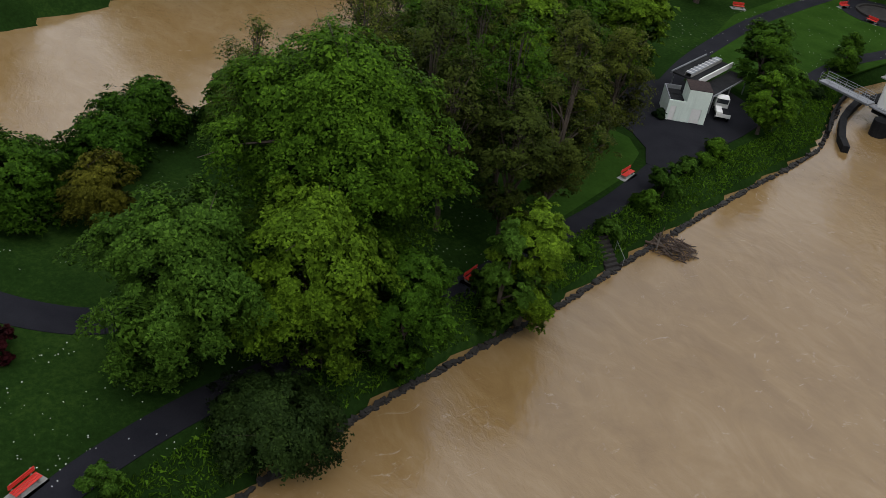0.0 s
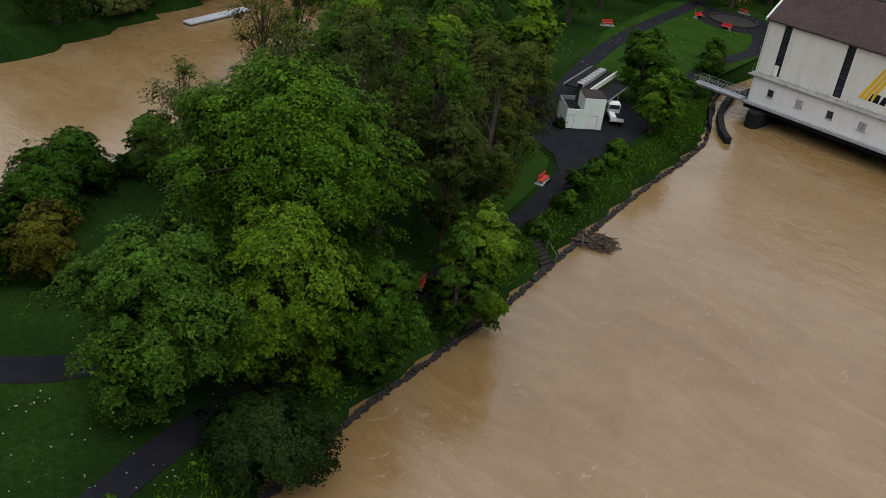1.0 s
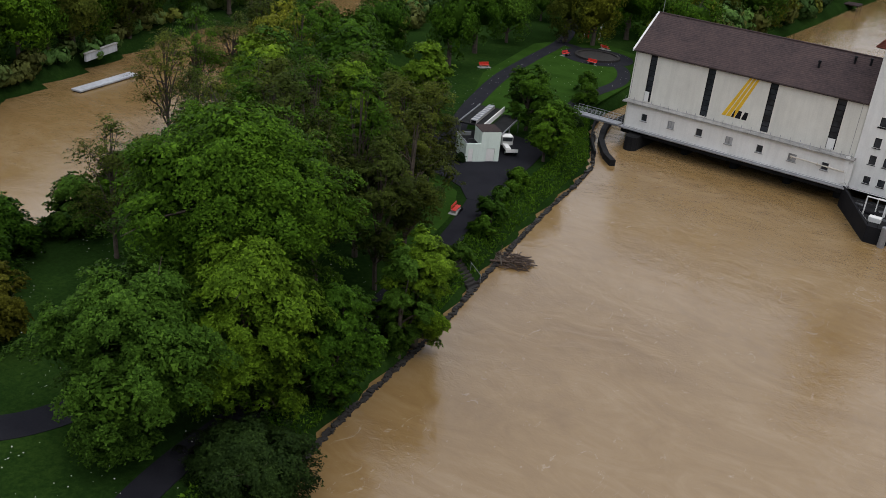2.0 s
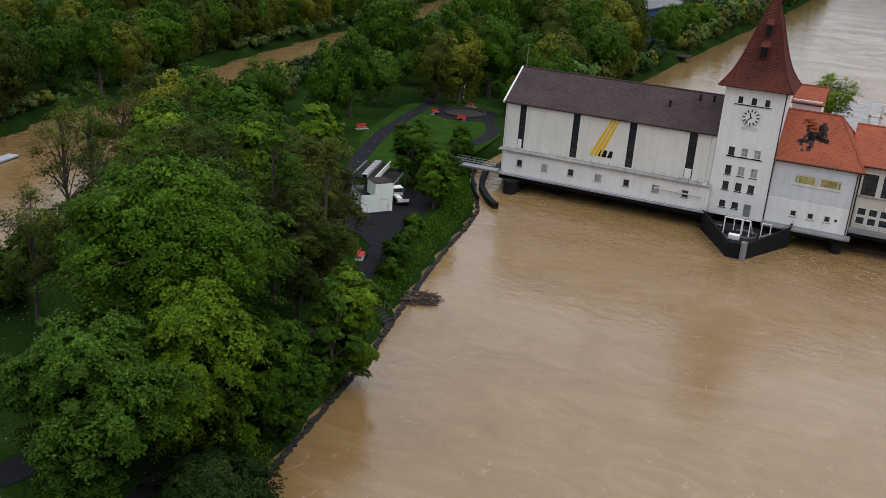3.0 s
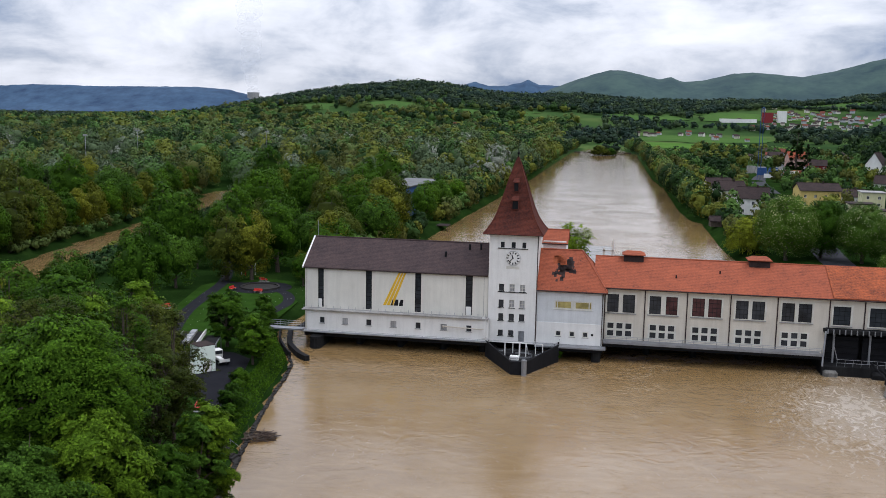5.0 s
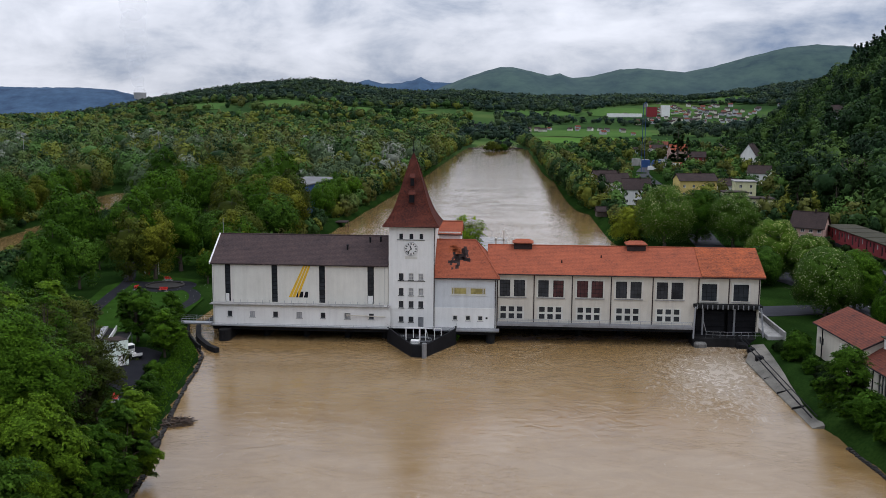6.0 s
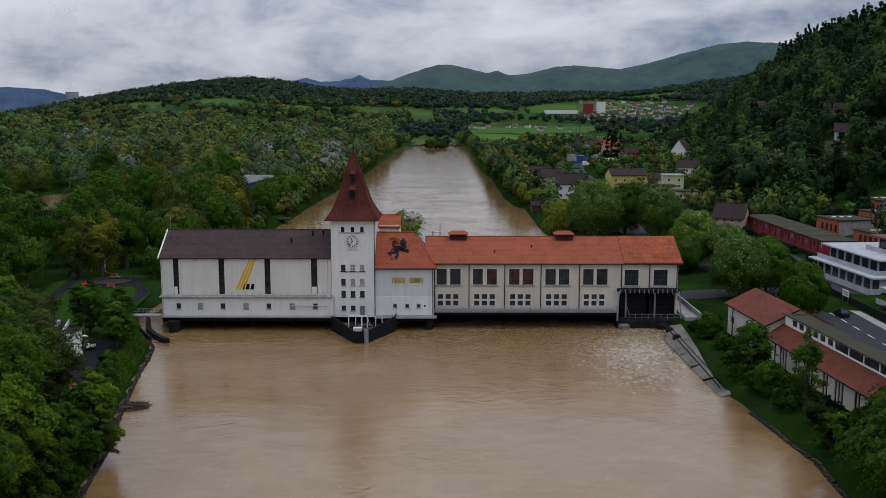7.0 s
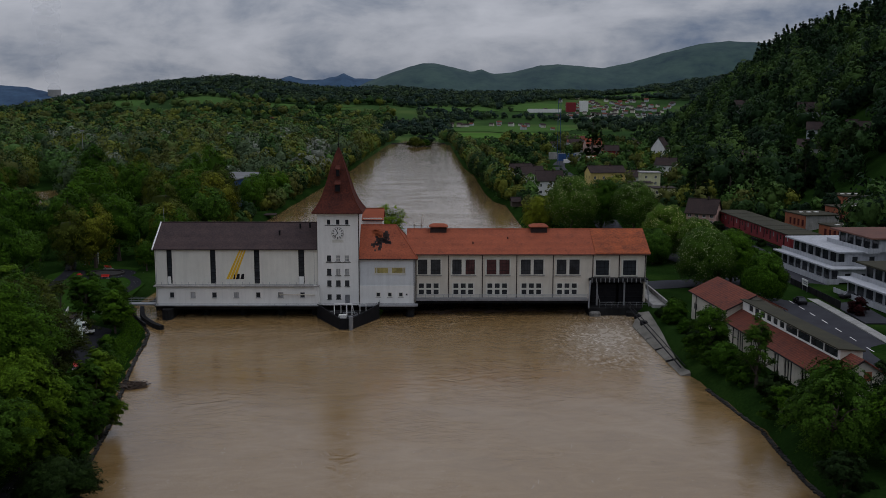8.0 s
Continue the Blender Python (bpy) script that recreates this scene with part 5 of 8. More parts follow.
# the shed and its canopy
SHED = pose(-46.9, -32.0, PARK + 0.05, 0, 0, 51)
shed = thing("shed", "mint-white boarded shed with dark flat roofs on two levels", "shed", SHED)
part("tall_front", holed_wall(2.0, 4.6, 0, 4.0, 0, 0.15, [(2.8, 3.95, 0.02, 1.8)]), MINT, shed)
part("low_front", holed_wall(0, 2.0, 0, 2.5, 0.004, 0.15, [(0.35, 1.0, 0.02, 1.8)]), MINT, shed)
part("side_wall", boxes((4.45, 4.6, 0.15, 3.0, 0, 4.0)), MINT, shed)
part("side_wall", boxes((0.0, 0.15, 0.15, 4.4, 0, 2.5)), MINT, shed)
part("step_wall", boxes((2.0, 2.15, 0.15, 3.0, 2.1, 4.0)), MINT, shed)
part("back_wall", boxes((0.15, 4.45, 2.85, 3.0, 0, 2.1)), MINT, shed)
part("back_wall", boxes((2.15, 4.45, 2.85, 3.0, 2.1, 4.0)), MINT, shed)
part("tall_roof", bevelled((1.95, 4.68, 0.05, 3.1, 4.0, 4.1), width=0.03), BROWN_ROOF, shed)
part("low_roof", boxes((0.15, 2.0, 0.15, 4.4, 1.95, 2.1)), DARK, shed)
part("parapet", boxes((0.0, 0.12, 0.15, 4.5, 2.5, 2.6)), STEEL, shed)
part("parapet", boxes((0.12, 2.0, 4.4, 4.5, 1.9, 2.6)), STEEL, shed)
part("door", bevelled((0.37, 0.98, 0.05, 0.1, 0.03, 1.78), width=0.01), WHITE, shed)
part("gate_door", bevelled((2.82, 3.93, 0.05, 0.1, 0.03, 1.78), width=0.01), WHITE, shed, "wide white door")
canopy = thing("canopy", "dark flat canopy on posts with a pale skylight strip", "canopy", pose(-46.2, -24.8, PARK + 0.05, 0, 0, 15))
part("deck", bevelled((-6.0, -2.5, 0.2, 9.4, 2.75, 2.95), width=0.03), DARK, canopy)
part("raised_light", bevelled((-4.6, -3.7, 0.6, 9.0, 3.3, 3.4), width=0.03), STEEL, canopy, "pale corrugated skylight strip")
for u in (-4.6, -3.8):
    part("upstand", boxes((u, u + 0.1, 0.6, 9.0, 2.95, 3.3)), CONCRETE, canopy)
for k in range(8):
    part("glazing_bar", boxes((-4.62, -3.68, 1.0 + k, 1.08 + k, 3.4, 3.44)), WHITE, canopy)
part("fascia", bevelled((-2.5, -2.35, 0.0, 9.5, 2.6, 3.35), width=0.02), WHITE, canopy, "white fascia board")
part("edge_rail", bevelled((-6.15, -6.0, 0.0, 9.5, 2.75, 3.1), width=0.02), STEEL, canopy)
part("outer_deck", bevelled((-2.35, 0.0, -0.6, 9.3, 2.15, 2.3), width=0.02), DARK, canopy)
part("edge_beam", bevelled((0.0, 0.12, -0.7, 9.4, 2.12, 2.36), width=0.02), STEEL, canopy)
for u, v in ((0.0, -0.4), (0.0, 4.4), (0.0, 9.2), (-5.9, 0.5), (-5.9, 9.2), (-2.6, 9.2)):
    part("post", bevelled((u - 0.07, u + 0.07, v - 0.07, v + 0.07, -0.1, 2.2 if u > -1 else 2.75), width=0.01), STEEL, canopy)
# small utility truck under the canopy's edge
truck = thing("utility_truck", "small white and black flatbed truck parked beside the shed", "truck", pose(-44.9, -24.4, PARK + 0.08, 0, 0, 46))
part("cab", bevelled((-0.8, 0.8, 1.0, 2.3, 0.55, 1.95), width=0.12), WHITE, truck)
part("windscreen", boxes((-0.68, 0.68, 0.97, 1.02, 1.25, 1.8)), GLASS, truck)
part("bed", bevelled((-0.85, 0.85, -1.5, 0.95, 0.55, 0.75), width=0.03), BLACK, truck)
part("bed_box", bevelled((-0.82, -0.1, -1.4, 0.4, 0.75, 1.15), width=0.04), WHITE, truck)
part("tailgate", boxes((-0.85, 0.85, -1.56, -1.5, 0.55, 1.0)), WHITE, truck)
for u in (-0.72, 0.72):
    for v in (-0.95, 1.65):
        bm = bmesh.new()
        bmesh.ops.create_cone(bm, cap_ends=True, segments=16, radius1=0.34, radius2=0.34, depth=0.22, matrix=pose(u, v, 0.34, 0, 90, 0))
        wheel = part("wheel", bm, BLACK, truck)
        bm = bmesh.new()
        bmesh.ops.create_cone(bm, cap_ends=True, segments=12, radius1=0.19, radius2=0.19, depth=0.24, matrix=pose(u, v, 0.34, 0, 90, 0))
        part("rim", bm, STEEL, wheel)
# pale rubble beside the yard
rng = random.Random(9)
pile = thing("rubble_pile", "pile of pale broken stone slabs on the grass", "rubble", pose(-49.5, -5.0, PARK))
for k in range(26):
    bm = bevelled((-0.4, 0.4, -0.25, 0.25, 0.0, 0.16), width=0.04)
    bmesh.ops.transform(bm, matrix=pose(rng.uniform(-1.8, 1.8), rng.uniform(-2.2, 2.2), rng.uniform(0, 0.3), rng.uniform(-15, 15), rng.uniform(-15, 15), rng.uniform(0, 180)), verts=bm.verts)
    part("slab", bm, CONCRETE, pile)

# stairs down to the water
st = thing("bank_stairs", "short flight of dark steps down the grassy bank", "stairs", pose(-28.3, -57.0, 1.0, 0, 0, -6))
for k in range(8):
    part("step", bevelled((-0.3 + -0.36 * k - 0.36, -0.3 + -0.36 * k, -0.75, 0.75, -1.2 + 0.2 * k, 0.2 + 0.27 * k), width=0.02), STONE, st)
bm = bmesh.new()
rail(bm, (-3.2, 0.95, 2.1), (-0.4, 0.95, 0.3), 0.9, 1.4, 0.03, 1)
part("handrail", bm, STEEL, st)

# driftwood caught at the bank
drift = thing("driftwood_raft", "tangled raft of brown driftwood caught at the bank", "driftwood", pose(-29.2, -48.9, 1.0, 0, 0, 25))
rng = random.Random(3)
bm = bmesh.new()
for k in range(150):
    r = rng.random() ** 0.6
    a = rng.uniform(0, 6.28)
    c = Vector((r * 2.6 * math.cos(a), r * 1.9 * math.sin(a), 0.1 + 0.7 * (1 - r) * rng.random()))
    d = Vector((rng.gauss(0, 1), rng.gauss(0, 1), rng.gauss(0, 0.25))).normalized() * rng.uniform(0.3, 1.1)
    tube(bm, c - d, c + d, rng.uniform(0.025, 0.09), rng.uniform(0.015, 0.05), 5)
tagged(part("tangle", bm, DRIFT, drift), "tangled brown branches")
for a, b in (((-3.2, -1.2, 0.3), (1.2, -0.9, 0.5)), ((-2.8, 0.8, 0.4), (0.6, -1.6, 0.35)), ((-1.5, 1.5, 0.3), (-0.8, -2.2, 0.45))):
    bm = bmesh.new()
    tube(bm, a, b, 0.13, 0.08, 7)
    part("log", bm, DRIFT if a[1] < 0 else BARK, drift)
for x, y in ((16.7, 4.0), (18.6, 3.0), (30.4, 4.4), (45.8, 4.6), (24.5, 5.4), (37.0, 5.6)):
    bm = bmesh.new()
    for k in range(30):
        c = Vector((rng.gauss(0, 1.6), rng.gauss(0, 0.5), rng.uniform(0.0, 0.35)))
        d = Vector((rng.gauss(0, 1), rng.gauss(0, 0.5), rng.gauss(0, 0.2))).normalized() * rng.uniform(0.4, 1.6)
        tube(bm, c - d, c + d, rng.uniform(0.04, 0.12), 0.03, 5)
    solo("driftwood", bm, DRIFT, "brown branches drifting against the weir", "driftwood", pose(x, y, 1.0), "driftwood at the weir", "stuff")


# small dark blocks added for the thin dark line at the water's edge
def stones(name, line, n, label, spread=0.4, seed=4):
    rs = np.random.RandomState(seed)
    ys = rs.uniform(line[0][0], line[-1][0], n)
    xs = along(line, ys)
    cube = np.array([(x, y, z) for z in (-1, 1) for y in (-1, 1) for x in (-1, 1)], float)
    faces = np.array(((0, 2, 3, 1), (4, 5, 7, 6), (0, 1, 5, 4), (2, 6, 7, 3), (0, 4, 6, 2), (1, 3, 7, 5)))
    V = cube[None] * rs.uniform(0.6, 1.1, (n, 8, 1)) * rs.uniform(0.1, 0.3, (n, 1, 3)) * np.array([1, 1, 0.8])
    a = rs.uniform(0, 6.28, n)
    R = np.stack([np.stack([np.cos(a), -np.sin(a)], -1), np.stack([np.sin(a), np.cos(a)], -1)], 1)
    V[..., :2] = np.einsum("nij,nkj->nki", R, V[..., :2])
    side = np.where(xs < 0, -1, 1)
    off = rs.uniform(-0.12, spread, n)
    V += np.stack([xs + side * off, ys, WATER_Z + np.clip(0.05 + off * 0.8, 0, 0.7)], -1)[:, None]
    mesh = quads_mesh(name, V.reshape(-1, 3), (np.arange(n)[:, None, None] * 8 + faces[None]).reshape(-1, 4))
    return tagged(link_mesh(name, mesh, STONE), label, "stones", "", "stuff")


stones("edge_blocks", [p for p in BANK_L if -140 <= p[0] <= 4], 1100, "small dark blocks for the edge line of the park's bank", 0.12)
stones("edge_blocks", [p for p in BANK_R if -140 <= p[0] <= -44], 700, "small dark blocks for the edge line of the far bank", 0.12, seed=6)

# white dandelion seed heads in the lawn
rs = np.random.RandomState(8)
n = 1500
fx, fy = rs.uniform(-60, -24, n), rs.uniform(-112, -60, n)
more = 700
fx, fy = np.append(fx, rs.uniform(-72, -46, more)), np.append(fy, rs.uniform(-12, 44, more))
patchy = np.array([noise.noise(Vector((a * 0.22, b * 0.22, 0))) for a, b in zip(fx, fy)])
ok = (shore(fx, fy) > 3.2) & (patchy > -0.05) & ((fx < -29.5) | (fy < -80))
for (ax, ay), (bx, by) in zip(LAWN_PATH, LAWN_PATH[1:]):
    t = np.clip(((fx - ax) * (bx - ax) + (fy - ay) * (by - ay)) / ((bx - ax) ** 2 + (by - ay) ** 2), 0, 1)
    ok &= np.hypot(fx - ax - t * (bx - ax), fy - ay - t * (by - ay)) > 2.4
fx, fy = fx[ok], fy[ok]
c = np.stack([fx, fy, height(fx, fy) + 0.1], -1)
mesh = leaf_mesh("clover_flowers", c, np.tile([0.0, 0, 1], (len(fx), 1)) + rs.normal(size=c.shape) * 0.2, rs.uniform(0.03, 0.075, len(fx)), rs, 0.8)
tagged(link_mesh("clover_flowers", mesh, WHITE), "scattered white seed heads in the lawn", "flowers", "", "stuff")

# long grass tufts on the river bank
n = 16000
gy = rs.uniform(-118, 4, n)
gx = along(BANK_L, gy) - rs.uniform(0.9, 4.2, n) ** 1.0
c = np.stack([gx, gy, height(gx, gy) + 0.12], -1)
mesh = leaf_mesh("bank_grass", c, rs.normal(size=c.shape) * [1, 1, 0.35], rs.uniform(0.1, 0.32, n), rs, 0.3)
tagged(link_mesh("bank_grass", mesh, LEAF_FRESH), "rough long grass on the river bank", "grass", "", "stuff")

# ---- structures in the water ----
stage = thing("landing_stage", "long pale landing stage moored on the side channel", "jetty", pose(-106.2, -47.6, 1.0, 0, 0, 101))
part("deck", bevelled((0, 12.6, -0.9, 0.9, 0.15, 0.45), width=0.04), FLAT_WHITE, stage)
for u in (0.6, 4.4, 8.2, 12.0):
    part("float", bevelled((u - 0.5, u + 0.5, -0.8, 0.8, -0.35, 0.15), width=0.08), DARK, stage)
quay = thing("garden_wall", "low pale wall on the grass above the landing stage", "wall", pose(-113.6, -40.4, PARK, 0, 0, 110))
part("wall", bevelled((0, 8.6, -0.2, 0.2, -0.3, 0.9), width=0.03), FLAT_WHITE, quay)
part("coping", bevelled((-0.1, 8.7, -0.3, 0.3, 0.9, 1.05), width=0.02), CONCRETE, quay)

dol = thing("pier_head", "dark pointed concrete pier head with rails in front of the tower", "pier")
shell = [(-6.7, 0.2), (-6.6, -1.0), (-1.0, -11.6), (1.4, -11.4), (6.1, -1.6), (6.1, 0.2)]
RIM = [3.9, 3.8, 3.15, 3.15, 3.9, 4.0]
for i in range(5):
    (ax, ay), (bx, by) = shell[i], shell[i + 1]
    d = Vector((bx - ax, by - ay)).normalized()
    nx, ny = -d.y * 0.3, d.x * 0.3
    bm = bmesh.new()
    pts = [(ax, ay, RIM[i]), (bx, by, RIM[i + 1]), (bx + nx, by + ny, RIM[i + 1]), (ax + nx, ay + ny, RIM[i])]
    lo = [bm.verts.new((x, y, -3.0)) for x, y, z in pts]
    hi = [bm.verts.new(p) for p in pts]
    bm.faces.new(lo[::-1])
    bm.faces.new(hi)
    for j in range(4):
        bm.faces.new((lo[j], lo[(j + 1) % 4], hi[(j + 1) % 4], hi[j]))
    bmesh.ops.recalc_face_normals(bm, faces=bm.faces)
    part("side", bm, BLACK, dol)
bm = bmesh.new()
prism(bm, [(-6.3, 0.2), (-6.2, -0.9), (-0.8, -10.9), (1.2, -10.8), (5.7, -1.4), (5.7, 0.2)], -3.0, 2.35)
bmesh.ops.recalc_face_normals(bm, faces=bm.faces)
part("deck", bm, DARK, dol)
bm = bmesh.new()
for (p, q), (za, zb) in zip(zip(shell, shell[1:]), zip(RIM, RIM[1:])):
    rail(bm, (p[0], p[1] + 0.2, za), (q[0], q[1] + 0.2, zb), 0.5, 1.5, 0.025, 1)
part("railing", bm, BLACK, dol)
bm = bmesh.new()
tube(bm, (1.2, -11.7, -2), (1.2, -11.7, 3.6), 0.42, n=12)
part("fender_post", bm, STEEL, dol, "grey round fender post")
bm = bmesh.new()
for x in (-2.6, -0.2, 0.9):
    tube(bm, (x, -5.8, 2.0), (x, -5.8, 4.9), 0.09, n=6)
tube(bm, (-2.6, -5.8, 4.9), (0.9, -5.8, 4.9), 0.09, n=6)
tube(bm, (-2.6, -5.8, 4.9), (-2.9, -3.4, 2.4), 0.07, n=6)
tube(bm, (0.9, -5.8, 4.9), (1.2, -3.4, 2.4), 0.07, n=6)
part("hoist_frame", bm, WHITE, dol, "white hoist frame")
for x in (-1.4, 2.4):
    bm = bmesh.new()
    tube(bm, (x, -4.6, 2.0), (x, -4.6, 4.6), 0.07, n=6)
    tube(bm, (x, -4.6, 4.6), (x + 1.2, -4.6, 4.6), 0.07, n=6)
    tube(bm, (x + 1.2, -4.6, 4.6), (x + 1.2, -4.6, 2.0), 0.07, n=6)
    part("davit", bm, WHITE, dol, "white pipe davit")
bm = bmesh.new()
bmesh.ops.create_cone(bm, cap_ends=False, segments=28, radius1=1.7, radius2=1.7, depth=0.7, matrix=pose(0.2, -4.4, 2.3))
part("pit_ring", bm, STEEL, dol)
for p, q in (((-5.4, -1.2, 2.6), (-1.4, -8.4, 2.6)), ((4.9, -1.6, 2.6), (1.6, -8.2, 2.6)), ((-4.6, -0.8, 2.3), (4.4, -0.8, 2.3))):
    bm = bmesh.new()
    tube(bm, p, q, 0.06, n=5)
    part("handrail", bm, STEEL, dol)
part("control_box", bevelled((-1.6, -0.1, -7.6, -6.6, 2.0, 3.0), width=0.05), WHITE, dol, "pale control box")
part("winch", bevelled((-3.2, -1.0, -5.2, -3.8, 2.0, 2.8), width=0.15), BLACK, dol)
for a, b in (((-5.0, -1.8, 2.2), (-3.2, -3.8, 2.9)), ((2.2, -3.9, 2.2), (4.0, -2.5, 2.8))):
    bm = bmesh.new()
    tube(bm, a, b, 0.14, n=6)
    part("spar", bm, STEEL, dol)
tree("ivy_bush", "small green bush growing out of the pier head", LEAF_GREEN, (6.2, -0.8), "bush", 0.7, 1.2, 0.0, 8, 420, 0.14, 99, 2, z=1.6)

# sluice gates at the end of the turbine house
gate = thing("sluice_gates", "black steel sluice gates and gantry under the turbine house's end", "sluice", SET_BACK)
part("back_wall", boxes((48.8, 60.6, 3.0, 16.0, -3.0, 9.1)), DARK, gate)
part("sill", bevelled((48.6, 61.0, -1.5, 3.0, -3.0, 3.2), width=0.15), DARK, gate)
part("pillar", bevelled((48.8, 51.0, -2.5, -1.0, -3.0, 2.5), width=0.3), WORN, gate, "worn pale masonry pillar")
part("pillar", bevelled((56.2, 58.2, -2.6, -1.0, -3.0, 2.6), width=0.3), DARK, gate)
for k in range(2):
    x0 = 49.6 + 5.6 * k
    part("gate_leaf", bevelled((x0, x0 + 5.0, 1.2, 1.5, 2.5, 7.6), width=0.04), BLACK, gate)
    for j in range(5):
        part("stiffener", boxes((x0, x0 + 5.0, 1.0, 1.2, 2.8 + j, 2.95 + j)), BLACK, gate)
    part("lifting_rack", boxes((x0 + 0.9, x0 + 1.2, 0.7, 1.0, 2.6, 9.0)), STEEL, gate)
part("gantry_beam", bevelled((48.8, 60.8, -0.8, 1.2, 8.4, 9.05), width=0.05), DARK, gate)
for k in range(13):
    part("gantry_rib", boxes((49.2 + 0.9 * k, 49.35 + 0.9 * k, -1.0, -0.8, 8.3, 9.1)), STEEL, gate)
for x in (48.9, 60.4):
    bm = bmesh.new()
    tube(bm, (x, -1.2, 8.8), (x - (0.4 if x < 50 else -0.4), -2.2, 3.2), 0.16, n=6)
    part("strut", bm, STEEL, gate, "slanting grey strut")
bm = bmesh.new()
rail(bm, (50.9, -1.4, 3.2), (60.8, -1.4, 3.2), 1.1, 1.2, 0.035, 2)
tube(bm, (50.9, -1.4, 4.3), (50.2, -1.2, 6.8), 0.06, n=5)
part("railing", bm, STEEL, gate)
# sloping concrete apron and trash boom by the bank
apron = thing("bank_apron", "sloping bare concrete apron at the river bank", "embankment", kind="structure")
bm = bmesh.new()
slab(bm, [(56.6, -43.5, 1.05), (56.2, -26.0, 1.15), (56.0, -9.5, 1.3), (58.4, -3.4, 2.6), (61.6, -4.2, 3.1), (60.6, -14.0, 2.7), (59.6, -28.0, 2.2), (58.2, -43.5, 1.5)], 2.5)
part("slab", bm, APRON, apron)
for y in (-13.0, -20.5, -28.0, -35.5):
    bm = bmesh.new()
    slab(bm, [(56.15, y - 0.07, 1.36), (60.3 + 0.05 * (y + 13), y - 0.07, 2.72 + 0.03 * (y + 13)), (60.3 + 0.05 * (y + 13), y + 0.07, 2.72 + 0.03 * (y + 13)), (56.15, y + 0.07, 1.36)], 0.3)
    part("joint", bm, DARK, apron)
bm = bmesh.new()
tube(bm, (56.6, 1.5, 3.6), (57.2, -41.0, 1.75), 0.11, n=6)
tube(bm, (57.3, 1.5, 3.6), (58.0, -41.0, 1.9), 0.08, n=6)
part("rail_track", bm, BLACK, apron)
for y in (-6.0, -11.5):
    part("trolley", bevelled((57.1, 58.4, y - 0.55, y + 0.55, 1.7, 2.7), width=0.12), BLACK, apron)
part("stair_ramp", bevelled((61.6, 64.2, -2.0, 18.0, 2.6, 3.9), width=0.05), CONCRETE, apron)
part("ramp_wall", bevelled((64.2, 64.6, -2.5, 18.5, 2.6, 4.8), width=0.04), CONCRETE, apron)

# ---- the built-up bank ----
PINK = weathered("pink_render", (0.55, 0.36, 0.30), (0.44, 0.28, 0.24), 0.4, 0.9, 5.0, 0.1, 0.15)
YELLOW_WALL = weathered("yellow_render", (0.62, 0.48, 0.16), (0.50, 0.38, 0.13), 0.4, 0.9, 5.0, 0.1, 0.12)
PALE_YELLOW = weathered("pale_yellow_render", (0.62, 0.60, 0.36), (0.52, 0.50, 0.30), 0.4, 0.9, 5.0, 0.1, 0.12)
RED_WALL = weathered("dark_red_cladding", (0.24, 0.028, 0.032), (0.16, 0.02, 0.024), 0.5, 0.8, 6.0, 0.1, 0.15)
RUST = weathered("orange_brown_cladding", (0.34, 0.11, 0.05), (0.22, 0.075, 0.04), 0.5, 0.8, 6.0, 0.1, 0.15)
GREEN_ROOF = weathered("planted_flat_roof", (0.050, 0.046, 0.026), (0.026, 0.024, 0.016), 0.3, 0.95, 5.0, 0.5)
GRAVEL_GREY = weathered("grey_gravel_roof", (0.19, 0.19, 0.19), (0.10, 0.10, 0.105), 0.3, 0.95, 6.0, 0.3)
GRAVEL = weathered("brown_gravel_roof", (0.16, 0.075, 0.055), (0.09, 0.05, 0.042), 0.4, 0.95, 8.0, 0.4)
BLUE = weathered("blue_cladding", (0.025, 0.075, 0.21), (0.018, 0.05, 0.14), 0.5, 0.6, 6.0, 0.1)
ROADGREY = weathered("grey_road_asphalt", (0.045, 0.045, 0.052), (0.028, 0.028, 0.033), 0.25, 0.9, 8.0, 0.25, 0.0, 0.0, 0.12)

ribbon("road", curve_through([(84, -150), (87.5, -90), (90, -45), (91.6, -10), (91.8, 18), (88.5, 42), (82, 70), (76, 105), (80, 160), (88, 240), (96, 340), (106, 480), (140, 620), (200, 800)]), 8.6, PARK + 0.08, ROADGREY, "grey two-lane road along the river bank", "road")
ribbon("forecourt", [(61.5, 21), (72, 24.0), (80, 26), (88.4, 27)], [9, 9, 8, 8], PARK + 0.1, ROADGREY, "grey asphalt forecourt at the end of the turbine house", "forecourt")
ribbon("pavement", curve_through([(89.4, -150), (92.6, -90), (95.4, -45), (97.2, -10), (97.4, 18), (94.0, 42), (88, 70)]), 2.0, PARK + 0.16, CONCRETE, "light concrete pavement beside the road", "pavement")
marks = thing("lane_marks", "broken white centre line on the road", "road marking", kind="structure")
line = curve_through([(87.5, -90), (90, -45), (91.6, -10), (91.8, 18), (88.5, 42)], 10)
for i in range(0, len(line) - 1, 2):
    a, b = Vector(line[i]), Vector(line[i + 1])
    d = (b - a).normalized()
    e = a + d * 3.0
    bm = bmesh.new()
    slab(bm, [(a.x - d.y * 0.09, a.y + d.x * 0.09, PARK + 0.1), (a.x + d.y * 0.09, a.y - d.x * 0.09, PARK + 0.1), (e.x + d.y * 0.09, e.y - d.x * 0.09, PARK + 0.1), (e.x - d.y * 0.09, e.y + d.x * 0.09, PARK + 0.1)], 0.015)
    part("dash", bm, WHITE, marks)


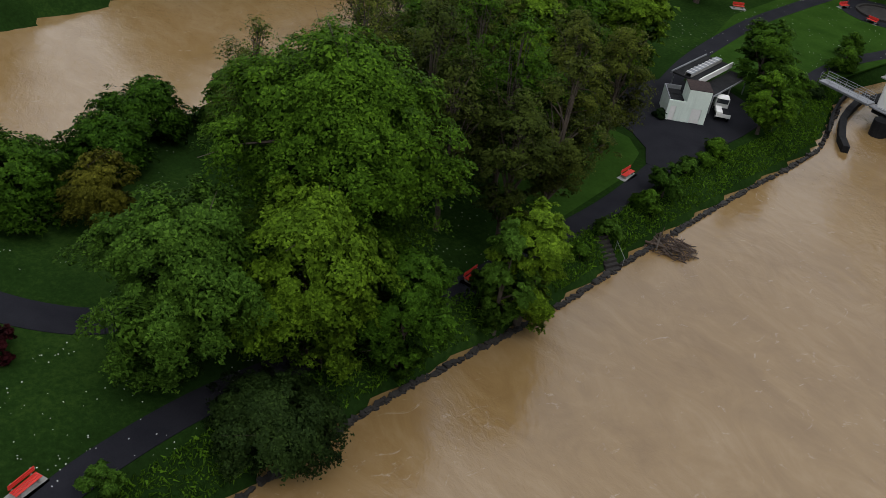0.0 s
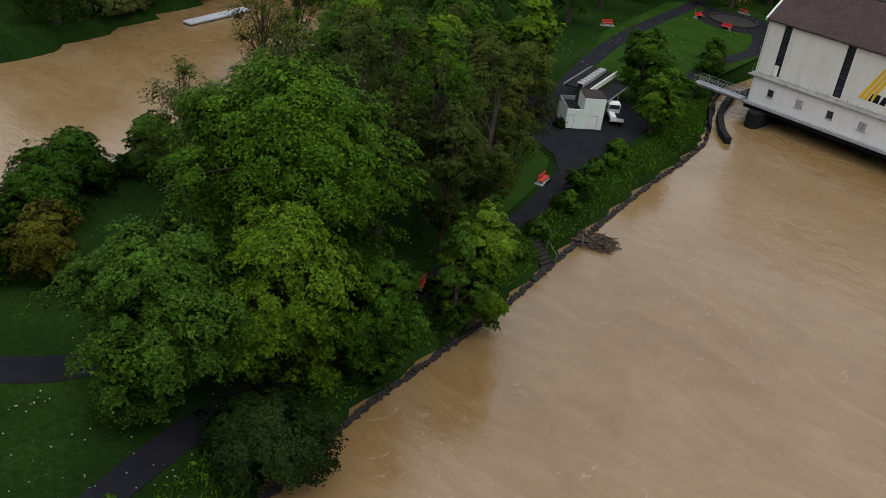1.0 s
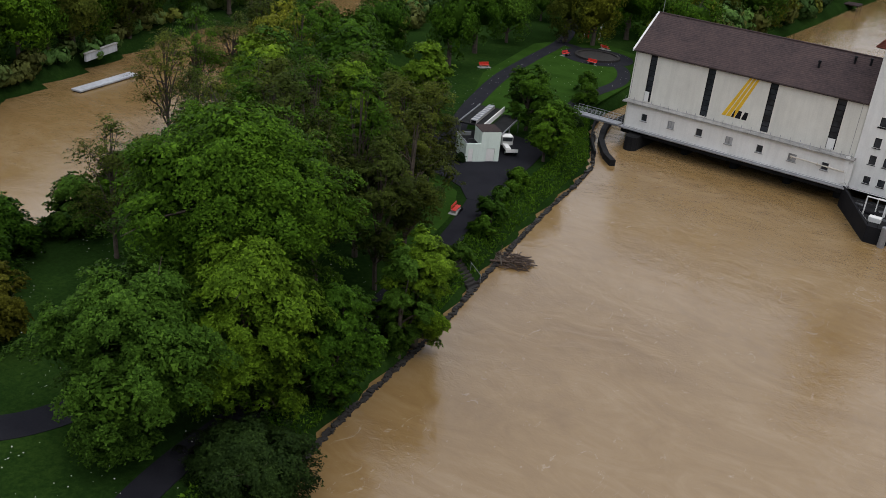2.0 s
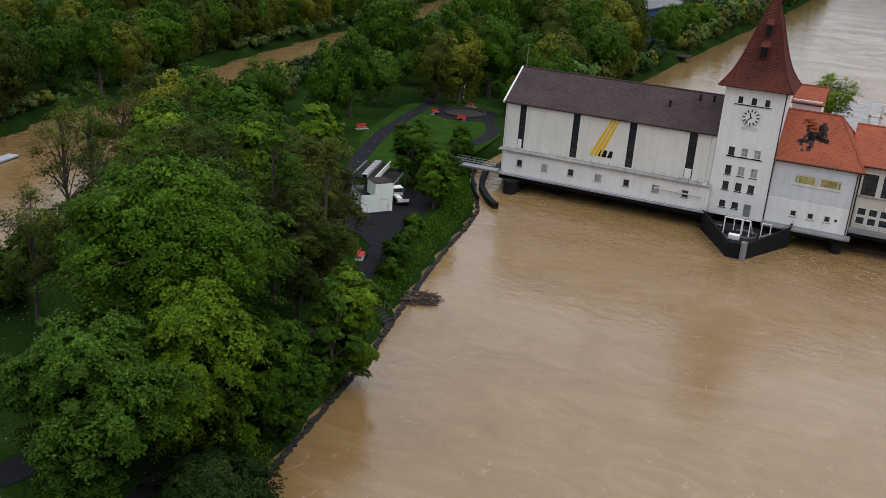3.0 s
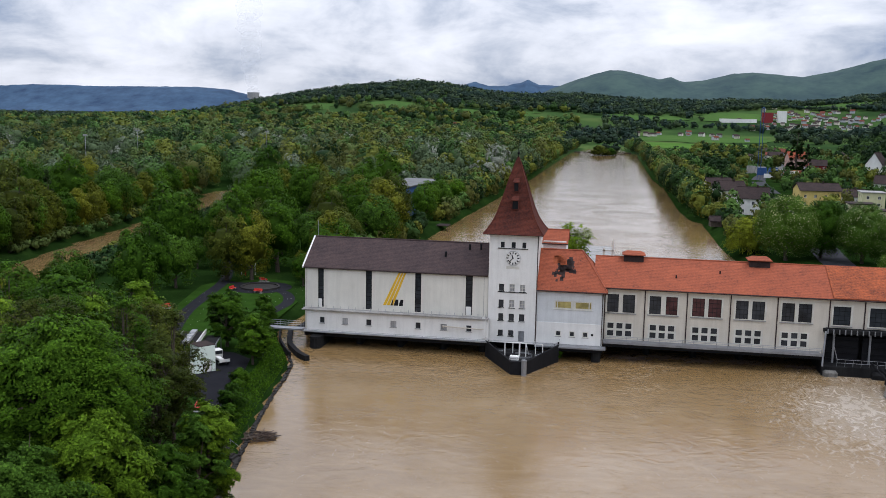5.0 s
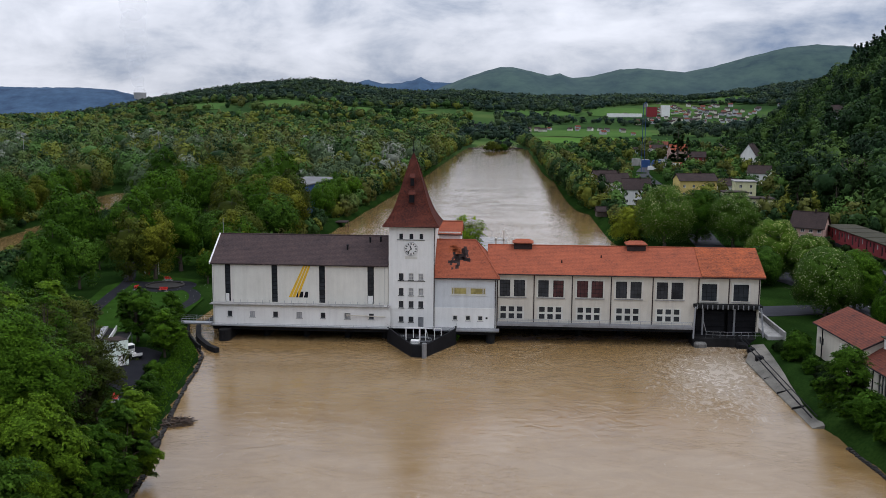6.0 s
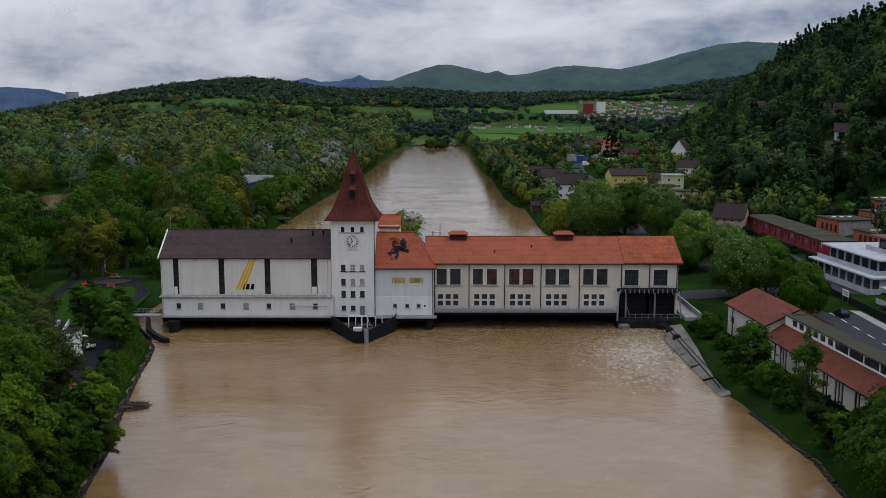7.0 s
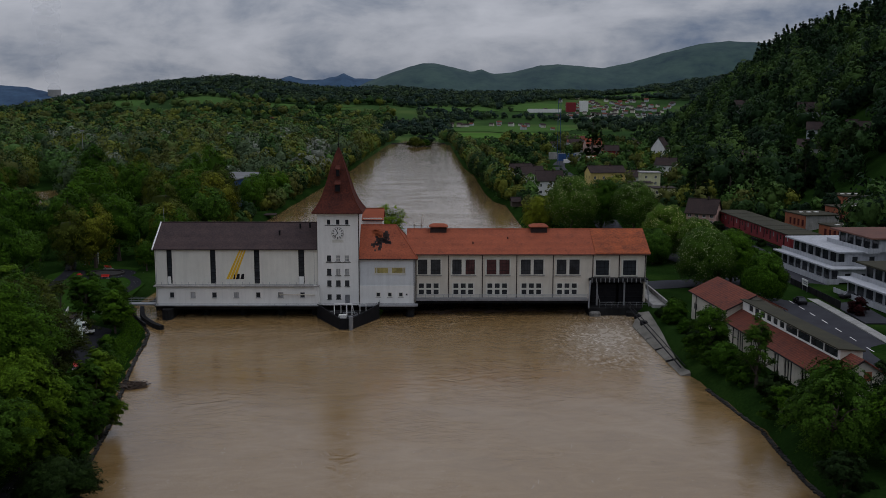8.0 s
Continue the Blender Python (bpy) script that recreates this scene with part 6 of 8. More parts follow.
def car(x, y, turn, mat, label):
    c_ = thing("car", label, "car", pose(x, y, PARK + 0.09, 0, 0, turn), "cars on the road")
    bm = bevelled((-0.85, 0.85, -2.0, 2.0, 0.3, 0.85), width=0.14)
    part("body", bm, mat, c_)
    bm = bmesh.new()
    lo = [bm.verts.new(p) for p in ((-0.78, -1.5, 0.84), (0.78, -1.5, 0.84), (0.78, 1.0, 0.84), (-0.78, 1.0, 0.84))]
    hi = [bm.verts.new(p) for p in ((-0.62, -1.0, 1.42), (0.62, -1.0, 1.42), (0.62, 0.35, 1.42), (-0.62, 0.35, 1.42))]
    bm.faces.new(hi)
    for i in range(4):
        j = (i + 1) % 4
        bm.faces.new((lo[i], lo[j], hi[j], hi[i]))
    part("glasshouse", bm, GLASS, c_)
    part("roof_panel", bevelled((-0.6, 0.6, -0.98, 0.33, 1.42, 1.46), width=0.015), mat, c_)
    for u in (-0.78, 0.78):
        for v in (-1.25, 1.25):
            bm = bmesh.new()
            bmesh.ops.create_cone(bm, cap_ends=True, segments=14, radius1=0.31, radius2=0.31, depth=0.2, matrix=pose(u, v, 0.31, 0, 90, 0))
            part("wheel", bm, BLACK, c_)


car(93.2, 2.0, 0, BLACK, "dark car driving along the riverside road")
car(105.5, 7.0, 80, BLACK, "dark car parked in front of the white flats")


def facade_windows(parent, u0, u1, z0, z1, cols, d, w=1.1, h=1.3, rows=1, pitch=2.8, pane=None, frame_mat=None):
    """Openings for a row of windows, spread along a wall."""
    out_ = []
    for r in range(rows):
        for k in range(cols):
            c0 = u0 + (u1 - u0) * (k + 0.5) / cols
            out_.append((c0 - w / 2, c0 + w / 2, z0 + r * pitch, z0 + r * pitch + h))
    return out_


def house(name, label, m, W, D, H, rise, wall, roof, cols=3, rows=2, side=2, kind="gable", group="", chimney=True, over=0.5, pane=None):
    """A house, front along x at y = 0; gable roof with its ridge along x, or a flat roof."""
    ob = thing(name, label, "house", m, group)
    top = H
    pitch = (H - 0.6) / max(rows, 1)
    hs = facade_windows(ob, 0, W, 0.9, H, cols, 0, 1.15, min(1.35, pitch - 1.0), rows, pitch)
    part("wall", holed_wall(0, W, -1.5, top, 0, 0.3, hs), wall, ob)
    for a, b, z0, z1 in hs:
        window(ob, a, b, z0, z1, 0, pane or GLASS, WHITE, 2, 1, True, 0.07, 0.12)
    ss = facade_windows(ob, 0.3, D - 0.3, 0.9, H, side, 0, 1.1, min(1.35, pitch - 1.0), rows, pitch)
    bm = holed_wall(0.3, D - 0.3, -1.5, top, 0, 0.3, ss, "y")
    if kind == "gable":
        for d in (0.0, 0.3):
            bm.faces.new([bm.verts.new(p) for p in ((d, 0.3, top), (d, D - 0.3, top), (d, D / 2, top + rise * (1 - 0.6 / D)))])
    w_ = part("side_wall", bm, wall, ob)
    for a, b, z0, z1 in ss:
        part("pane", boxes((0.1, 0.14, a, b, z0, z1)), pane or GLASS, w_)
    bm = boxes((W - 0.3, W, 0.3, D - 0.3, -1.5, top))
    if kind == "gable":
        bm.faces.new([bm.verts.new(p) for p in ((W - 0.01, 0.3, top), (W - 0.01, D - 0.3, top), (W - 0.01, D / 2, top + rise * (1 - 0.6 / D)))])
    part("side_wall", bm, wall, ob)
    part("back_wall", boxes((0, W, D - 0.3, D, -1.5, top)), wall, ob)
    if kind == "gable":
        gable_roof(ob, -over, W + over, 0, D, top + 0.15, top + rise, D / 2, roof, over, 0.2)
    else:
        part("flat_roof", bevelled((-over, W + over, -over, D + over, top, top + 0.35), width=0.04), roof, ob)
    if chimney and kind == "gable":
        part("chimney", bevelled((W * 0.62, W * 0.62 + 0.6, D * 0.45, D * 0.45 + 0.6, top + rise * 0.5, top + rise + 0.9), width=0.03), BROWN_ROOF, ob)
    return ob


# riverside workshop: a taller gabled block and a long lower gabled block with a clerestory
def ridge_block(ob, L, W, e, r, wall, roof, holes, over=0.6, south=True, base=-2.6):
    """A gabled block with its ridge along y: west wall at x = 0, eaves at e, ridge at r."""
    part("wall", holed_wall(0, L, base, e, 0, 0.3, holes, "y"), wall, ob)
    for y in (0, L - 0.3):
        bm = bmesh.new()
        pts = [(0.3, base), (W, base), (W, e), (W / 2, r - 0.2), (0.3, e)]
        lo = [bm.verts.new((x, y, z)) for x, z in pts]
        hi = [bm.verts.new((x, y + 0.3, z)) for x, z in pts]
        bm.faces.new(lo)
        bm.faces.new(hi[::-1])
        for i in range(5):
            j = (i + 1) % 5
            bm.faces.new((lo[j], lo[i], hi[i], hi[j]))
        bmesh.ops.recalc_face_normals(bm, faces=bm.faces)
        part("gable_wall", bm, wall, ob)
    part("back_wall", boxes((W - 0.3, W, 0.3, L - 0.3, base, e)), wall, ob)
    s_ = (r - e) / (W / 2)
    for x0, x1 in ((-over, W / 2), (W + over, W / 2)):
        bm = bmesh.new()
        slab(bm, [(x0, -0.5, e - s_ * over + 0.1), (x1, -0.5, r), (x1, L + 0.5, r), (x0, L + 0.5, e - s_ * over + 0.1)], 0.2)
        bmesh.ops.recalc_face_normals(bm, faces=bm.faces)
        part("roof", bm, roof, ob)
    for y in (-0.52, L + 0.5):
        bm = bmesh.new()
        slab(bm, [(-over, y, e - s_ * over + 0.12), (W / 2, y, r + 0.02), (W / 2, y + 0.06, r + 0.02), (-over, y + 0.06, e - s_ * over + 0.12)], 0.28)
        bmesh.ops.recalc_face_normals(bm, faces=bm.faces)
        part("verge_board", bm, BROWN_ROOF, ob)
    bm = bmesh.new()
    tube(bm, (-over - 0.06, -0.4, e - s_ * over), (-over - 0.06, L + 0.4, e - s_ * over), 0.09, n=6)
    part("gutter", bm, BLACK, ob)


work = thing("workshop", "cream-rendered riverside workshop with a brown-red gabled roof", "house", pose(68.1, -29.0, PARK, 0, 0, 4))
hs = [(1.5, 2.1, 0.6, 2.6), (2.5, 3.1, 0.6, 2.6), (14.6, 15.3, 2.2, 3.4), (15.7, 16.4, 2.2, 3.4)]
ridge_block(work, 17.5, 10.2, 5.6, 8.1, OCHRE, OLD_ROOF, hs)
for a, b, z0, z1 in hs:
    part("window", boxes((0.12, 0.18, a, b, z0, z1)), GLASS, work)
bm = bmesh.new()
bmesh.ops.create_cone(bm, cap_ends=True, segments=20, radius1=0.55, radius2=0.55, depth=0.1, matrix=pose(-0.03, 4.0, 3.9, 0, 90, 0))
part("round_window", bm, RUST, work)
part("bay_box", bevelled((-0.45, 0.0, 6.6, 7.4, 3.6, 4.5), width=0.04), CREAM, work)
for y in (0.4, 15.0):
    part("downpipe", boxes((-0.14, 0.0, y, y + 0.14, -2.4, 5.4)), BLACK, work)
low = thing("low_workshop", "long low cream workshop with a red tile roof and white-framed clerestory", "house", pose(70.75, -66.4, PARK, 0, 0, 4))
LL, LE, LR = 37.0, 3.9, 6.7
slots = []
for k in range(7):
    y = 2.6 + 4.55 * k
    slots += [(y + 0.95 * j, y + 0.6 + 0.95 * j, -0.7, 3.0) for j in range(2 if k % 2 else 3)]
ridge_block(low, LL, 8.6, LE, LR, OCHRE, OLD_ROOF, slots)
for a, b, z0, z1 in slots:
    part("window", boxes((0.12, 0.17, a, b, z0, z1)), GLASS, low)
cl = [(3.6 + 4.15 * k, 7.5 + 4.15 * k, 5.9, 7.05) for k in range(4)] + [(20.6 + 2.4 * k, 22.2 + 2.4 * k, 6.0, 7.0) for k in range(6)]
part("clerestory_wall", holed_wall(3.2, LL, 5.3, 7.3, 2.6, 2.8, cl, "y"), WHITE, low, "white clerestory frame")
for a, b, z0, z1 in cl:
    part("clerestory_pane", boxes((2.68, 2.72, a, b, z0, z1)), GLASS, low)
bm = bmesh.new()
slab(bm, [(2.2, 2.8, 7.45), (6.2, 2.8, 7.1), (6.2, LL + 0.3, 7.1), (2.2, LL + 0.3, 7.45)], 0.18)
bmesh.ops.recalc_face_normals(bm, faces=bm.faces)
part("clerestory_roof", bm, GREEN_ROOF, low, "mossy low-pitched roof over the clerestory")
for y in (3.2, LL - 0.2):
    bm = bmesh.new()
    slab(bm, [(2.8, y, 7.28), (6.0, y, 7.05), (6.0, y + 0.2, 7.05), (2.8, y + 0.2, 7.28)], 1.6)
    bmesh.ops.recalc_face_normals(bm, faces=bm.faces)
    part("clerestory_cheek", bm, OCHRE, low)
part("gable_window", bevelled((4.6, 5.7, -0.06, 0.02, 3.6, 4.9), width=0.03), RUST, low, "small brown-framed gable window")
part("gable_shelf", bevelled((3.4, 4.6, -0.2, 0.0, 0.5, 0.65), width=0.02), BROWN_ROOF, low)
for y in (8.0, 21.0, 34.0):
    part("downpipe", boxes((-0.14, 0.0, y, y + 0.14, -2.4, 3.7)), BLACK, low)
part("plinth", boxes((-0.25, 0.0, 0, LL, -2.8, -1.0)), DARK, low)


# white terraced flats across the road
def flats(name, label, m, tiers, wall, roof, group=""):
    """Stepped flats: tiers of (x0, x1, y0, y1, z0, z1), each with a balcony slab and a window band towards -x."""
    ob = thing(name, label, "flats", m, group)
    for k, (x0, x1, y0, y1, z0, z1) in enumerate(tiers):
        ws = []
        n_ = max(2, int((y1 - y0) / 3.4))
        for i in range(n_):
            c0 = y0 + (y1 - y0) * (i + 0.5) / n_
            ws.append((c0 - 1.45, c0 + 1.45, z0 + 0.1, z1 - 0.35))
        part("wall", holed_wall(y0, y1, z0, z1, x0, x0 + 0.3, ws, "y"), wall, ob)
        for a, b, p, q in ws:
            part("window", boxes((x0 + 0.14, x0 + 0.18, a, b, p, q)), GLASS, ob)
        fw = facade_windows(ob, x0 + 0.3, x1, z0 + 0.8, z1, max(2, int((x1 - x0) / 4)), y0, 1.3, 1.3)
        part("front_wall", holed_wall(x0 + 0.3, x1, z0, z1, y0, y0 + 0.3, fw), wall, ob)
        for a, b, p, q in fw:
            window(ob, a, b, p, q, y0, GLASS, BLACK, 1, 1, False, 0.06, 0.12)
        part("core", boxes((x0 + 1.2, x1, y0 + 1.2, y1, z0, z1)), wall, ob)
        part("roof_slab", bevelled((x0 - 2.2, x1 + 0.3, y0 - 0.8, y1 + 0.5, z1, z1 + 0.4), width=0.05), roof if k == len(tiers) - 1 else wall, ob)
        part("balcony", bevelled((x0 - 3.0, x0, y0 - 0.5, y1 + 0.3, z0 - 0.25, z0), width=0.03), wall, ob)
        part("parapet", boxes((x0 - 3.0, x0 - 2.85, y0 - 0.5, y1 + 0.3, z0, z0 + 0.95), (x0 - 2.85, x0, y0 - 0.5, y0 - 0.35, z0, z0 + 0.95)), wall, ob)
    return ob


flats("white_flats", "modern white terraced flats with wide balconies and glass fronts", pose(110.5, 24, PARK, 0, 0, 4), [(0, 24, 0, 30, 0.3, 3.4), (3.0, 24, 3, 30, 3.8, 6.8), (10.0, 26, 1, 20, 7.2, 10.2)], FLAT_WHITE, GRAVEL, "white flats by the road")
flats("white_flats", "modern white terraced flats with wide balconies and glass fronts", pose(110, -12, PARK, 0, 0, 4), [(0, 22, 0, 26, 0.3, 3.2), (4, 22, 1, 26, 3.6, 6.6)], FLAT_WHITE, GREEN_ROOF, "white flats by the road")
ribbon("forecourt", [(101.5, -16), (102.6, 0), (103.6, 22), (104.0, 50)], [5.5, 6, 8, 7], PARK + 0.07, ROADGREY, "dark asphalt forecourt in front of the flats", "forecourt")
fence = thing("forecourt_wall", "dark fence and low wall in front of the flats", "wall")
for k in range(9):
    part("panel", bevelled((99.4, 99.55, -3 + 3.0 * k, -0.2 + 3.0 * k, PARK - 0.2, PARK + 1.6), width=0.02), DARK, fence)
sign = thing("sign_board", "white sign board on posts with grey bars", "sign", pose(99.1, 14.5, PARK, 0, 0, 0))
part("board", bevelled((-0.1, 0.0, -1.6, 1.6, 1.5, 2.9), width=0.02), WHITE, sign)
for k in range(2):
    part("text_bar", boxes((-0.13, -0.1, -1.3, 1.2 - 0.5 * k, 2.3 - 0.4 * k, 2.5 - 0.4 * k)), STEEL, sign)
for y in (-1.3, 1.3):
    part("post", boxes((-0.08, 0.0, y - 0.05, y + 0.05, -0.1, 1.5)), STEEL, sign)
# red row houses and brown cubes behind
for k in range(6):
    h = thing("row_house", "dark red flat-roofed row house with narrow white-framed windows", "house", pose(119.5 - 0.4 * k, 78 + 10.3 * k, PARK + 0.2 + 0.1 * k, 0, 0, 2), "dark red row houses")
    ws = [(1.2 + 2.4 * i, 2.2 + 2.4 * i, 1.9 - 1.3 * (i % 2), 3.3) for i in range(4)]
    part("wall", holed_wall(0, 10.2, -1.5, 3.9, 0, 0.3, ws, "y"), RED_WALL, h)
    for a, b, p, q in ws:
        part("window", boxes((0.1, 0.15, a, b, p, q)), GREY_GLASS if a < 3 else GLASS, h)
    part("body", boxes((0.3, 9.0, 0.05, 10.15, -1.5, 3.85)), RED_WALL, h)
    part("flat_roof", bevelled((-0.6, 9.4, -0.1, 10.4, 3.9, 4.15), width=0.04), GREEN_ROOF, h)
    part("terrace_wall", boxes((-3.2, -3.0, 0.2, 10.0, -1.5, 0.6)), DARK, h)
for k, (x, y, z, w_, d_, h_) in enumerate(((138, 114, 4.2, 12, 13, 4.6), (152, 114, 6.0, 13, 14, 4.8), (139, 88, 3.6, 13, 13, 4.2), (160, 134, 8.5, 13, 13, 4.6), (155, 92, 5.5, 13, 13, 4.4))):
    h = thing("cube_house", "flat-roofed house clad in brown and orange panels on the slope", "house", pose(x, y, z, 0, 0, 8), "brown cube houses")
    ws = [(0.8 + 2.6 * i, 2.2 + 2.6 * i, 1.0, 3.2) for i in range(int(d_ / 2.8))]
    part("wall", holed_wall(0, d_, -8, h_, 0, 0.3, ws, "y"), RUST, h)
    for a, b, p, q in ws:
        part("window", boxes((0.1, 0.15, a, b, p, q)), MAROON_GLASS, h)
    part("front_wall", boxes((0.3, w_, 0, 0.3, -8, h_)), CONCRETE, h)
    part("core", boxes((0.5, w_, 0.5, d_, -8, h_ - 0.1)), RUST, h)
    part("flat_roof", bevelled((-0.3, w_ + 0.3, -0.3, d_ + 0.3, h_, h_ + 0.35), width=0.04), GREEN_ROOF, h)
    for i in range(3):
        part("skylight", bevelled((2.0 + 2.6 * i, 3.2 + 2.6 * i, d_ * 0.5, d_ * 0.5 + 1.2, h_ + 0.35, h_ + 0.6), width=0.05), WHITE, h)

# houses towards the town
G0 = PARK
HOUSES = [
    ("villa", "white villa with a brown tiled roof and dormer by the river", 65, 247, G0, -4, 12, 10, 7.0, 4.2, WHITE, BROWN_ROOF, 3, 2),
    ("villa", "cream house with a brown roof behind the villa", 62, 288, G0, 12, 12, 10, 7.0, 3.8, CREAM, BROWN_ROOF, 3, 2),
    ("villa", "cream house with a brown roof behind the villa", 60, 322, G0, 12, 12, 9, 6.5, 3.6, CREAM, BROWN_ROOF, 3, 2),
    ("apartment_house", "yellow apartment house with a dark brown roof", 97, 288, G0, 6, 18, 12, 8.0, 3.0, YELLOW_WALL, BROWN_ROOF, 4, 2),
    ("villa", "white house with a long dark roof beside the yellow one", 117, 300, G0, 6, 12, 10, 5.0, 3.0, WHITE, BROWN_ROOF, 3, 1),
    ("apartment_house", "pale yellow flat-roofed apartment house", 117, 262, G0, -4, 9, 10, 9.5, 0, PALE_YELLOW, CONCRETE, 2, 3),
    ("apartment_house", "pale yellow flat-roofed apartment house", 108, 244, G0, -4, 10, 9, 6.0, 0, PALE_YELLOW, BROWN_ROOF, 3, 2),
    ("apartment_house", "pale yellow flat-roofed apartment house", 112, 215, G0, -4, 9, 9, 6.0, 0, PALE_YELLOW, BROWN_ROOF, 3, 2),
    ("villa", "pink villa with a dark brown mansard roof", 105, 136, G0, -30, 10, 9, 4.6, 4.4, PINK, BROWN_ROOF, 4, 2),
    ("villa", "white house with a brown gabled roof on the slope", 150, 376, 3, -24, 12, 10, 7.0, 4.0, WHITE, BROWN_ROOF, 3, 2),
    ("villa", "white steep-roofed house on the slope", 196, 540, 5, 60, 14, 11, 8.0, 8.0, WHITE, BROWN_ROOF, 3, 2),
    ("villa", "white gabled house among the gardens", 214, 722, 3, 70, 15, 12, 7.0, 5.0, WHITE, BROWN_ROOF, 3, 2),
    ("villa", "red-roofed house among the gardens", 152, 640, 3, 12, 14, 10, 9.0, 5.0, PINK, RED_ROOF, 3, 2),
    ("villa", "dark red house among the gardens", 158, 590, 3, -10, 12, 10, 6.0, 4.0, RED_WALL, BROWN_ROOF, 3, 2),
    ("villa", "white hillside villa with a brown-red hipped roof", 256, 566, 36, -25, 15, 13, 8.0, 6.0, FLAT_WHITE, BROWN_ROOF, 3, 2),
    ("villa", "large white hillside house with a dark roof", 222, 345, 37, -25, 16, 11, 5.0, 5.0, FLAT_WHITE, BROWN_ROOF, 4, 1),
    ("villa", "white hillside house with a dark roof", 204, 284, 29, -24, 11, 10, 4.2, 3.6, FLAT_WHITE, BROWN_ROOF, 3, 2),
    ("villa", "white hillside house with a dark roof", 214, 262, 30, -24, 14, 10, 4.5, 3.8, FLAT_WHITE, BROWN_ROOF, 3, 1),
    ("villa", "white hillside house with a dark roof", 206, 236, 29, -24, 12, 10, 5.0, 3.8, FLAT_WHITE, BROWN_ROOF, 3, 1),
    ("villa", "grey hillside house with a dark roof", 190, 259, 20, -24, 12, 10, 5.0, 4.0, CONCRETE, BROWN_ROOF, 3, 2),
    ("villa", "low grey hillside house among the trees", 176, 300, 14, -28, 12, 10, 4.0, 3.8, CONCRETE, BROWN_ROOF, 3, 1),
]
for name, label, x, y, z, a, W, D, H, rise, wm, rm, c_, r_ in HOUSES:
    house(name, label, pose(x, y, z, 0, 0, a), W, D, H, rise, wm, rm, c_, r_, 2, "gable" if rise else "flat", "houses of the town")
hut = thing("garden_hut", "small dark wooden garden hut by the river", "hut", pose(49.5, 196, G0, 0, 0, 5))
part("wall", boxes((0, 4, 0, 4, 0, 2.4)), BARK, hut)
gable_roof(hut, -0.4, 4.4, 0, 4, 2.4, 3.8, 2, BROWN_ROOF, 0.4)

# blue tower crane at a building site
crane = thing("tower_crane", "blue lattice tower crane at a building site", "crane", pose(106, 480, G0, 0, 0, 83))
for sx in (-0.9, 0.9):
    for sy in (-0.9, 0.9):
        part("mast_leg", boxes((sx - 0.15, sx + 0.15, sy - 0.15, sy + 0.15, 0, 46)), BLUE, crane)
for k in range(23):
    bm = bmesh.new()
    tube(bm, (-0.9, -0.9, 2 * k), (0.9, -0.9, 2 * k + 2), 0.12, n=4)
    tube(bm, (0.9, -0.9, 2 * k), (-0.9, -0.9, 2 * k + 2), 0.12, n=4)
    part("lattice", bm, BLUE, crane)
part("jib", bevelled((-34, 10, -0.4, 0.4, 46, 46.7), width=0.05), BLUE, crane)
part("cab", bevelled((-0.8, 0.8, -1.8, -0.9, 44.2, 46), width=0.1), WHITE, crane)
part("counterweight", boxes((7.5, 10, -0.9, 0.9, 43.6, 46)), CONCRETE, crane)
for k in range(14):
    r = random.Random(k)
    x, y = 104 + r.uniform(0, 40), 500 + r.uniform(0, 70)
    solo("site_cabin", bevelled((0, 6, 0, 2.6, 0, 2.7 + 2.7 * (k % 2)), width=0.05), (WHITE, CONCRETE, RUST, BLUE)[k % 4], "stacked site cabin on the building site", "cabin", pose(x, y, float(height(x, y)), 0, 0, r.uniform(-20, 20)), "site cabins")

# trees of the bank and gardens
for k, (x, y, R, H, m, sh) in enumerate(((78.5, 20.0, 6.6, 13.5, LEAF_BLOSSOM, "broad"), (86.0, 25.0, 5.0, 12.5, LEAF_FRESH, "broad"), (85.8, 2.5, 4.4, 10.6, LEAF_FRESH, "broad"), (79.5, 62.0, 6.4, 14.5, LEAF_BLOSSOM, "broad"), (86.0, 54.0, 5.6, 11.5, LEAF_BLOSSOM, "broad"), (74.0, 52.0, 5.0, 9.0, LEAF_SAGE, "broad"), (83.0, 117.5, 7.8, 16.5, LEAF_BLOSSOM, "broad"), (73.5, 125.0, 7.6, 16.5, LEAF_GREEN, "broad"), (62.6, 117.0, 8.6, 18.0, LEAF_BLOSSOM, "broad"))):
    tree("chestnut_tree", "round full chestnut tree beside the road" if m is not LEAF_BLOSSOM else "round chestnut tree with pale blossom beside the road", m, (x, y), sh, R * 1.06, H, 0.06, 110, 18000, 0.25, 200 + k, 8, "roadside chestnuts", rough=0.72, fine=0)
willow = thing("weeping_willow", "yellow-green weeping willow at the river bank", "tree", Matrix.Translation((54.6, 132.0, PARK)))
rs = np.random.RandomState(77)
c, nrm, bc, br = crown_points(rs, "broad", 7.0, 2.5, 11.0, 34, 9000)
hang = crown_points(rs, "bush", 7.2, 1.0, 9.0, 40, 14000, droop=1.2)
c = np.concatenate([c, hang[0] - np.array([0, 0, 0.6])])
nrm = np.concatenate([nrm, hang[1] * np.array([1, 1, 0.15, 1, 1, 1])])
part("trunk", trunk_mesh(rs, bc, 7.0, 2.5, 11.0, 10, 0.45), BARK, willow)
link_mesh("crown", leaf_mesh("crown", c, nrm, rs.uniform(0.2, 0.45, len(c)), rs, 0.35), LEAF_WILLOW, willow)
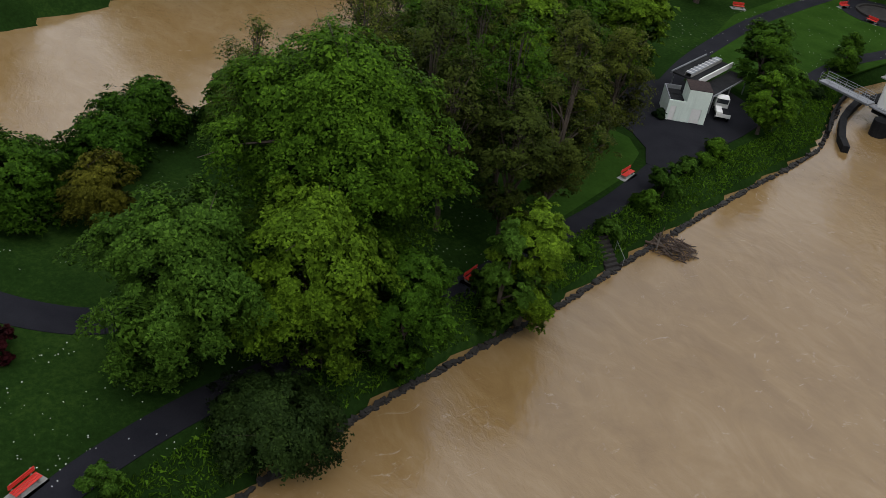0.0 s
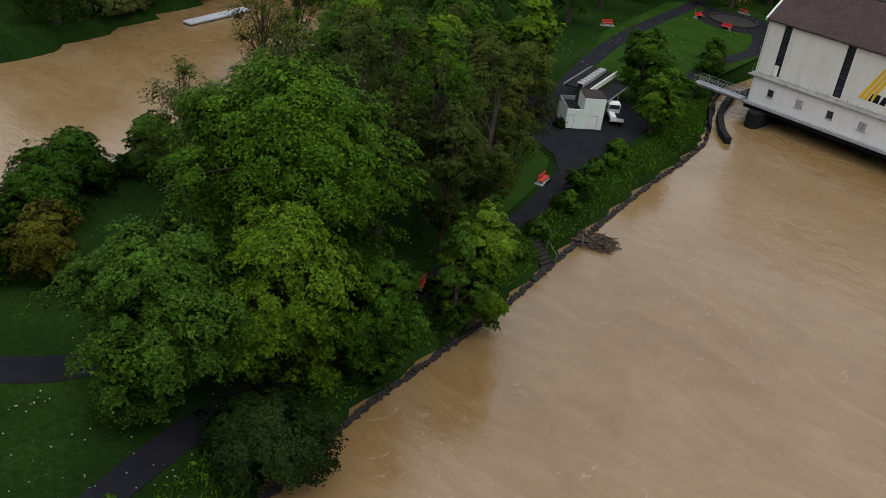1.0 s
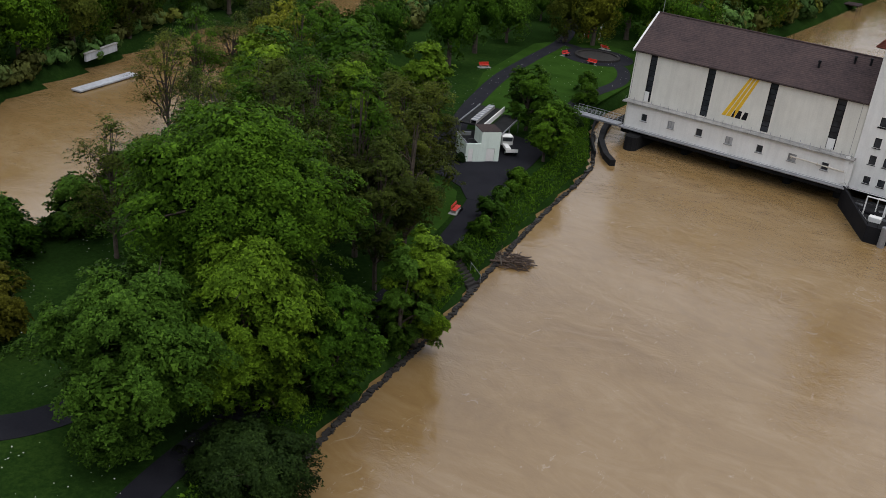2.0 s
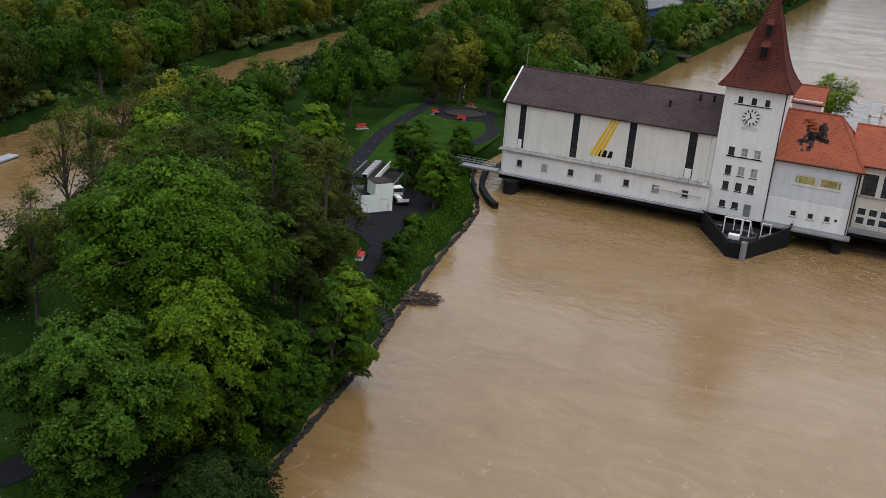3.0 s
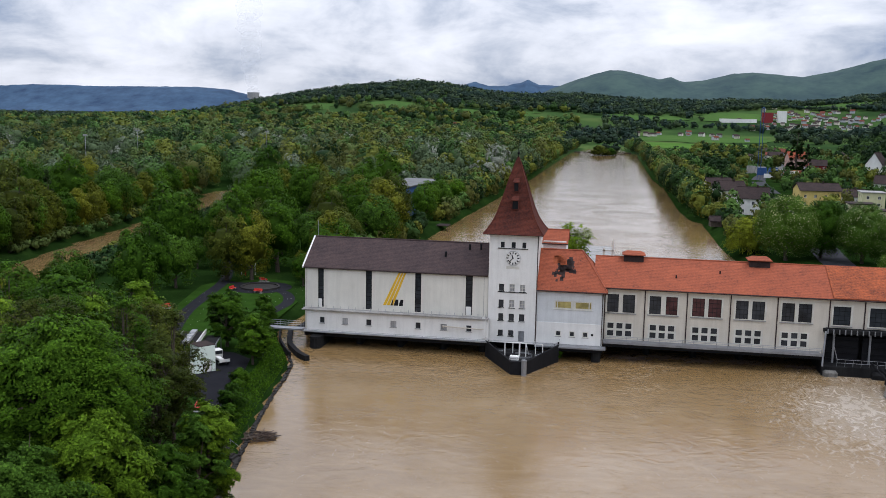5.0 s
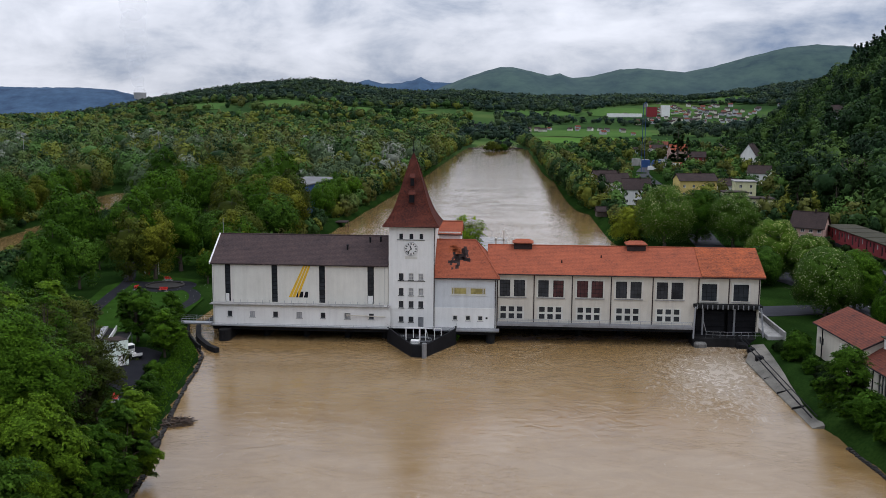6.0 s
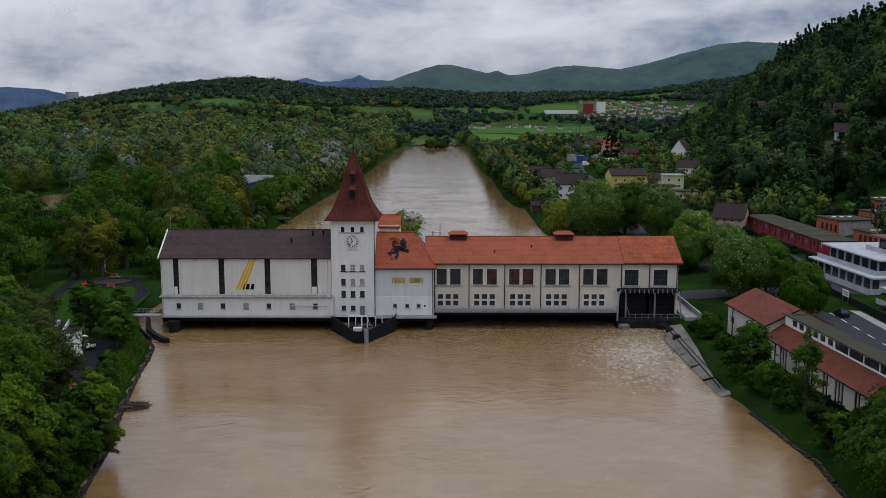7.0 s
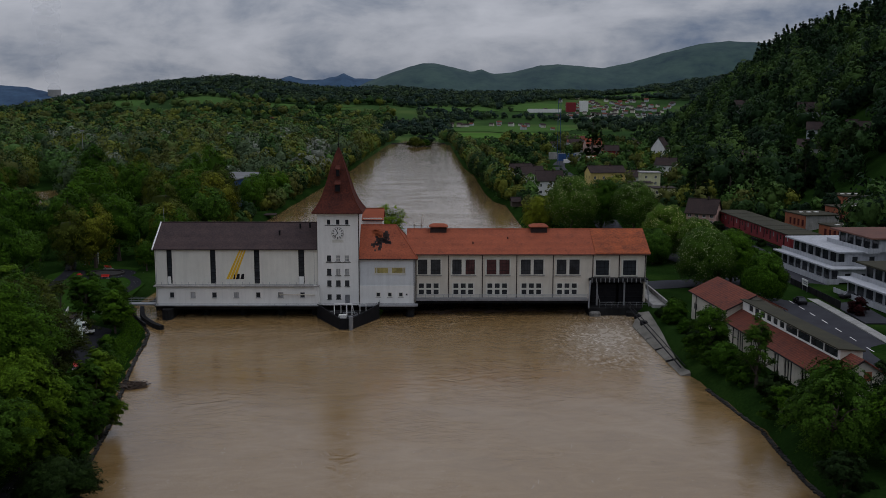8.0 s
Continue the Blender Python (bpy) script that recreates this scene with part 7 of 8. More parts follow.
for k, (x, y, R, H, m, sh) in enumerate(((62.6, -15.0, 2.8, 4.8, LEAF_FRESH, "bush"), (62.2, -39.5, 4.4, 8.4, LEAF_FRESH, "bush"), (62.0, -47.5, 3.4, 4.6, LEAF_GREEN, "bush"), (65.5, -79.0, 5.4, 10.0, LEAF_GREEN, "broad"), (76.0, -76.0, 5.2, 8.0, LEAF_DARK, "broad"), (63.4, -85.0, 5.4, 10.0, LEAF_SAGE, "broad"), (81.0, -72.0, 4.0, 7.0, LEAF_DARK, "broad"), (62.5, -30.0, 1.6, 2.2, LEAF_DARK, "bush"), (70.5, -88.0, 5.5, 10.5, LEAF_GREEN, "broad"), (61.6, -10.5, 1.5, 2.0, LEAF_DARK, "bush"))):
    tree("bank_tree", "green bush on the river bank below the workshop" if sh == "bush" else "loose grey-green tree on the river bank", m, (x, y), sh, R, H, 0.0 if sh == "bush" else 0.06, 40, 11000, 0.17, 230 + k, 12, "trees on the far bank", droop=0.3 if sh == "bush" else 0.9)
for k, (x, y, R, H) in enumerate(((62.8, -22.5, 2.0, 2.6), (63.6, -28.0, 2.2, 3.0), (60.9, -33.0, 1.6, 2.0), (64.8, -35.0, 2.2, 3.4), (62.6, -55.0, 2.4, 3.2), (64.4, -63.0, 2.6, 4.2), (63.0, -70.0, 2.8, 4.6), (66.4, -71.0, 3.0, 5.6), (68.6, -64.0, 1.8, 2.6), (61.2, -93.0, 3.4, 5.4))):
    tree("bank_shrub", "dark green shrub on the bank below the workshop", LEAF_DARK if k % 2 else LEAF_GREEN, (x, y), "bush", R, H, 0.0, 18, 3000, 0.2, 280 + k, 4, "shrubs on the workshop bank")
birch = tree("silver_birch", "slender birch with hanging twigs before the workshop", LEAF_SAGE, (64.0, -57.0), "tall", 2.6, 11.0, 0.08, 30, 6500, 0.14, 250, 14)
tree("copper_beech", "dark red bush in front of the flats", LEAF_RED, (101.0, -8.0), "bush", 2.6, 3.6, 0.0, 18, 2400, 0.24, 251, 5)
for k, (x, y, R, H) in enumerate(((112.5, 66, 2.2, 2.4), (114, 72, 1.8, 2.0), (113.6, 84, 1.8, 2.2), (113, 96, 1.6, 2.0), (112.8, 108, 2.0, 2.6), (111.4, 120, 2.4, 3.4), (103.5, 60, 2.4, 3.0), (100.5, 70, 3.0, 4.6), (99.6, 84, 3.2, 5.2), (97.6, 98, 3.2, 5.0), (99, 112, 3.0, 5.0), (106, 54, 1.8, 2.0), (98.6, 30, 1.5, 1.8), (99.0, 36, 1.6, 2.0), (81, -38, 2.0, 2.2), (82, -46, 2.4, 3.0), (82.6, -56, 2.6, 3.6), (81, -64, 2.8, 4.0))):
    tree("garden_bush", "dark green garden bush beside the road", LEAF_DARK if k % 3 else LEAF_GREEN, (x, y), "bush", R, H, 0.0, 16, 1500, 0.26, 260 + k, 3, "garden bushes")
ribbon("car_park", [(103, 46), (106, 56), (109, 66), (109.5, 90), (108.5, 128)], [8, 8, 6, 5, 5], PARK + 0.09, ROADGREY, "grey asphalt drive below the red row houses", "drive")
tree("small_tree_island", "young light green tree behind the power station", LEAF_LIME, (5.4, 60.0), "broad", 5.4, 12.5, 0.25, 30, 3400, 0.22, 252, 22, z=6.0)
bar = solo("dividing_wall", bevelled((4, 15, 16.5, 110, -3, 6.0), width=0.3), CONCRETE, "long concrete dividing wall running upriver from the station", "wall", kind="structure")
mast = thing("white_mast", "white twin columns of a gate hoist behind the roof", "hoist", pose(12.6, 22.0, 6.0))
for u in (0.0, 1.6):
    part("column", bevelled((u, u + 0.4, 0, 0.4, -0.2, 11.6 + u), width=0.04), CREAM, mast)
part("crosshead", bevelled((-0.2, 2.2, 0.0, 0.4, 11.0, 11.3), width=0.04), CREAM, mast)
walk_back = thing("crest_walkway", "grey weir crest walkway with rails behind the roof", "walkway", kind="structure")
part("deck", bevelled((6.0, 61, 19.5, 22.5, 10.4, 11.0), width=0.05), CONCRETE, walk_back)
for x in (16, 27, 38, 49, 60):
    part("pier", bevelled((x - 0.8, x + 0.8, 17.5, 23.5, -3, 10.4), width=0.2), CONCRETE, walk_back)
bm = bmesh.new()
for y in (19.6, 22.4):
    rail(bm, (6.2, y, 11.0), (61, y, 11.0), 1.1, 2.2, 0.04, 2)
part("railing", bm, STEEL, walk_back)

# floating boom across the upper river
boom = thing("floating_boom", "thin grey floating boom across the river above the station", "boom")
for k in range(20):
    a, b = Vector((-4.6, 127.2, 1.15)).lerp(Vector((50, 124.0, 1.15)), (k + 0.04) / 20), Vector((-4.6, 127.2, 1.15)).lerp(Vector((50, 124.0, 1.15)), (k + 0.96) / 20)
    bm = bmesh.new()
    tube(bm, a, b, 0.3, n=7)
    part("float", bm, CONCRETE, boom)

# ---- woods ----
CLEAR = [(-62, 20, 26), (-52, -20, 14), (-60, -5, 14), (-64, 36, 15), (-50, 20, 12), (-48, 8, 10)]
CLEAR += [(h[2] + h[6] / 2, h[3] + h[7] / 2, 11) for h in HOUSES]
# trees in front of hillside houses are cleared towards the camera
for h in HOUSES:
    if h[2] > 140:
        hx, hy = h[2] + h[6] / 2, h[3] + h[7] / 2
        reach = math.hypot(hx - 16, hy + 180)
        CLEAR += [(hx + (16 - hx) * d / reach, hy + (-180 - hy) * d / reach, 8.0) for d in (9, 18)]
# circles from the side channel towards the camera, kept clear of tall trees
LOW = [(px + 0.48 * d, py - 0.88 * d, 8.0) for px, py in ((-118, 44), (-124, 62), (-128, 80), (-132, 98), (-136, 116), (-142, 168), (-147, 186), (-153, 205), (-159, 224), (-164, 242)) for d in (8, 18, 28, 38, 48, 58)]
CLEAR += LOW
# further openings fitted to the camera's view: lawn, pavilion, depot
CLEAR += [(-82 + 0.32 * d, 122 - 0.95 * d, 11.0) for d in (0, 12, 24, 36, 48)] + [(-84, 138, 9)]
CLEAR += [(-235, 169, 11), (-268, 212, 13), (-295, 246, 13)]
CLEAR += [(-63, 186, 13), (-61, 172, 9), (-59, 162, 8), (-60, 205, 13), (-60, 225, 12)]
CLEAR += [(106, 480, 12), (122, 535, 36), (-60, 200, 13), (-58, 176, 10), (-48, 165, 9), (-52, 150, 9), (-64, 158, 13), (-63, 195, 14), (-72, 165, 12)]
CLEAR += [(116, 30, 18), (118, 50, 18), (114, -12, 18), (124, 82, 14), (124, 100, 14), (122, 118, 14), (122, 132, 12), (144, 120, 12), (158, 121, 12), (146, 94, 12), (165, 138, 11), (160, 102, 11), (118, 40, 20), (118, 0, 18)]
CLEAR += [(-312, 280, 26), (-270, 305, 28), (-300, 360, 22), (-300, 395, 16), (-178, 133, 7), (-240, 250, 10)]
ROADLINE = [(91.6, -10), (91.8, 18), (88.5, 42), (82, 70), (76, 105), (80, 160), (88, 240), (96, 340), (106, 480), (140, 620)]


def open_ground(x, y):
    """True where neither buildings, roads, water nor the camera's sight lines forbid a tree."""
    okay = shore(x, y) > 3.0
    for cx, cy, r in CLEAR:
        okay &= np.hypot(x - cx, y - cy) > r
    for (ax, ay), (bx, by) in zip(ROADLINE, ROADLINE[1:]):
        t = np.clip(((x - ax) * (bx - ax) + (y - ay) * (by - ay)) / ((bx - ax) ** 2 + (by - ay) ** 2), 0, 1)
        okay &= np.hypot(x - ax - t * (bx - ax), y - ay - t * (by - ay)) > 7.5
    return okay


def scatter(rs, x0, x1, y0, y1, gap):
    X, Y = np.meshgrid(np.arange(x0, x1, gap), np.arange(y0, y1, gap))
    x = X.ravel() + rs.uniform(-0.42, 0.42, X.size) * gap
    y = Y.ravel() + rs.uniform(-0.42, 0.42, X.size) * gap
    return x, y


def patches(x, y, f, seed=0.0):
    return np.array([noise.noise(Vector((a * f, b * f, seed))) for a, b in zip(x, y)])


# single trees that the walk passes within a few hundred metres: a dozen kinds, copied
KINDS = []
SPECS = [("broad", 4.8, 15.0, LEAF_FRESH), ("broad", 5.2, 14.0, LEAF_SAGE), ("tall", 4.4, 17.0, LEAF_OLIVE), ("broad", 4.8, 16.0, LEAF_GOLD), ("tall", 4.4, 18.0, LEAF_GREEN), ("broad", 5.4, 13.5, LEAF_OLIVE), ("tall", 4.4, 15.0, LEAF_GOLD), ("cone", 3.4, 17.0, LEAF_DARK), ("broad", 5.2, 15.5, LEAF_GREEN), ("broad", 4.8, 14.5, LEAF_WHITE)]
WORDS = {"mid_green_leaves": "mid-green", "fresh_lime_leaves": "bright lime-green", "fresh_green_leaves": "fresh green", "yellow_olive_spring_leaves": "yellow-olive", "thin_olive_spring_leaves": "thin olive-leaved", "grey_green_leaves": "grey-green", "yellow_green_willow_leaves": "yellow-green", "bronze_spring_leaves": "bronze-tinged", "dark_yew_needles": "dark conical", "silver_white_leaves": "silvery white"}


def plant(k, x, y, s, turn, z=None):
    """Sets a tree of kind k at a place: the first is built, the rest are copies of it."""
    z = float(height(x, y)) if z is None else z
    if any(math.hypot(x - cx, y - cy) < 7 for cx, cy in SIGHT_LINE):
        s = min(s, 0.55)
    if KINDS[k] is None:
        shape, R, H, m = SPECS[k]
        KINDS[k] = tree("woodland_tree", WORDS[m.name] + " woodland tree among the riverside woods", m, (x, y), shape, R * 1.2, H, 0.03, 64, 2900, 0.34 if shape != "cone" else 0.42, 300 + k, 6, "woodland trees", z, 0.8, 0)
        return
    copy_thing(KINDS[k], Matrix.Translation((x, y, z)) @ pose(0, 0, 0, 0, 0, turn) @ Matrix.Diagonal((s, s, s * 1.02, 1)))


KINDS += [None] * len(SPECS)
# places on the camera's line to the channel, where trees stay short
SIGHT_LINE = [(px + 0.45 * d, py - 0.89 * d) for px, py in ((-142, 168), (-149, 193), (-156, 218), (-164, 245)) for d in (66, 76, 86, 96, 108, 120, 132)]
rs = np.random.RandomState(21)
PLACED = [(-66, 58, 4, 1.15), (-71, 70, 0, 1.2), (-49.5, 50, 8, 1.25), (-68, 46, 3, 0.5), (-73, 43.5, 2, 0.95), (-79, 19, 4, 0.95), (-60, 66, 1, 1.0), (-54, 62, 6, 1.05), (-57, 80, 5, 1.1), (-50, 92, 1, 1.15), (-64, 92, 2, 1.15), (-53, 106, 3, 1.0), (-75, 85, 8, 1.1), (-80, 60, 4, 1.05), (-80, 32, 1, 0.8), (-76, 6, 4, 0.9), (-82, -6, 0, 0.9), (-78, -18, 8, 0.85), (-74, -40, 1, 0.9), (-57, 50, 3, 0.42), (-54, 42, 0, 0.5)]
PLACED += [(-67, 166, 8, 0.95), (-52.5, 168, 0, 0.9), (-54, 182, 0, 0.95), (-52, 198, 1, 0.95), (-55, 214, 4, 0.85), (-51, 232, 0, 0.8), (-58, 152, 4, 0.9), (-56, 140, 3, 1.0)]
for x, y, k, s in PLACED:
    plant(k, x, y, s, rs.uniform(0, 360))
x, y = scatter(rs, -330, -46, 60, 330, 11.5)
ok = open_ground(x, y) & (rs.uniform(0, 1, x.size) < 0.86) & ~((x > -85) & (y < 105)) & (x > -60 - (y + 150) * 0.62)
order = np.argsort(np.hypot(x - 15, y + 150) + ~ok * 1e6)[: int(min(ok.sum(), 100))]
tone = patches(x, y, 0.012, 3.0)
used = np.zeros(x.size, bool)
for i in order:
    used[i] = True
    k = int(rs.choice([0, 4, 8, 1, 3, 2, 5, 6, 9, 7], p=[0.17, 0.14, 0.15, 0.08, 0.12, 0.12, 0.1, 0.07, 0.01, 0.04])) if tone[i] > -0.1 else int(rs.choice([0, 4, 2, 6, 8]))
    plant(k, x[i], y[i], rs.uniform(0.85, 1.4), rs.uniform(0, 360))
rest = ok & ~used
left_x, left_y = x[rest], y[rest]
# low scrub that leaves the side channel open to the camera's view
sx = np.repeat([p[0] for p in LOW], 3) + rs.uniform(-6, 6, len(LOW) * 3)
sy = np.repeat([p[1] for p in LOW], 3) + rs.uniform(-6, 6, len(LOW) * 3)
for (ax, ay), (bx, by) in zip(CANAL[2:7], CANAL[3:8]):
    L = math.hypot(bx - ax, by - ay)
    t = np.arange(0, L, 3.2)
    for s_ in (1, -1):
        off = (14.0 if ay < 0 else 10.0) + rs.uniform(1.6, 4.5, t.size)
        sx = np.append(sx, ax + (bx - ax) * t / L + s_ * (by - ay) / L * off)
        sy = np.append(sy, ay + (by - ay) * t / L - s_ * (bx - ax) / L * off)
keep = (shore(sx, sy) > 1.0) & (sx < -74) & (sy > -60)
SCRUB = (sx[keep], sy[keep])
# both banks of the side channel
for (ax, ay), (bx, by) in zip(CANAL[2:7], CANAL[3:8]):
    L = math.hypot(bx - ax, by - ay)
    for s_ in (1, -1):
        for t in np.arange(0, L, 8.5):
            px, py = ax + (bx - ax) * t / L, ay + (by - ay) * t / L
            off = (18.5 if py < 0 else 13.5) + rs.uniform(0, 3)
            qx, qy = px + s_ * (by - ay) / L * off, py - s_ * (bx - ax) / L * off
            if (s_ > 0 and qy > -38) or (s_ < 0 and qy > -60):
                if open_ground(np.array(qx), np.array(qy)):
                    plant(int(rs.choice([0, 4, 8, 2, 3, 6])), qx, qy, rs.uniform(0.7, 1.0), rs.uniform(0, 360))
# beyond the side channel
x, y = scatter(rs, -190, -84, -130, 62, 15.5)
ok = open_ground(x, y) & (off_canal(x, y) > 2) & (x < -np.interp(y, [-130, 62], [70, 130]))
for a, b in zip(x[ok], y[ok]):
    plant(int(rs.choice([0, 4, 8, 3, 2])), a, b, rs.uniform(0.85, 1.2), rs.uniform(0, 360))


def woods(name, x, y, z, R, H, leaves, leaf, mats, label, seed, shape="broad"):
    """Many trees far off in one mesh of leaf sprays; each tree takes one of the leaf materials."""
    rs = np.random.RandomState(seed)
    leaves = leaves * 2
    sets = [crown_points(np.random.RandomState(seed + 1 + j), shape, 1.0, 0.0, 2.1, 30 if leaves > 500 else 24 if leaves > 100 else 7, leaves, 0.8 if leaves > 100 else 1.5, False) for j in range(10)]
    C, N, V, Q, S = [], [], [], [], []
    count = 0
    for i in range(len(x)):
        c, n, bc, br = sets[i % 10]
        a = rs.uniform(0, 6.28)
        rot = np.array([[math.cos(a), -math.sin(a), 0], [math.sin(a), math.cos(a), 0], [0, 0, 1]])
        grow_, at = np.array([R[i], R[i], H[i] / 2.1]), np.array([x[i], y[i], z[i]])
        C.append((c @ rot.T) * grow_ + at)
        N.append(np.concatenate([n[:, :3] @ rot.T, n[:, 3:] @ rot.T], 1))
        if shape != "cone":
            v, q, so = core(rs, np.array([0, 0, 1.05]), np.array([1, 1, 1.05]), 0.55 if leaves > 100 else 0.85, 2 if leaves > 100 else 1)
            V.append(v * grow_ + at)
            Q.append(q + count)
            S.append(so)
            count += len(v)
    C, N = np.concatenate(C), np.concatenate(N)
    v, soft = leaf_arrays(C, N, leaf * 1.45 * rs.uniform(0.6, 1.25, len(C)), rs, 0.75)
    q = np.arange(len(v)).reshape(-1, 3)
    if V:
        q = np.concatenate([q, np.concatenate(Q) + len(v)])
        v, soft = np.concatenate([v] + V), np.concatenate([soft] + S)
    mesh = soft_mesh(name, v, q, soft)
    ob = tagged(link_mesh(name, mesh, None), label, "trees", "", "stuff")
    for m in mats:
        mesh.materials.append(m)
    tone = np.array([noise.noise(Vector((a * 0.016, b * 0.016, seed))) for a, b in zip(x, y)])
    kind_ = np.clip(((tone * 1.1 + 0.5) * len(mats) + rs.normal(0, 1.5, len(x))), 0, min(len(mats) - 1, 6)).astype(np.int32)
    if len(mats) == 8:
        kind_[rs.uniform(0, 1, len(x)) < np.where(tone > 0.25, 0.16, 0.015)] = 7
    index = np.repeat(kind_, leaves)
    if V:
        index = np.append(index, np.repeat(kind_, len(Q[0])))
    mesh.polygons.foreach_set("material_index", index)
    return ob


def grow(rs, x, y, low, high, wide=0.34):
    H = rs.uniform(low, high, x.size) * (1 + 0.3 * patches(x, y, 0.02, 1.0))
    return x, y, height(x, y) - H * 0.02, H * wide * rs.uniform(0.8, 1.2, x.size), H


MEADOWS = [(-660, 1830, 85, 48), (-470, 1840, 70, 60), (-250, 1830, 105, 50), (290, 1880, 130, 70), (490, 2120, 95, 80), (-860, 1810, 60, 40), (60, 1840, 90, 45)]


def open_hill(x, y):
    okay = np.ones(np.shape(x), bool)
    for cx, cy, rx, ry in MEADOWS:
        okay &= np.hypot((x - cx) / rx, (y - cy) / ry) > 1
    return okay


rs = np.random.RandomState(31)
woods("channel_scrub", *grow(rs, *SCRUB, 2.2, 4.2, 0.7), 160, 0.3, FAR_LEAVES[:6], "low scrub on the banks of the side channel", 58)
woods("riverside_woods", *grow(rs, left_x, left_y, 12, 20, 0.46), 560, 0.36, FAR_LEAVES, "mixed spring woods on the flat river bank", 41)
x, y = scatter(rs, -640, -42, 330, 900, 17.0)
ok = open_ground(x, y) & (rs.uniform(0, 1, x.size) < 0.92) & (x > -80 - (y + 150) * 0.72) & (patches(x, y, 0.008, 7.0) > -0.42)
woods("riverside_woods", *grow(rs, x[ok], y[ok], 11, 23, 0.46), 230, 0.62, FAR_LEAVES, "mixed spring woods beside the river", 42)
x, y = scatter(rs, -1500, -60, 900, 1900, 21)
ok = open_hill(x, y) & (x > -80 - (y + 150) * 0.78) & (patches(x, y, 0.0045, 2.0) > -0.3) & (x < 40 - (y - 900) * 0.12)
woods("distant_woods", *grow(rs, x[ok], y[ok], 12, 19, 0.68), 44, 1.7, FAR_LEAVES[:6], "distant woods of the valley floor", 43)
x, y = scatter(rs, -420, -140, -100, 330, 11.0)
ok = open_ground(x, y) & (off_canal(x, y) > 3) & (x > -60 - (y + 150) * 1.15) & ~((x > -190) & (y < 62))
ok &= ~((x > -330) & (y > 60) & (x > -60 - (y + 150) * 0.62)) & (np.hypot(x - 15, y + 150) > 235)
woods("channel_woods", *grow(rs, x[ok], y[ok], 9, 15), 330, 0.46, FAR_LEAVES[:5], "woods and gardens beyond the side channel", 44)
# hedge of trees along both banks of the upper river
t = np.arange(235, 1000, 6.5)
x = np.append(along(BANK_L, t) - rs.uniform(3, 8, t.size), along(BANK_R, t) + rs.uniform(3, 7, t.size))
y = np.append(t, t)
woods("bank_trees", *grow(rs, x, y, 9, 15, 0.42), 190, 0.52, FAR_LEAVES[:6], "bushy trees along both banks of the river", 45)
t = np.arange(130, 235, 5.0)
x = along(BANK_R, t) + rs.uniform(4, 10, t.size)
ok = open_ground(x, t) & (np.hypot(x - 54.6, t - 132) > 8)
woods("bank_bushes", *grow(rs, x[ok], t[ok], 4, 8, 0.5), 220, 0.36, FAR_LEAVES[:5], "garden bushes on the town's river bank", 46)
t = np.arange(56, 235, 4.2)
x = along(BANK_L, t) - rs.uniform(2, 5.5, t.size)
ok = (np.hypot(x + 46, t - 172) > 7) & ~((t > 150) & (t < 166))
woods("bank_bushes", *grow(rs, x[ok], t[ok], 3, 8, 0.5), 300, 0.36, FAR_LEAVES[:6], "bushes along the park side of the upper river", 50)
x, y = scatter(rs, 62, 250, 135, 560, 11)
ok = open_ground(x, y) & (rs.uniform(0, 1, x.size) < 0.62) & (x < along(FOOT, y) + 25)
woods("garden_trees", *grow(rs, x[ok], y[ok], 5, 11, 0.42), 130, 0.5, FAR_LEAVES[:5], "garden trees between the houses", 47)
x, y = scatter(rs, 50, 420, 560, 1000, 14)
ok = open_ground(x, y) & (patches(x, y, 0.011, 5.0) > 0.02) & (x < along(FOOT, y) + 40)
woods("valley_trees", *grow(rs, x[ok], y[ok], 7, 13, 0.5), 64, 0.9, FAR_LEAVES[:5], "groups of trees in the fields", 48)
x, y = scatter(rs, -60, 900, 1000, 1900, 24)
ok = (patches(x, y, 0.006, 9.0) > -0.02) & ~((x > 45) & (x < 250) & (y < 1560)) & (np.hypot((x - 400) / 220, (y - 1830) / 190) > 1) & open_hill(x, y)
woods("valley_trees", *grow(rs, x[ok], y[ok], 9, 16, 0.7), 36, 1.7, HAZED_HILL_LEAVES, "groups of trees in the far fields", 49)
# the wooded hill above the town
x, y = scatter(rs, 100, 640, -40, 900, 11.6)
u = x - along(FOOT, y)
ok = open_ground(x, y) & (u > 3) & (rs.uniform(0, 1, x.size) < np.where(u > 70, 0.97, 0.6)) & (u < 330) & (x < 150 + (y + 150) * 0.53)
cone = ok & (rs.uniform(0, 1, x.size) < np.where(u > 130, 0.5, 0.14))
woods("hill_woods", *grow(rs, x[ok & ~cone], y[ok & ~cone], 12, 21, 0.46), 210, 0.62, HILL_LEAVES, "dense dark green woods on the steep hill", 51)
woods("hill_conifers", *grow(rs, x[cone], y[cone], 16, 27, 0.17), 170, 1.2, HILL_LEAVES[:1] + HILL_LEAVES[4:], "dark conifers standing out of the hill woods", 52, "cone")
# gardens on the slope behind the row houses
x, y = scatter(rs, 128, 260, -20, 150, 8.5)
ok = open_ground(x, y) & (rs.uniform(0, 1, x.size) < 0.8)
for cx, cy in ((144, 120), (158, 121), (146, 94), (166, 140), (161, 98)):
    ok &= np.hypot(x - cx, y - cy) > 10
woods("slope_trees", *grow(rs, x[ok], y[ok], 5, 11, 0.45), 290, 0.46, HILL_LEAVES[:2] + HILL_LEAVES[4:], "dark garden trees on the slope behind the row houses", 57)
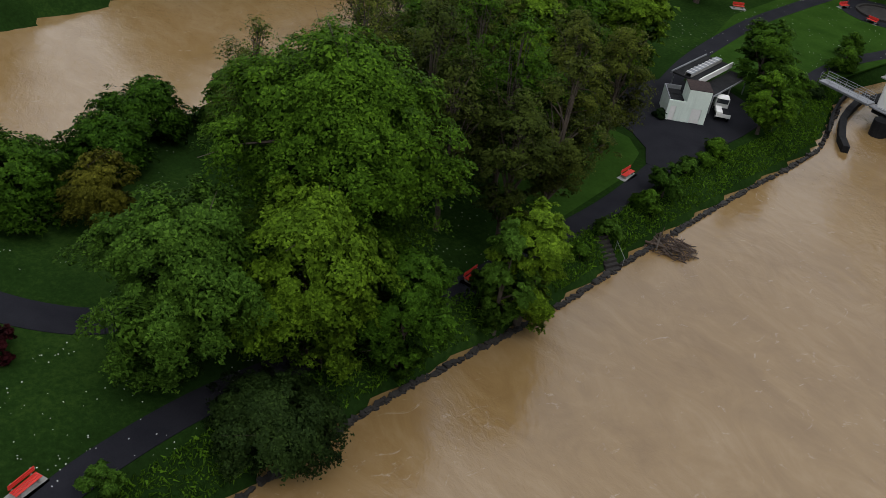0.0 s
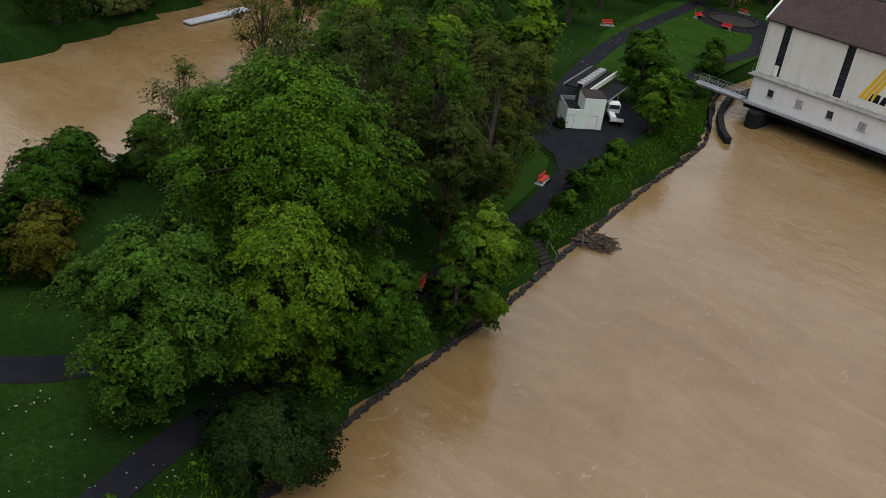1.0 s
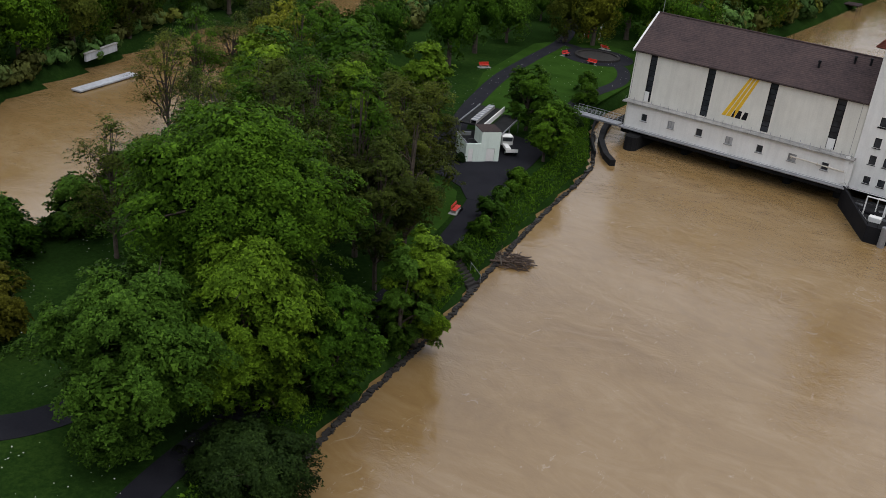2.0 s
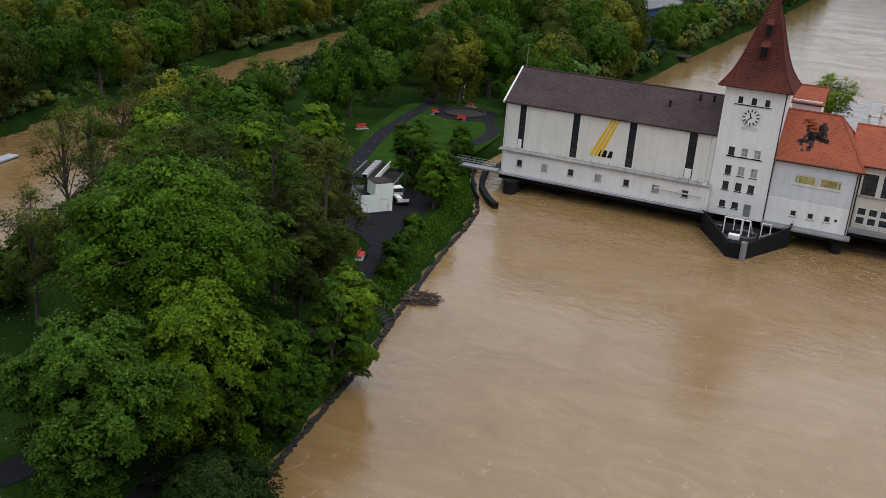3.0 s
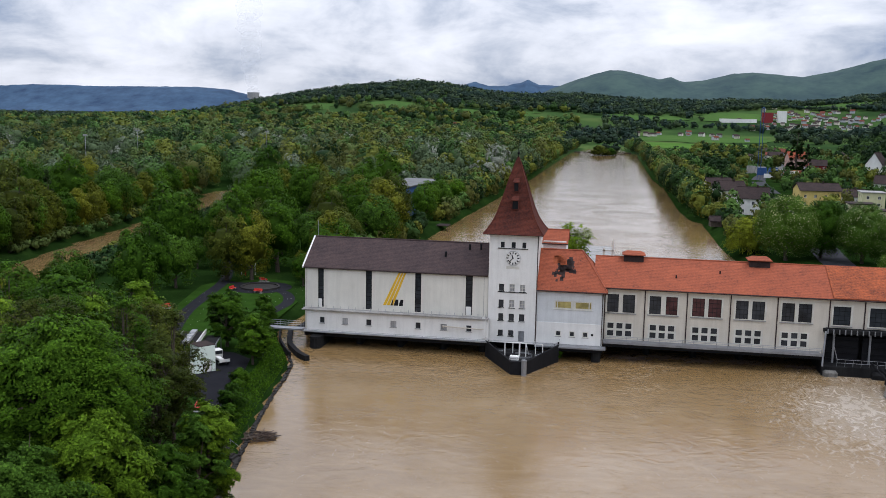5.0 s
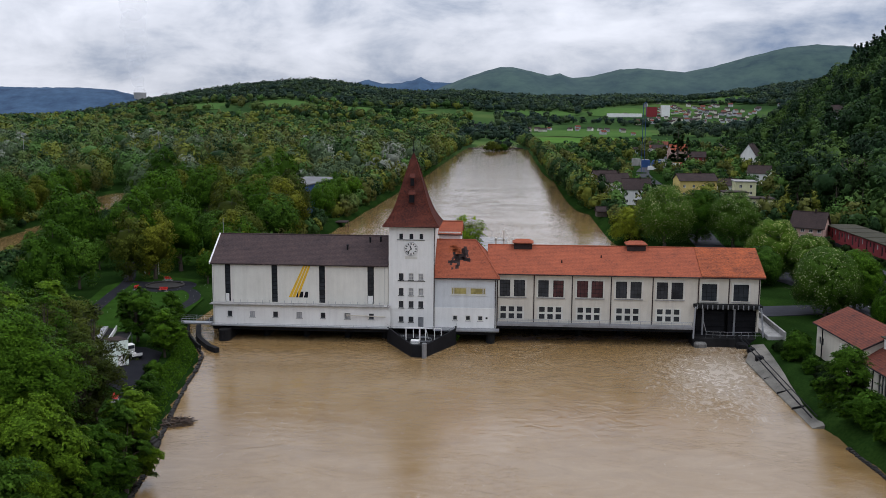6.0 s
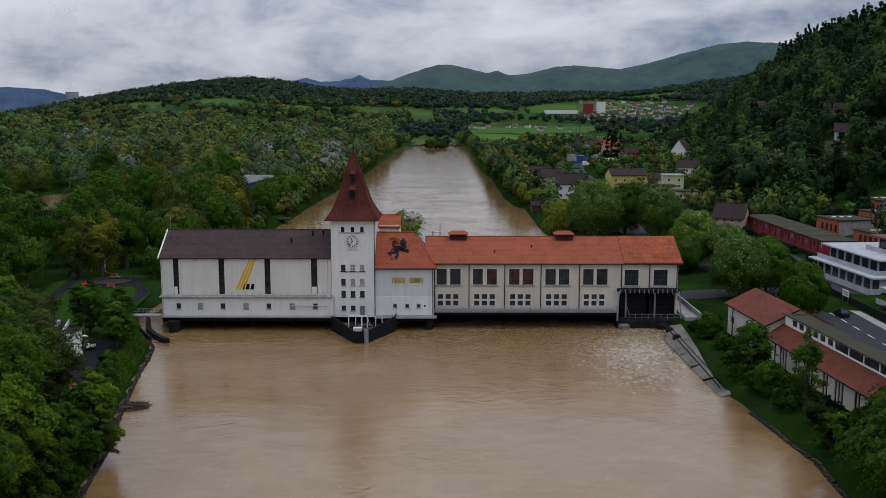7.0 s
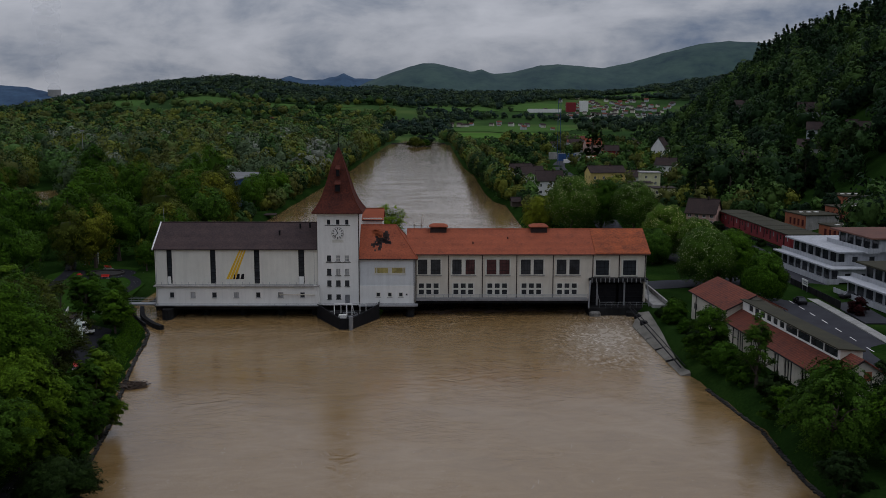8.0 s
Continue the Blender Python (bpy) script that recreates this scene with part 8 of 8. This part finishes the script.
# woods on the far slopes
x, y = scatter(rs, -1700, 1500, 1850, 2480, 19)
ok = (patches(x, y, 0.0042, 4.0) > np.interp(y, [1850, 2200], [-0.22, -0.7])) & (np.hypot((x - 400) / 220, (y - 1830) / 190) > 1) & open_hill(x, y)
woods("far_hill_woods", *grow(rs, x[ok], y[ok], 11, 16, 0.85), 24, 1.8, HAZED_HILL_LEAVES, "dark woods on the far hills", 53)
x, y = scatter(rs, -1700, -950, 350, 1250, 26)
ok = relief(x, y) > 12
woods("far_hill_woods", *grow(rs, x[ok], y[ok], 14, 22, 0.8), 30, 1.8, HAZED_HILL_LEAVES, "dark woods on a nearer hill", 54)
tree("sequoia", "tall dark conical sequoia above the houses", LEAF_DARK, (150, 600), "cone", 8.5, 36.0, 0.02, 60, 7000, 0.6, 401, 8)
tree("spruce", "dark spruce between the houses", LEAF_DARK, (142, 515), "cone", 5.0, 24.0, 0.02, 44, 4200, 0.5, 402, 6)
for k, (x, y, H) in enumerate(((126, 200, 20), (132, 212, 22), (139, 196, 19), (152, 210, 20), (168, 192, 20), (160, 180, 18), (178, 176, 21), (142, 178, 17), (186, 190, 18), (170, 220, 20))):
    tree("fir", "dark fir behind the row houses", LEAF_DARK, (x, y), "cone" if k % 3 else "tall", H * 0.24, H, 0.03, 36, 3600, 0.5, 410 + k, 6, "dark firs")
# small wooded island and weir far up the river
tree("islet_tree", "bushy tree on a small islet in the river", LEAF_OLIVE, (-2, 858), "bush", 11, 11, 0.0, 30, 2400, 0.8, 430, 4, z=0.8)
tree("islet_tree", "bushy tree on a small islet in the river", LEAF_GREEN, (8, 866), "bush", 8, 8, 0.0, 30, 2000, 0.8, 431, 4, z=0.8)
solo("far_weir", bevelled((-36, 42, 938, 942, -2, 1.6), width=0.3), DARK, "low dark weir far up the river", "weir", kind="structure")



def draped(name, cx, cy, rx, ry, mat, label, seed, lift=0.7):
    """A field that follows the ground, with an uneven edge."""
    n, m = 28, 7
    V = []
    for j in range(m):
        for i in range(n):
            a = 2 * math.pi * i / n
            e = 1 + 0.5 * noise.noise(Vector((math.cos(a) * 1.8, math.sin(a) * 1.8, seed * 3.7)))
            u, v = math.cos(a), math.sin(a)
            k = e * j / (m - 1) / max(abs(u), abs(v)) ** 0.6
            x, y = cx + rx * u * k, cy + ry * v * k
            V.append((x, y, float(height(x, y)) + lift))
    q = [(j * n + i, j * n + (i + 1) % n, (j + 1) * n + (i + 1) % n, (j + 1) * n + i) for j in range(m - 1) for i in range(n)]
    return tagged(link_mesh(name, quads_mesh(name, np.array(V), np.array(q), True), mat), label, "field", "", "structure")


for k, (cx, cy, rx, ry) in enumerate(MEADOWS):
    draped("meadow", cx, cy, rx * 0.95, ry * 0.95, MEADOW, "light green meadow on the far slope", k, 1.2)
draped("field", 150, 1180, 92, 120, FIELD, "bright green field on the valley floor", 20)
draped("field", 150, 1430, 110, 110, MEADOW, "bright green field on the valley floor", 21)

# ---- distant village houses ----
rs = np.random.RandomState(61)
VILLAGE = []
for k, (wm, rm) in enumerate(((FLAT_WHITE, BROWN_ROOF), (CREAM, BROWN_ROOF), (FLAT_WHITE, OLD_ROOF), (OCHRE, BROWN_ROOF))):
    VILLAGE.append((wm, rm))
seeds = []
for cx, cy, sx, sy, n in ((175, 820, 26, 90, 26), (60, 1480, 320, 60, 34), (-480, 1560, 180, 50, 16), (440, 1850, 130, 150, 95), (-780, 1950, 60, 60, 14), (330, 1700, 90, 60, 20), (160, 640, 18, 40, 8)):
    for _ in range(n):
        seeds.append((rs.normal(cx, sx * 0.6), rs.normal(cy, sy * 0.6)))
first = {}
for i, (x, y) in enumerate(seeds):
    if shore(np.array(x), np.array(y)) < 8:
        continue
    k = i % 4
    m = pose(x, y, float(height(x, y)), 0, 0, rs.uniform(-35, 35))
    s = rs.uniform(0.5, 0.8)
    if k not in first:
        wm, rm = VILLAGE[k]
        h = thing("village_house", ("white", "cream", "white", "ochre")[k] + " village house with a " + ("brown" if rm is BROWN_ROOF else "red") + " gabled roof", "house", m, "houses of the far village")
        part("wall", bevelled((-6, 6, -5, 5, -2, 6.5), width=0.05), wm, h)
        bm = bmesh.new()
        slab(bm, [(-6.5, -5.6, 6.3), (6.5, -5.6, 6.3), (6.5, 0, 10), (-6.5, 0, 10)], 0.3)
        slab(bm, [(6.5, 5.6, 6.3), (-6.5, 5.6, 6.3), (-6.5, 0, 10), (6.5, 0, 10)], 0.3)
        part("roof", bm, rm, h)
        bm = bmesh.new()
        for x_ in (-5.9, 5.9):
            bm.faces.new([bm.verts.new(p) for p in ((x_, -4.9, 6.4), (x_, 4.9, 6.4), (x_, 0, 9.7))])
        part("gable", bm, wm, h)
        for u in (-3.6, 0, 3.6):
            part("window", boxes((u - 0.6, u + 0.6, -5.06, -4.98, 3.6, 5.0)), GLASS, h)
        first[k] = h
    else:
        copy_thing(first[k], m @ Matrix.Diagonal((s, s, s, 1)))
for x, y, w_, h_, m in ((296, 1800, 20, 20, RED_WALL), (325, 1802, 17, 23, WHITE), (215, 1795, 70, 8, WHITE)):
    solo("block", bevelled((0, w_, 0, 14, -2, h_), width=0.1), m, "plain block of flats at the edge of the town", "flats", pose(x, y, float(height(x, y))), "town blocks")

# buildings and lamps in the park beyond the channel
solo("pavilion", bevelled((0, 16, 0, 10, 0, 5.5), width=0.1), RED_PAINT, "red and dark sports pavilion among the trees", "pavilion", pose(-322, 274, PARK, 0, 0, 30))
solo("pavilion_roof", bevelled((-1, 17, -1, 11, 5.5, 8.5), width=0.1), BLACK, "dark upper storey of the pavilion", "roof", pose(-322, 274, PARK, 0, 0, 30))
solo("pool_cover", bevelled((-4, 4, -2, 2, 0, 0.8), width=0.1), BLUE, "blue pool edge between the trees", "pool", pose(-178, 133, PARK, 0, 0, 10))
solo("court", bevelled((-16, 16, -8, 8, -0.2, 0.12), width=0.02), RUST, "red-brown clay court between the trees", "court", pose(-270, 305, PARK, 0, 0, 20))
for x, y in ((-300, 405), (-296, 398), (-306, 411)):
    car_ = solo("parked_van", bevelled((-2.4, 2.4, -1, 1, 0.3, 2.2), width=0.25), BLACK if x < -300 else WHITE, "van parked beyond the trees", "van", pose(x, y, PARK + 0.1, 0, 0, 20), "parked vans")
for x, y in ((-368 * 0.8, 520 * 0.8), (-226, 470), (-262, 300)):
    bm = bmesh.new()
    tube(bm, (0, 0, -0.5), (0, 0, 24), 0.28, 0.16, 8)
    lamp = thing("floodlight_mast", "slim pale floodlight mast above the trees", "mast", pose(x, y, PARK), "floodlight masts")
    part("pole", bm, STEEL, lamp)
    part("lamp_head", bevelled((-1.2, 1.2, -0.3, 0.3, 23.6, 24.6), width=0.05), STEEL, lamp)
depot = thing("boat_depot", "blue-walled depot with a grey flat roof behind the trees", "warehouse", pose(-77, 188, PARK, 0, 0, -6))
part("wall", bevelled((0, 14, 0, 46, -0.2, 11.2), width=0.05), BLUE, depot)
part("flat_roof", bevelled((-0.6, 14.6, -0.6, 46.6, 11.2, 11.7), width=0.05), GRAVEL_GREY, depot)
part("annex", bevelled((-6, 0, -8, 4, -0.2, 4.5), width=0.05), CREAM, depot)
for k in range(6):
    part("window", boxes((14.0, 14.06, 3 + 6 * k, 6.5 + 6 * k, 7.0, 8.8)), GLASS, depot)
boat = thing("boat_house", "small dark boat shelter at the water's edge", "boathouse", pose(-46.0, 172, 0.0))
part("roof", bevelled((-2.5, 2.5, -3, 3, 2.6, 2.9), width=0.04), BROWN_ROOF, boat)
for u in (-2.3, 2.3):
    for v in (-2.7, 2.7):
        part("post", boxes((u - 0.1, u + 0.1, v - 0.1, v + 0.1, -1, 2.6)), BARK, boat)
part("boat", bevelled((-1, 1, -2.4, 2.0, 0.0, 0.7), width=0.2), WHITE, boat)
solo("tent", bevelled((0, 5, 0, 5, 0, 4), width=1.2), WHITE, "white pointed tent beyond the trees", "tent", pose(-232, 420, PARK + 3))

# ---- cooling tower, its steam, and the far ridges ----
ct = thing("cooling_tower", "pale concrete cooling tower on the horizon", "cooling tower", pose(-1836, 4500, 0))
bm = bmesh.new()
rings = []
for z, r in ((0, 46), (40, 38), (80, 31.5), (105, 30), (129, 31)):
    rings.append([bm.verts.new((r * math.cos(2 * math.pi * i / 36), r * math.sin(2 * math.pi * i / 36), z)) for i in range(36)])
for a, b in zip(rings, rings[1:]):
    for i in range(36):
        j = (i + 1) % 36
        bm.faces.new((a[i], a[j], b[j], b[i]))
part("shell", bm, CONCRETE, ct)
STEAM, st_nt, st_b = material("drifting_steam", 1.0, 0.0, 0.0)
st_b.inputs["Base Color"].default_value = (0.9, 0.9, 0.92, 1)
st_b.inputs["Alpha"].default_value = 0.07
rs = np.random.RandomState(12)
bm = bmesh.new()
for k in range(7):
    r = 28 + 7 * k
    bmesh.ops.create_icosphere(bm, subdivisions=3, radius=r, matrix=pose(rs.uniform(-8, 8) - 4 * k, rs.uniform(-8, 8), 134 + 52 * k + 3 * k * k))
for v in bm.verts:
    v.co += Vector((noise.noise(v.co * 0.03), noise.noise(v.co * 0.03 + Vector((9, 0, 0))), noise.noise(v.co * 0.03 + Vector((0, 9, 0))))) * 14
for f in bm.faces:
    f.smooth = True
solo("steam_plume", bm, STEAM, "white steam rising from the cooling tower", "steam", pose(-1836, 4500, 0), "", "stuff")
# the blue haze of distance is painted into the ridges' base colours
HAZE_BLUE_HILL = weathered("haze_blue_ridge", (0.046, 0.090, 0.150), (0.014, 0.034, 0.075), 0.011, 1.0, 0.02, 0.6)
HAZE_GREEN_HILL = weathered("haze_green_ridge", (0.048, 0.084, 0.072), (0.016, 0.038, 0.048), 0.009, 1.0, 0.03, 0.6)


def ridge(name, profile, y, depth, mat, label, seed):
    """A far chain of hills with gullies in its face."""
    xs = np.linspace(profile[0][0], profile[-1][0], 240)
    top = np.interp(xs, [p[0] for p in profile], [p[1] for p in profile])
    rows_ = 16
    V = []
    for r in range(rows_):
        f = r / (rows_ - 1)
        for x, t in zip(xs, top):
            w = noise.noise(Vector((x * 0.004, f * 3, seed))) * 0.5 + noise.noise(Vector((x * 0.012, f * 6, seed + 9))) * 0.25
            crest = noise.noise(Vector((x * 0.03, 0, seed))) * 3.0
            V.append((x, y - depth * (1 - f) + w * depth * 0.25 * (1 - f), max(-5, (t + crest) * (smooth(f) * 0.75 + f * 0.25) + w * t * 0.12 * f * (1 - f) * 4)))
    i = (np.arange(rows_ - 1)[:, None] * 240 + np.arange(239)[None, :]).reshape(-1)
    mesh = quads_mesh(name, np.array(V), np.stack([i, i + 1, i + 241, i + 240], -1), True)
    return tagged(link_mesh(name, mesh, mat), label, "hills", "", "structure")


ridge("backdrop", [(-5590, 160), (-4164, 188), (-3366, 194), (-3024, 183), (-2739, 160), (-2454, 154), (-2168, 154), (-1997, 143), (-1798, 97), (-1313, 46)], 4560, 500, HAZE_BLUE_HILL, "hazy blue hills at the end of the valley", 3)
ridge("backdrop", [(-912, 46), (-774, 129), (-719, 181), (-664, 195), (-608, 176), (-512, 178), (-443, 195), (-410, 206), (-360, 184), (-263, 181), (-167, 129), (-1, 46)], 4400, 400, HAZE_BLUE_HILL, "small haze-blue peaks far behind the valley", 4)
ridge("backdrop", [(-466, 45), (-326, 116), (-221, 160), (-139, 190), (-33, 223), (25, 223), (95, 209), (166, 190), (212, 200), (259, 181), (329, 186), (447, 214), (528, 221), (634, 212), (704, 205), (821, 228), (962, 268), (1102, 303), (1219, 315), (1360, 308), (1734, 279), (2436, 209), (3607, 139)], 3710, 700, HAZE_GREEN_HILL, "hazy blue-green wooded ridge beyond the town", 5)
